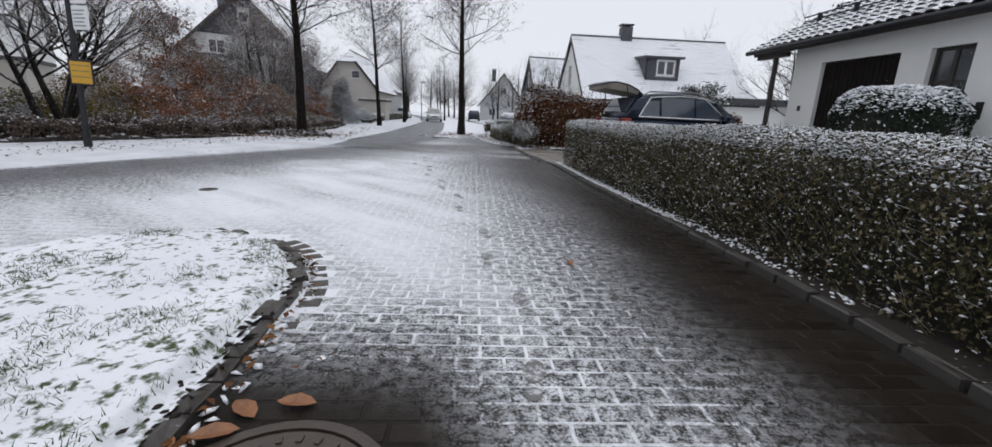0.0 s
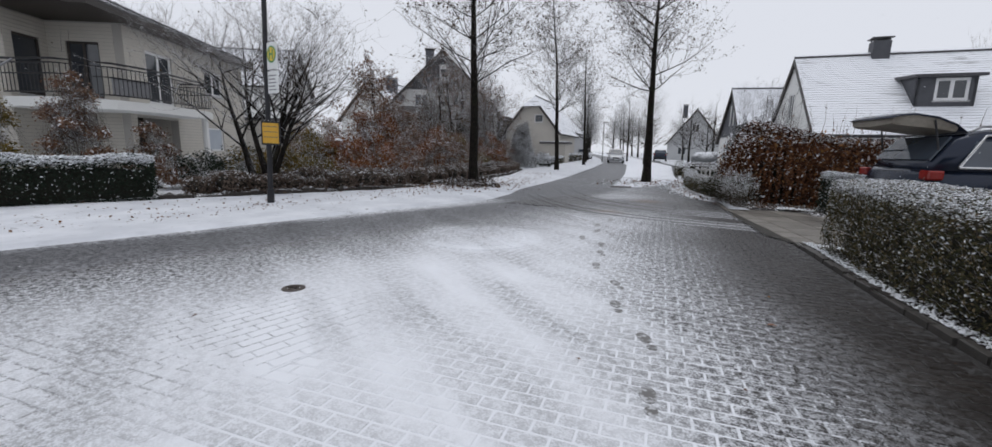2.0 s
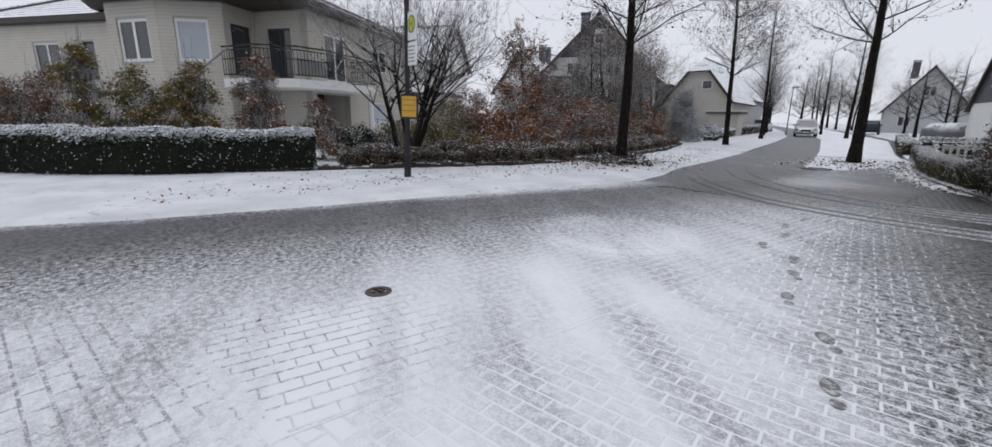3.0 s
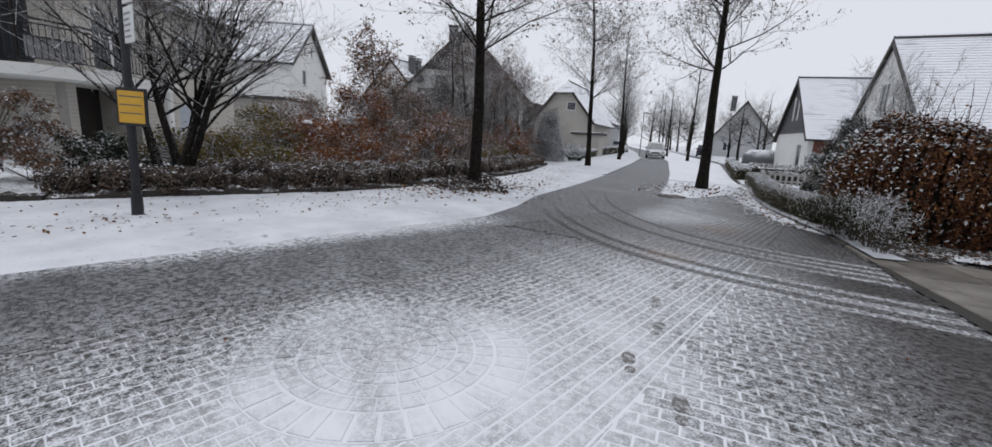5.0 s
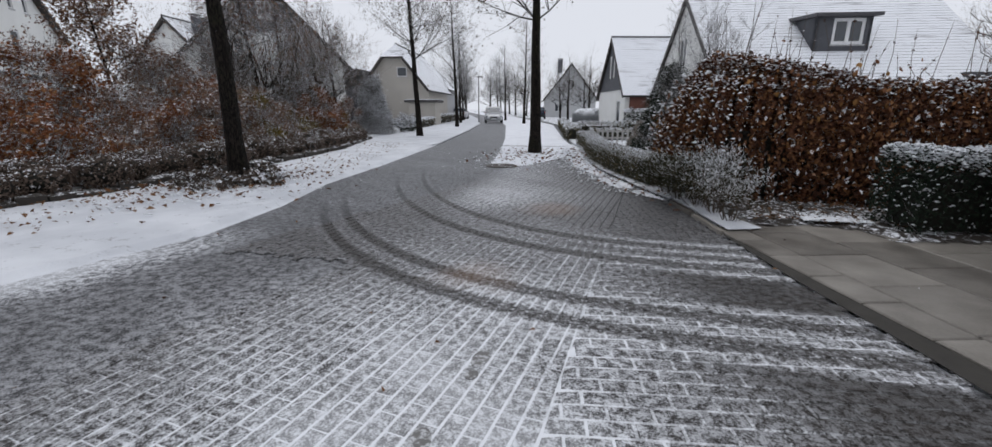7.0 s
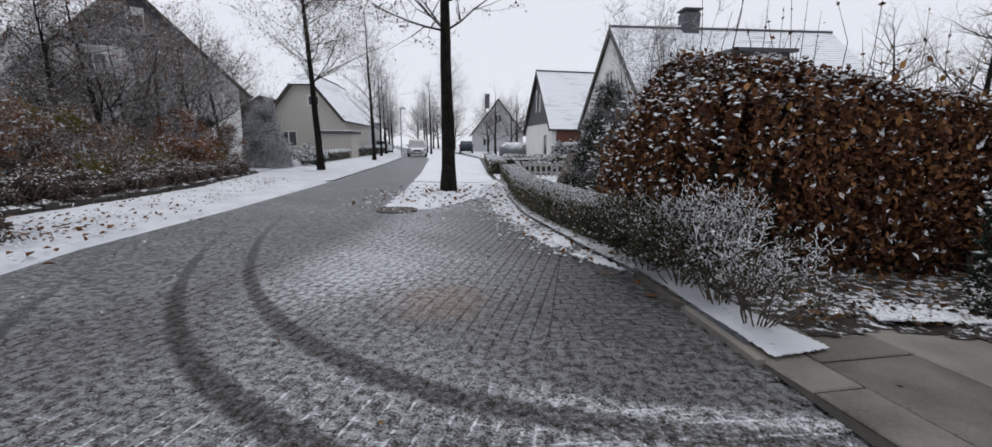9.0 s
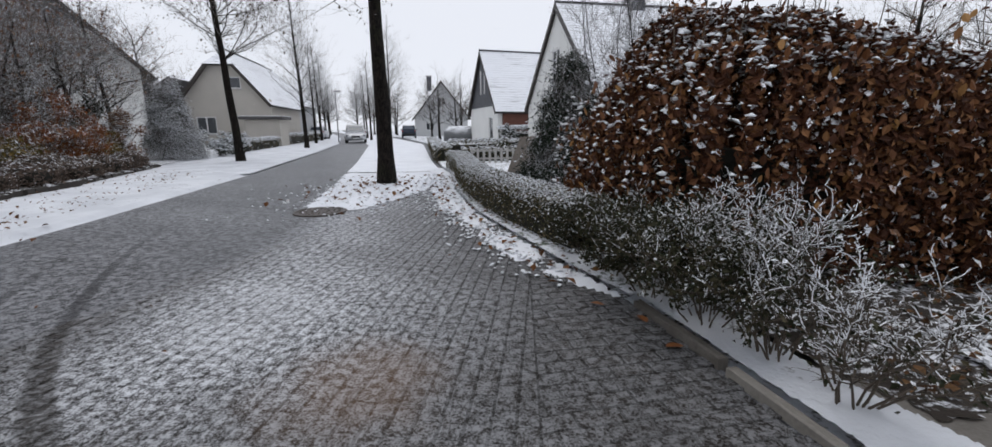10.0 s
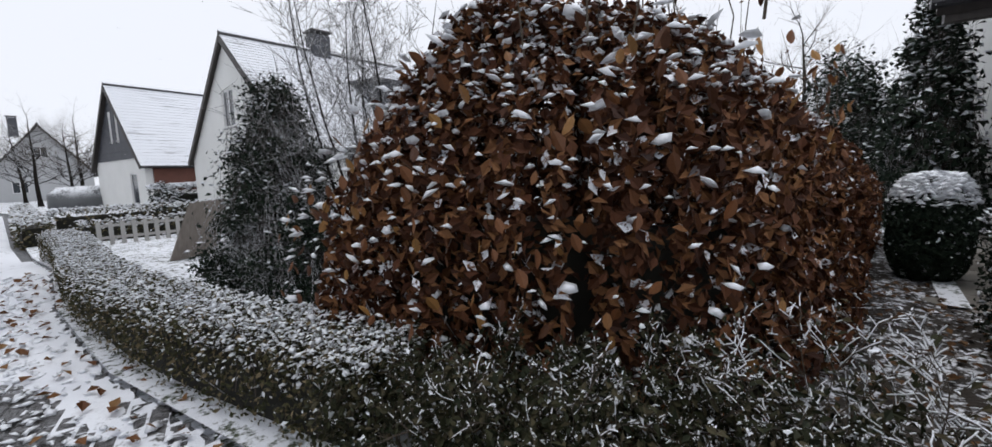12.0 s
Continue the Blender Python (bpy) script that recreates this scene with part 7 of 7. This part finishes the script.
veins = n.noise(160.0, 2.0)
n.bump(veins, 0.3, 0.002)
leaf_me.materials.append(n.done(n.mix(n.math("MULTIPLY", veins, 0.55), col, (0.03, 0.012, 0.006)), 0.5, spec=0.3))
for k in range(300):
    if k < 190:
        y = random.uniform(15.3, 17.5)
        base, turn = Vector((float(np.interp(y, [15.3, 16.2, 17.4], [0.86, 0.36, 0.06])) + random.uniform(-0.06, 0.08), y, random.uniform(0.35, float(np.interp(y, [15.3, 16.3, 16.9, 17.4], [1.75, 1.8, 1.45, 1.15]))))), 90
    else:
        x = random.uniform(0.95, 3.2)
        base, turn = Vector((x, 15.42 + 0.05 * max(0, x - 1.5) + random.uniform(-0.08, 0.06), random.uniform(0.5, 1.9))), 180
    ob = new("leaf", leaf_me)
    ob.parent = beech
    ob.matrix_basis = Matrix.Translation(base - Vector(origin)) @ pose(0, 0, 0, random.uniform(40, 120), random.uniform(-35, 35), turn + random.uniform(-50, 50)) @ Matrix.Scale(random.uniform(0.65, 1.05), 4)
yy = rng.uniform(15.2, 17.4, 260)
sp = np.stack([np.interp(yy, [15.2, 16.2, 17.4], [0.9, 0.36, 0.06]) + rng.normal(0.02, 0.06, 260), yy, np.interp(yy, [15.3, 16.3, 16.9, 17.4], [1.8, 1.85, 1.5, 1.2]) * (1 - 0.8 * rng.random(260) ** 1.5)], -1)
clumps("snow_cover", sp - origin, 0.034, SNOWCLUMP, beech, "lumps of snow caught on the leaves")

# ---- boards, garden bits ----
boards = thing("leaning_boards", pose(0.3, 23.6, 0.04, 0, 0, 20), "weathered boards leaning together in a garden", "boards")
for k in range(6):
    ob = part("board", boxed(-0.07, 0.07, -0.015, 0.015, 0, 0.98, 0.004), OLDWOOD, boards)
    ob.matrix_local = pose(-0.3 + k * 0.13, 0.02 * k, 0, 14, 16 - 2 * k, 5 * k)
part("panel", boxed(0.55, 1.25, -0.03, 0.03, 0, 0.85, 0.01), SIGNWHITE, boards, "white board standing upright")
fence = thing("picket_fence", pose(-0.95, 27.3, 0.04, 0, 0, 8), "low pale picket fence between front gardens", "fence")
for k in range(26):
    part("picket", boxed(k * 0.2, k * 0.2 + 0.08, -0.012, 0.012, 0, 0.5, 0.004), PALEWOOD, fence)
for z in (0.12, 0.38):
    part("rail", boxed(0, 5.1, 0.013, 0.045, z, z + 0.06), PALEWOOD, fence)
tank = thing("covered_boat", pose(-3.4, 52, 0.05, 0, 0, 10), "rounded grey covered shape in a distant garden, snow on top", "cover")
part("cover", hull := loft(bmesh.new(), [[(x, w * math.cos(a), 0.1 + h * math.sin(a)) for a in [math.pi * q / 8 for q in range(9)]] for x, w, h in ((0, 0.5, 0.9), (0.4, 0.9, 1.25), (2.4, 0.95, 1.3), (3.0, 0.5, 1.0))]), capped("grey_cover", (0.08, 0.085, 0.09), (0.13, 0.135, 0.14), 0.5, 2.0, 20.0, 0.6), tank, smooth=True)
urn = thing("garden_urn", pose(-12.1, 13.9, 0.05), "dark red garden column with a snow cap", "garden ornament")
part("column", lathe(bmesh.new(), [(0.16, 0), (0.16, 0.1), (0.11, 0.16), (0.11, 1.0), (0.16, 1.08), (0.16, 1.3), (0.1, 1.4)], 14), REDWOOD, urn)
part("snow_cap", lathe(bmesh.new(), [(0.15, 1.4), (0.14, 1.45), (0.05, 1.5)], 12), SNOWCLUMP, urn)
lamp = thing("street_lamp", pose(-13.4, 55, 0), "slim grey street lamp beside the road", "street lamp")
part("pole", tube(bmesh.new(), [(0, 0, 0), (0, 0, 4.6)], [0.06, 0.04], 8), METALGR, lamp)
part("lamp_head", boxed(-0.12, 0.5, -0.1, 0.1, 4.55, 4.68, 0.03), METALGR, lamp)

# ---- litter, tufts, footprints ----


def litter(name, xy, size, label, material=LITTER, z=0.02):
    at = np.concatenate([xy, np.full((len(xy), 1), z)], 1) + np.stack([np.zeros(len(xy)), np.zeros(len(xy)), rng.uniform(0, 0.03, len(xy))], -1)
    ob = leaves(name, at, np.tile([0, 0, 1.0], (len(xy), 1)), size, material, spread=0.35, ratio=0.7)
    return tagged(ob, label, "leaves", kind="stuff")


d = along([(0.1, 15.6), (-0.32, 16.5), (-1.0, 18.7), (-1.4, 21.1), (-1.65, 24.2)], 0.055)
pts = np.array([(x + rng.normal(-0.05, 0.16), y) for x, y, _, _ in d])
litter("fallen_leaves", pts, 0.075, "brown fallen leaves along the foot of the low hedge")
pts = np.stack([rng.uniform(0.9, 5.0, 700), rng.uniform(14.1, 15.9, 700)], -1)
litter("fallen_leaves", pts[inside(pts[:, 0], pts[:, 1], hedge_soil)], 0.06, "dead leaves on the soil under the beech hedge", DEADLEAF, z=0.06)
t = rng.random(900)
pts = np.stack([np.interp(t, [0, 0.6, 1], [-7.6, -5.9, -8.0]) - rng.gamma(1.6, 0.8, 900), np.interp(t, [0, 0.6, 1], [4.0, 16.5, 25.0]) + rng.normal(0, 0.3, 900)], -1)
litter("fallen_leaves", pts[inside(pts[:, 0], pts[:, 1], left_verge)], 0.05, "scraps of dead leaf scattered on the snowy verge", z=0.035)
pts = np.stack([rng.normal(-2.8, 0.7, 200), rng.normal(21.6, 1.2, 200)], -1)
litter("fallen_leaves", pts, 0.085, "brown fallen leaves in the snow round a street tree")
pts = np.stack([rng.normal(-7.3, 0.9, 520), rng.normal(15.2, 1.3, 520)], -1)
litter("fallen_leaves", pts, 0.085, "brown fallen leaves in the snow of the verge", z=0.04)
pts = np.stack([rng.uniform(-4.5, 2.4, 60), rng.uniform(0.5, 17, 60)], -1)
litter("fallen_leaves", pts, 0.035, "a few small dead leaves on the paving", z=0.004)
snowbits = np.concatenate([np.array([(x + rng.normal(-0.12, 0.2), y + rng.normal(0, 0.1), 0.014) for x, y, _, _ in along([(-0.05, 15.8), (-0.5, 16.8), (-1.15, 18.8), (-1.55, 21.2), (-1.75, 24.2)], 0.012)]), np.stack([rng.normal(-2.7, 0.8, 500), rng.normal(21.2, 1.3, 500), np.full(500, 0.015)], -1), np.stack([rng.normal(-7.2, 0.7, 700), rng.normal(15.3, 1.0, 700), np.full(700, 0.05)], -1)])
tagged(clumps("snow_bits", snowbits, 0.03, SNOWCLUMP), "scattered lumps of snow on the walkway and verge", "snow", kind="stuff")

big_leaf = leaf_me.copy()
big_leaf.materials.clear()
big_leaf.materials.append(surface("wet_maple_leaf", (0.13, 0.045, 0.014), (0.30, 0.12, 0.04), 20.0, 80.0, 0.45, 0.4))
for x, y, s, a in ((0.29, 1.31, 1.6, 100), (0.14, 1.25, 1.5, 60), (0.12, 1.13, 1.7, 120), (0.02, 1.05, 1.3, 20), (0.95, 15.1, 1.4, 40), (0.16, 15.05, 1.2, 10), (0.2, 14.7, 1.3, 100), (-0.05, 15.3, 1.1, 70), (1.35, 3.05, 1.1, 15), (1.5, 4.6, 1.0, 60), (0.9, 6.2, 0.9, 110)):
    ob = new("fallen_leaf", big_leaf)
    ob.matrix_world = pose(x, y, 0.018, 4, 3, a) @ Matrix.Scale(s, 4)
    tagged(ob, "single orange-brown fallen leaf on wet paving", "leaf", "fallen leaves")


def tufts(name, centres, per, spread, height, label):
    at, face, tips = [], [], []
    cs = np.repeat(centres, per, 0)
    base = cs + np.concatenate([rng.normal(0, spread, (len(cs), 2)), np.zeros((len(cs), 1))], 1)
    h = height * rng.uniform(0.4, 1.2, (len(cs), 1))
    lean = rng.normal(0, 0.6, (len(cs), 2))
    tip = base + np.concatenate([lean * h, h], 1)
    side = np.concatenate([rng.normal(0, 1, (len(cs), 2)), np.zeros((len(cs), 1))], 1)
    side = unit(side) * 0.0024
    verts = np.stack([base - side, base + side, tip], 1).reshape(-1, 3)
    return tagged(raw(name, verts, np.arange(len(cs) * 3).reshape(-1, 3), GRASS), label, "grass", kind="stuff")


gx, gy = rng.uniform(-5.0, -0.15, 900), rng.uniform(-0.5, 3.1, 900)
ok = inside(gx, gy, [(x * 0.97 - 0.05, y * 0.96) for x, y in ISLAND]) & (np.array([noise.noise((a * 2.1, b * 2.1, 0)) for a, b in zip(gx, gy)]) > 0.08)
tufts("grass", np.stack([gx[ok], gy[ok], np.full(ok.sum(), 0.085)], -1), 45, 0.05, 0.028, "grass tufts poking through the snow of the lawn island")
edge = np.array([(x - 0.09 + rng.normal(0, 0.03), y + rng.normal(0, 0.03), 0.07) for x, y, _, _ in along([p for p in ISLAND if p[1] > -0.5 and p[0] > -0.6], 0.06)])
tufts("grass", edge, 10, 0.03, 0.035, "grass hanging over the island kerb")

kerb_line = along([p for p in ISLAND if -0.4 < p[1] and p[0] > -0.7], 0.014)
bits = np.array([(x + 0.07 + abs(rng.normal(0, 0.035)), y + rng.normal(0, 0.03), 0.006) for x, y, _, _ in kerb_line])
tagged(clumps("snow_bits", bits[rng.random(len(bits)) < 0.5], 0.022, SNOWCLUMP), "lumps of snow fallen beside the island kerb", "snow", kind="stuff")
litter("fallen_leaves", bits[rng.random(len(bits)) < 0.35][:, :2], 0.04, "scraps of dead leaf along the island kerb", z=0.008)
kerb_line = kerb_line[::2]
dirt = np.array([(x + rng.normal(0, 0.04), y + rng.normal(0, 0.03), rng.uniform(0.03, 0.06)) for x, y, _, _ in kerb_line])
tagged(clumps("soil_bits", dirt, 0.02, SOIL), "crumbs of soil and moss on the island kerb", "soil", kind="stuff")

n = Nodes("trodden_print")
g = n.noise(60.0, 3.0)
tread = n.step(n.noise(22.0, 2.0), 0.42, 0.6)
n.bump(g, 0.4, 0.004)
PRINT = n.done(n.mix(n.math("MULTIPLY", tread, n.step(g, 0.35, 0.55)), (0.13, 0.126, 0.122), (0.48, 0.49, 0.51)), 0.45)


def sole(bm, cx, cy, a, b):
    v = [bm.verts.new((cx + a * math.cos(t), cy + b * math.sin(t), 0.0)) for t in [2 * math.pi * k / 18 for k in range(18)]]
    w = [bm.verts.new((q.co.x, q.co.y, -0.004)) for q in v]
    bm.faces.new(v)
    for k in range(18):
        bm.faces.new((w[k], w[(k + 1) % 18], v[(k + 1) % 18], v[k]))


bm = bmesh.new()
sole(bm, 0, 0.05, 0.046, 0.085)
sole(bm, 0.004, -0.105, 0.034, 0.042)
print_me = bpy.data.meshes.new("footprint")
bmesh.ops.recalc_face_normals(bm, faces=bm.faces)
bm.to_mesh(print_me)
bm.free()
print_me.materials.append(PRINT)
steps = [(1.11, 1.6, 4), (1.04, 2.32, 8), (0.76, 3.05, 14), (0.66, 3.75, 12), (0.26, 4.7, 20), (0.12, 5.45, 22), (-0.22, 6.03, 26), (-0.36, 6.65, 24), (-0.73, 7.24, 22), (-0.85, 7.9, 18), (-0.98, 8.4, 16), (-1.36, 8.75, 12), (-1.33, 9.42, 6), (-1.48, 10.0, 4), (-1.41, 10.65, 2)]
for k, (x, y, a) in enumerate(steps):
    ob = new("footprint", print_me)
    ob.matrix_world = pose(x, y, 0.003, 0, 0, a + (6 if k % 2 else -6))
    tagged(ob, "shoe print pressed into the thin snow", "footprint", "footprints across the paving")

kerb_snow = np.array([(x + 0.06 + abs(rng.normal(0, 0.09)), y + rng.normal(0, 0.03), 0.045) for x, y, _, _ in along(KERB_RIGHT[3:], 0.004)])
tagged(clumps("snow_bits", kerb_snow[rng.random(len(kerb_snow)) < np.interp(kerb_snow[:, 1], [2.3, 4.0, 6.0], [0.08, 0.35, 0.9])], 0.02, SNOWCLUMP), "thin snow on the soil behind the kerb", "snow", kind="stuff")

# flakes in the air
n_f = 2200
fl = np.stack([rng.uniform(-10, 8, n_f), rng.uniform(2, 27, n_f), rng.uniform(0.2, 4.2, n_f)], -1)
path_x = np.interp(fl[:, 1], [0, 3, 6, 10, 15], [1.0, 0.3, -0.7, -0.8, -0.7])
fl = fl[(np.abs(fl[:, 0] - path_x) > 1.6) | (fl[:, 1] > 18)]
tagged(clumps("snowflakes", fl, 0.0065, SNOWCLUMP), "snowflakes drifting through the air over the street", "snow", kind="stuff")

# ---- paving blocks ----
paving = thing("block_paving", pose(0, 0, 0), "grey concrete block paving with snow in its joints", "paving", kind="structure")
L2, W2, G = 0.0955, 0.0455, 0.0045
corner = np.array([(-L2, -W2), (L2, -W2), (L2, W2), (-L2, W2)])
low = np.concatenate([corner, np.full((4, 1), -0.02)], 1)
mid = np.concatenate([corner, np.full((4, 1), -0.0045)], 1)
top = np.concatenate([corner * np.array([1 - G / L2, 1 - G / W2]), np.zeros((4, 1))], 1)
block_v = np.concatenate([low, mid, top])
block_f = np.array([[8, 9, 10, 11]] + [[i, (i + 1) % 4, (i + 1) % 4 + 4, i + 4] for i in range(4)] + [[i + 4, (i + 1) % 4 + 4, (i + 1) % 4 + 8, i + 8] for i in range(4)])
single = [b for b in blocks if 0.25 < b[0] < 2.1 and 1.5 < b[1] < 4.2][:300]
taken = {(b[0], b[1]) for b in single}
rest = [b for b in blocks if (b[0], b[1]) not in taken]
arr = np.array(rest)
c, s = np.cos(arr[:, 2]), np.sin(arr[:, 2])
turn = np.stack([np.stack([c, -s, 0 * c], -1), np.stack([s, c, 0 * c], -1), np.stack([0 * c, 0 * c, 0 * c + 1], -1)], 1)
place = np.concatenate([arr[:, :2], rng.normal(0, 0.0004, (len(arr), 1)) + arr[:, 3:]], 1)
lengthwise = arr[:, 2] > 1.0
shape = np.repeat(block_v[None], len(arr), 0)
shape[lengthwise, :, 0] *= 1.035
verts = np.einsum("nij,nvj->nvi", turn, shape) + place[:, None]
# cut the blocks along the border between the two patterns
cut = line_x(verts[..., 1])
north = place[:, None, 1] > 3.9 + 0.1 * (place[:, None, 0] + 1) + 0.12
verts[..., 0] = np.where(lengthwise[:, None], np.minimum(verts[..., 0], cut - 0.006), np.where(north, np.maximum(verts[..., 0], cut + 0.006), verts[..., 0]))
keep = np.ptp(verts[..., 0], axis=1) > 0.03
verts, place, arr = verts[keep], place[keep], arr[keep]
tilt = rng.normal(0, 0.004, (len(arr), 1, 2))
verts[..., 2] += ((verts[..., :2] - place[:, None, :2]) * tilt).sum(-1)
faces = (np.arange(len(arr))[:, None, None] * 12 + block_f[None]).reshape(-1, 4)
tagged(raw("paving_blocks", verts.reshape(-1, 3), faces, PAVER, paving), kind="stuff")
block_me = bpy.data.meshes.new("paving_block")
block_me.from_pydata(block_v.tolist(), [], block_f.tolist())
block_me.materials.append(PAVER)
for x, y, a, z in single:
    ob = new("paving_block", block_me)
    ob.parent = paving
    ob.matrix_basis = pose(x, y, z + random.gauss(0, 0.0004), random.gauss(0, 0.2), random.gauss(0, 0.15), math.degrees(a))

# stuff tags for growth that nobody could count
for ob in list(scene.objects):
    if ob.name.split(".")[0] in ("foliage", "snow_cover", "twig_growth", "stem_growth", "crown", "leaf_growth", "shoot_growth", "shoot_foliage", "shade_core"):
        ob["kind"] = "stuff"
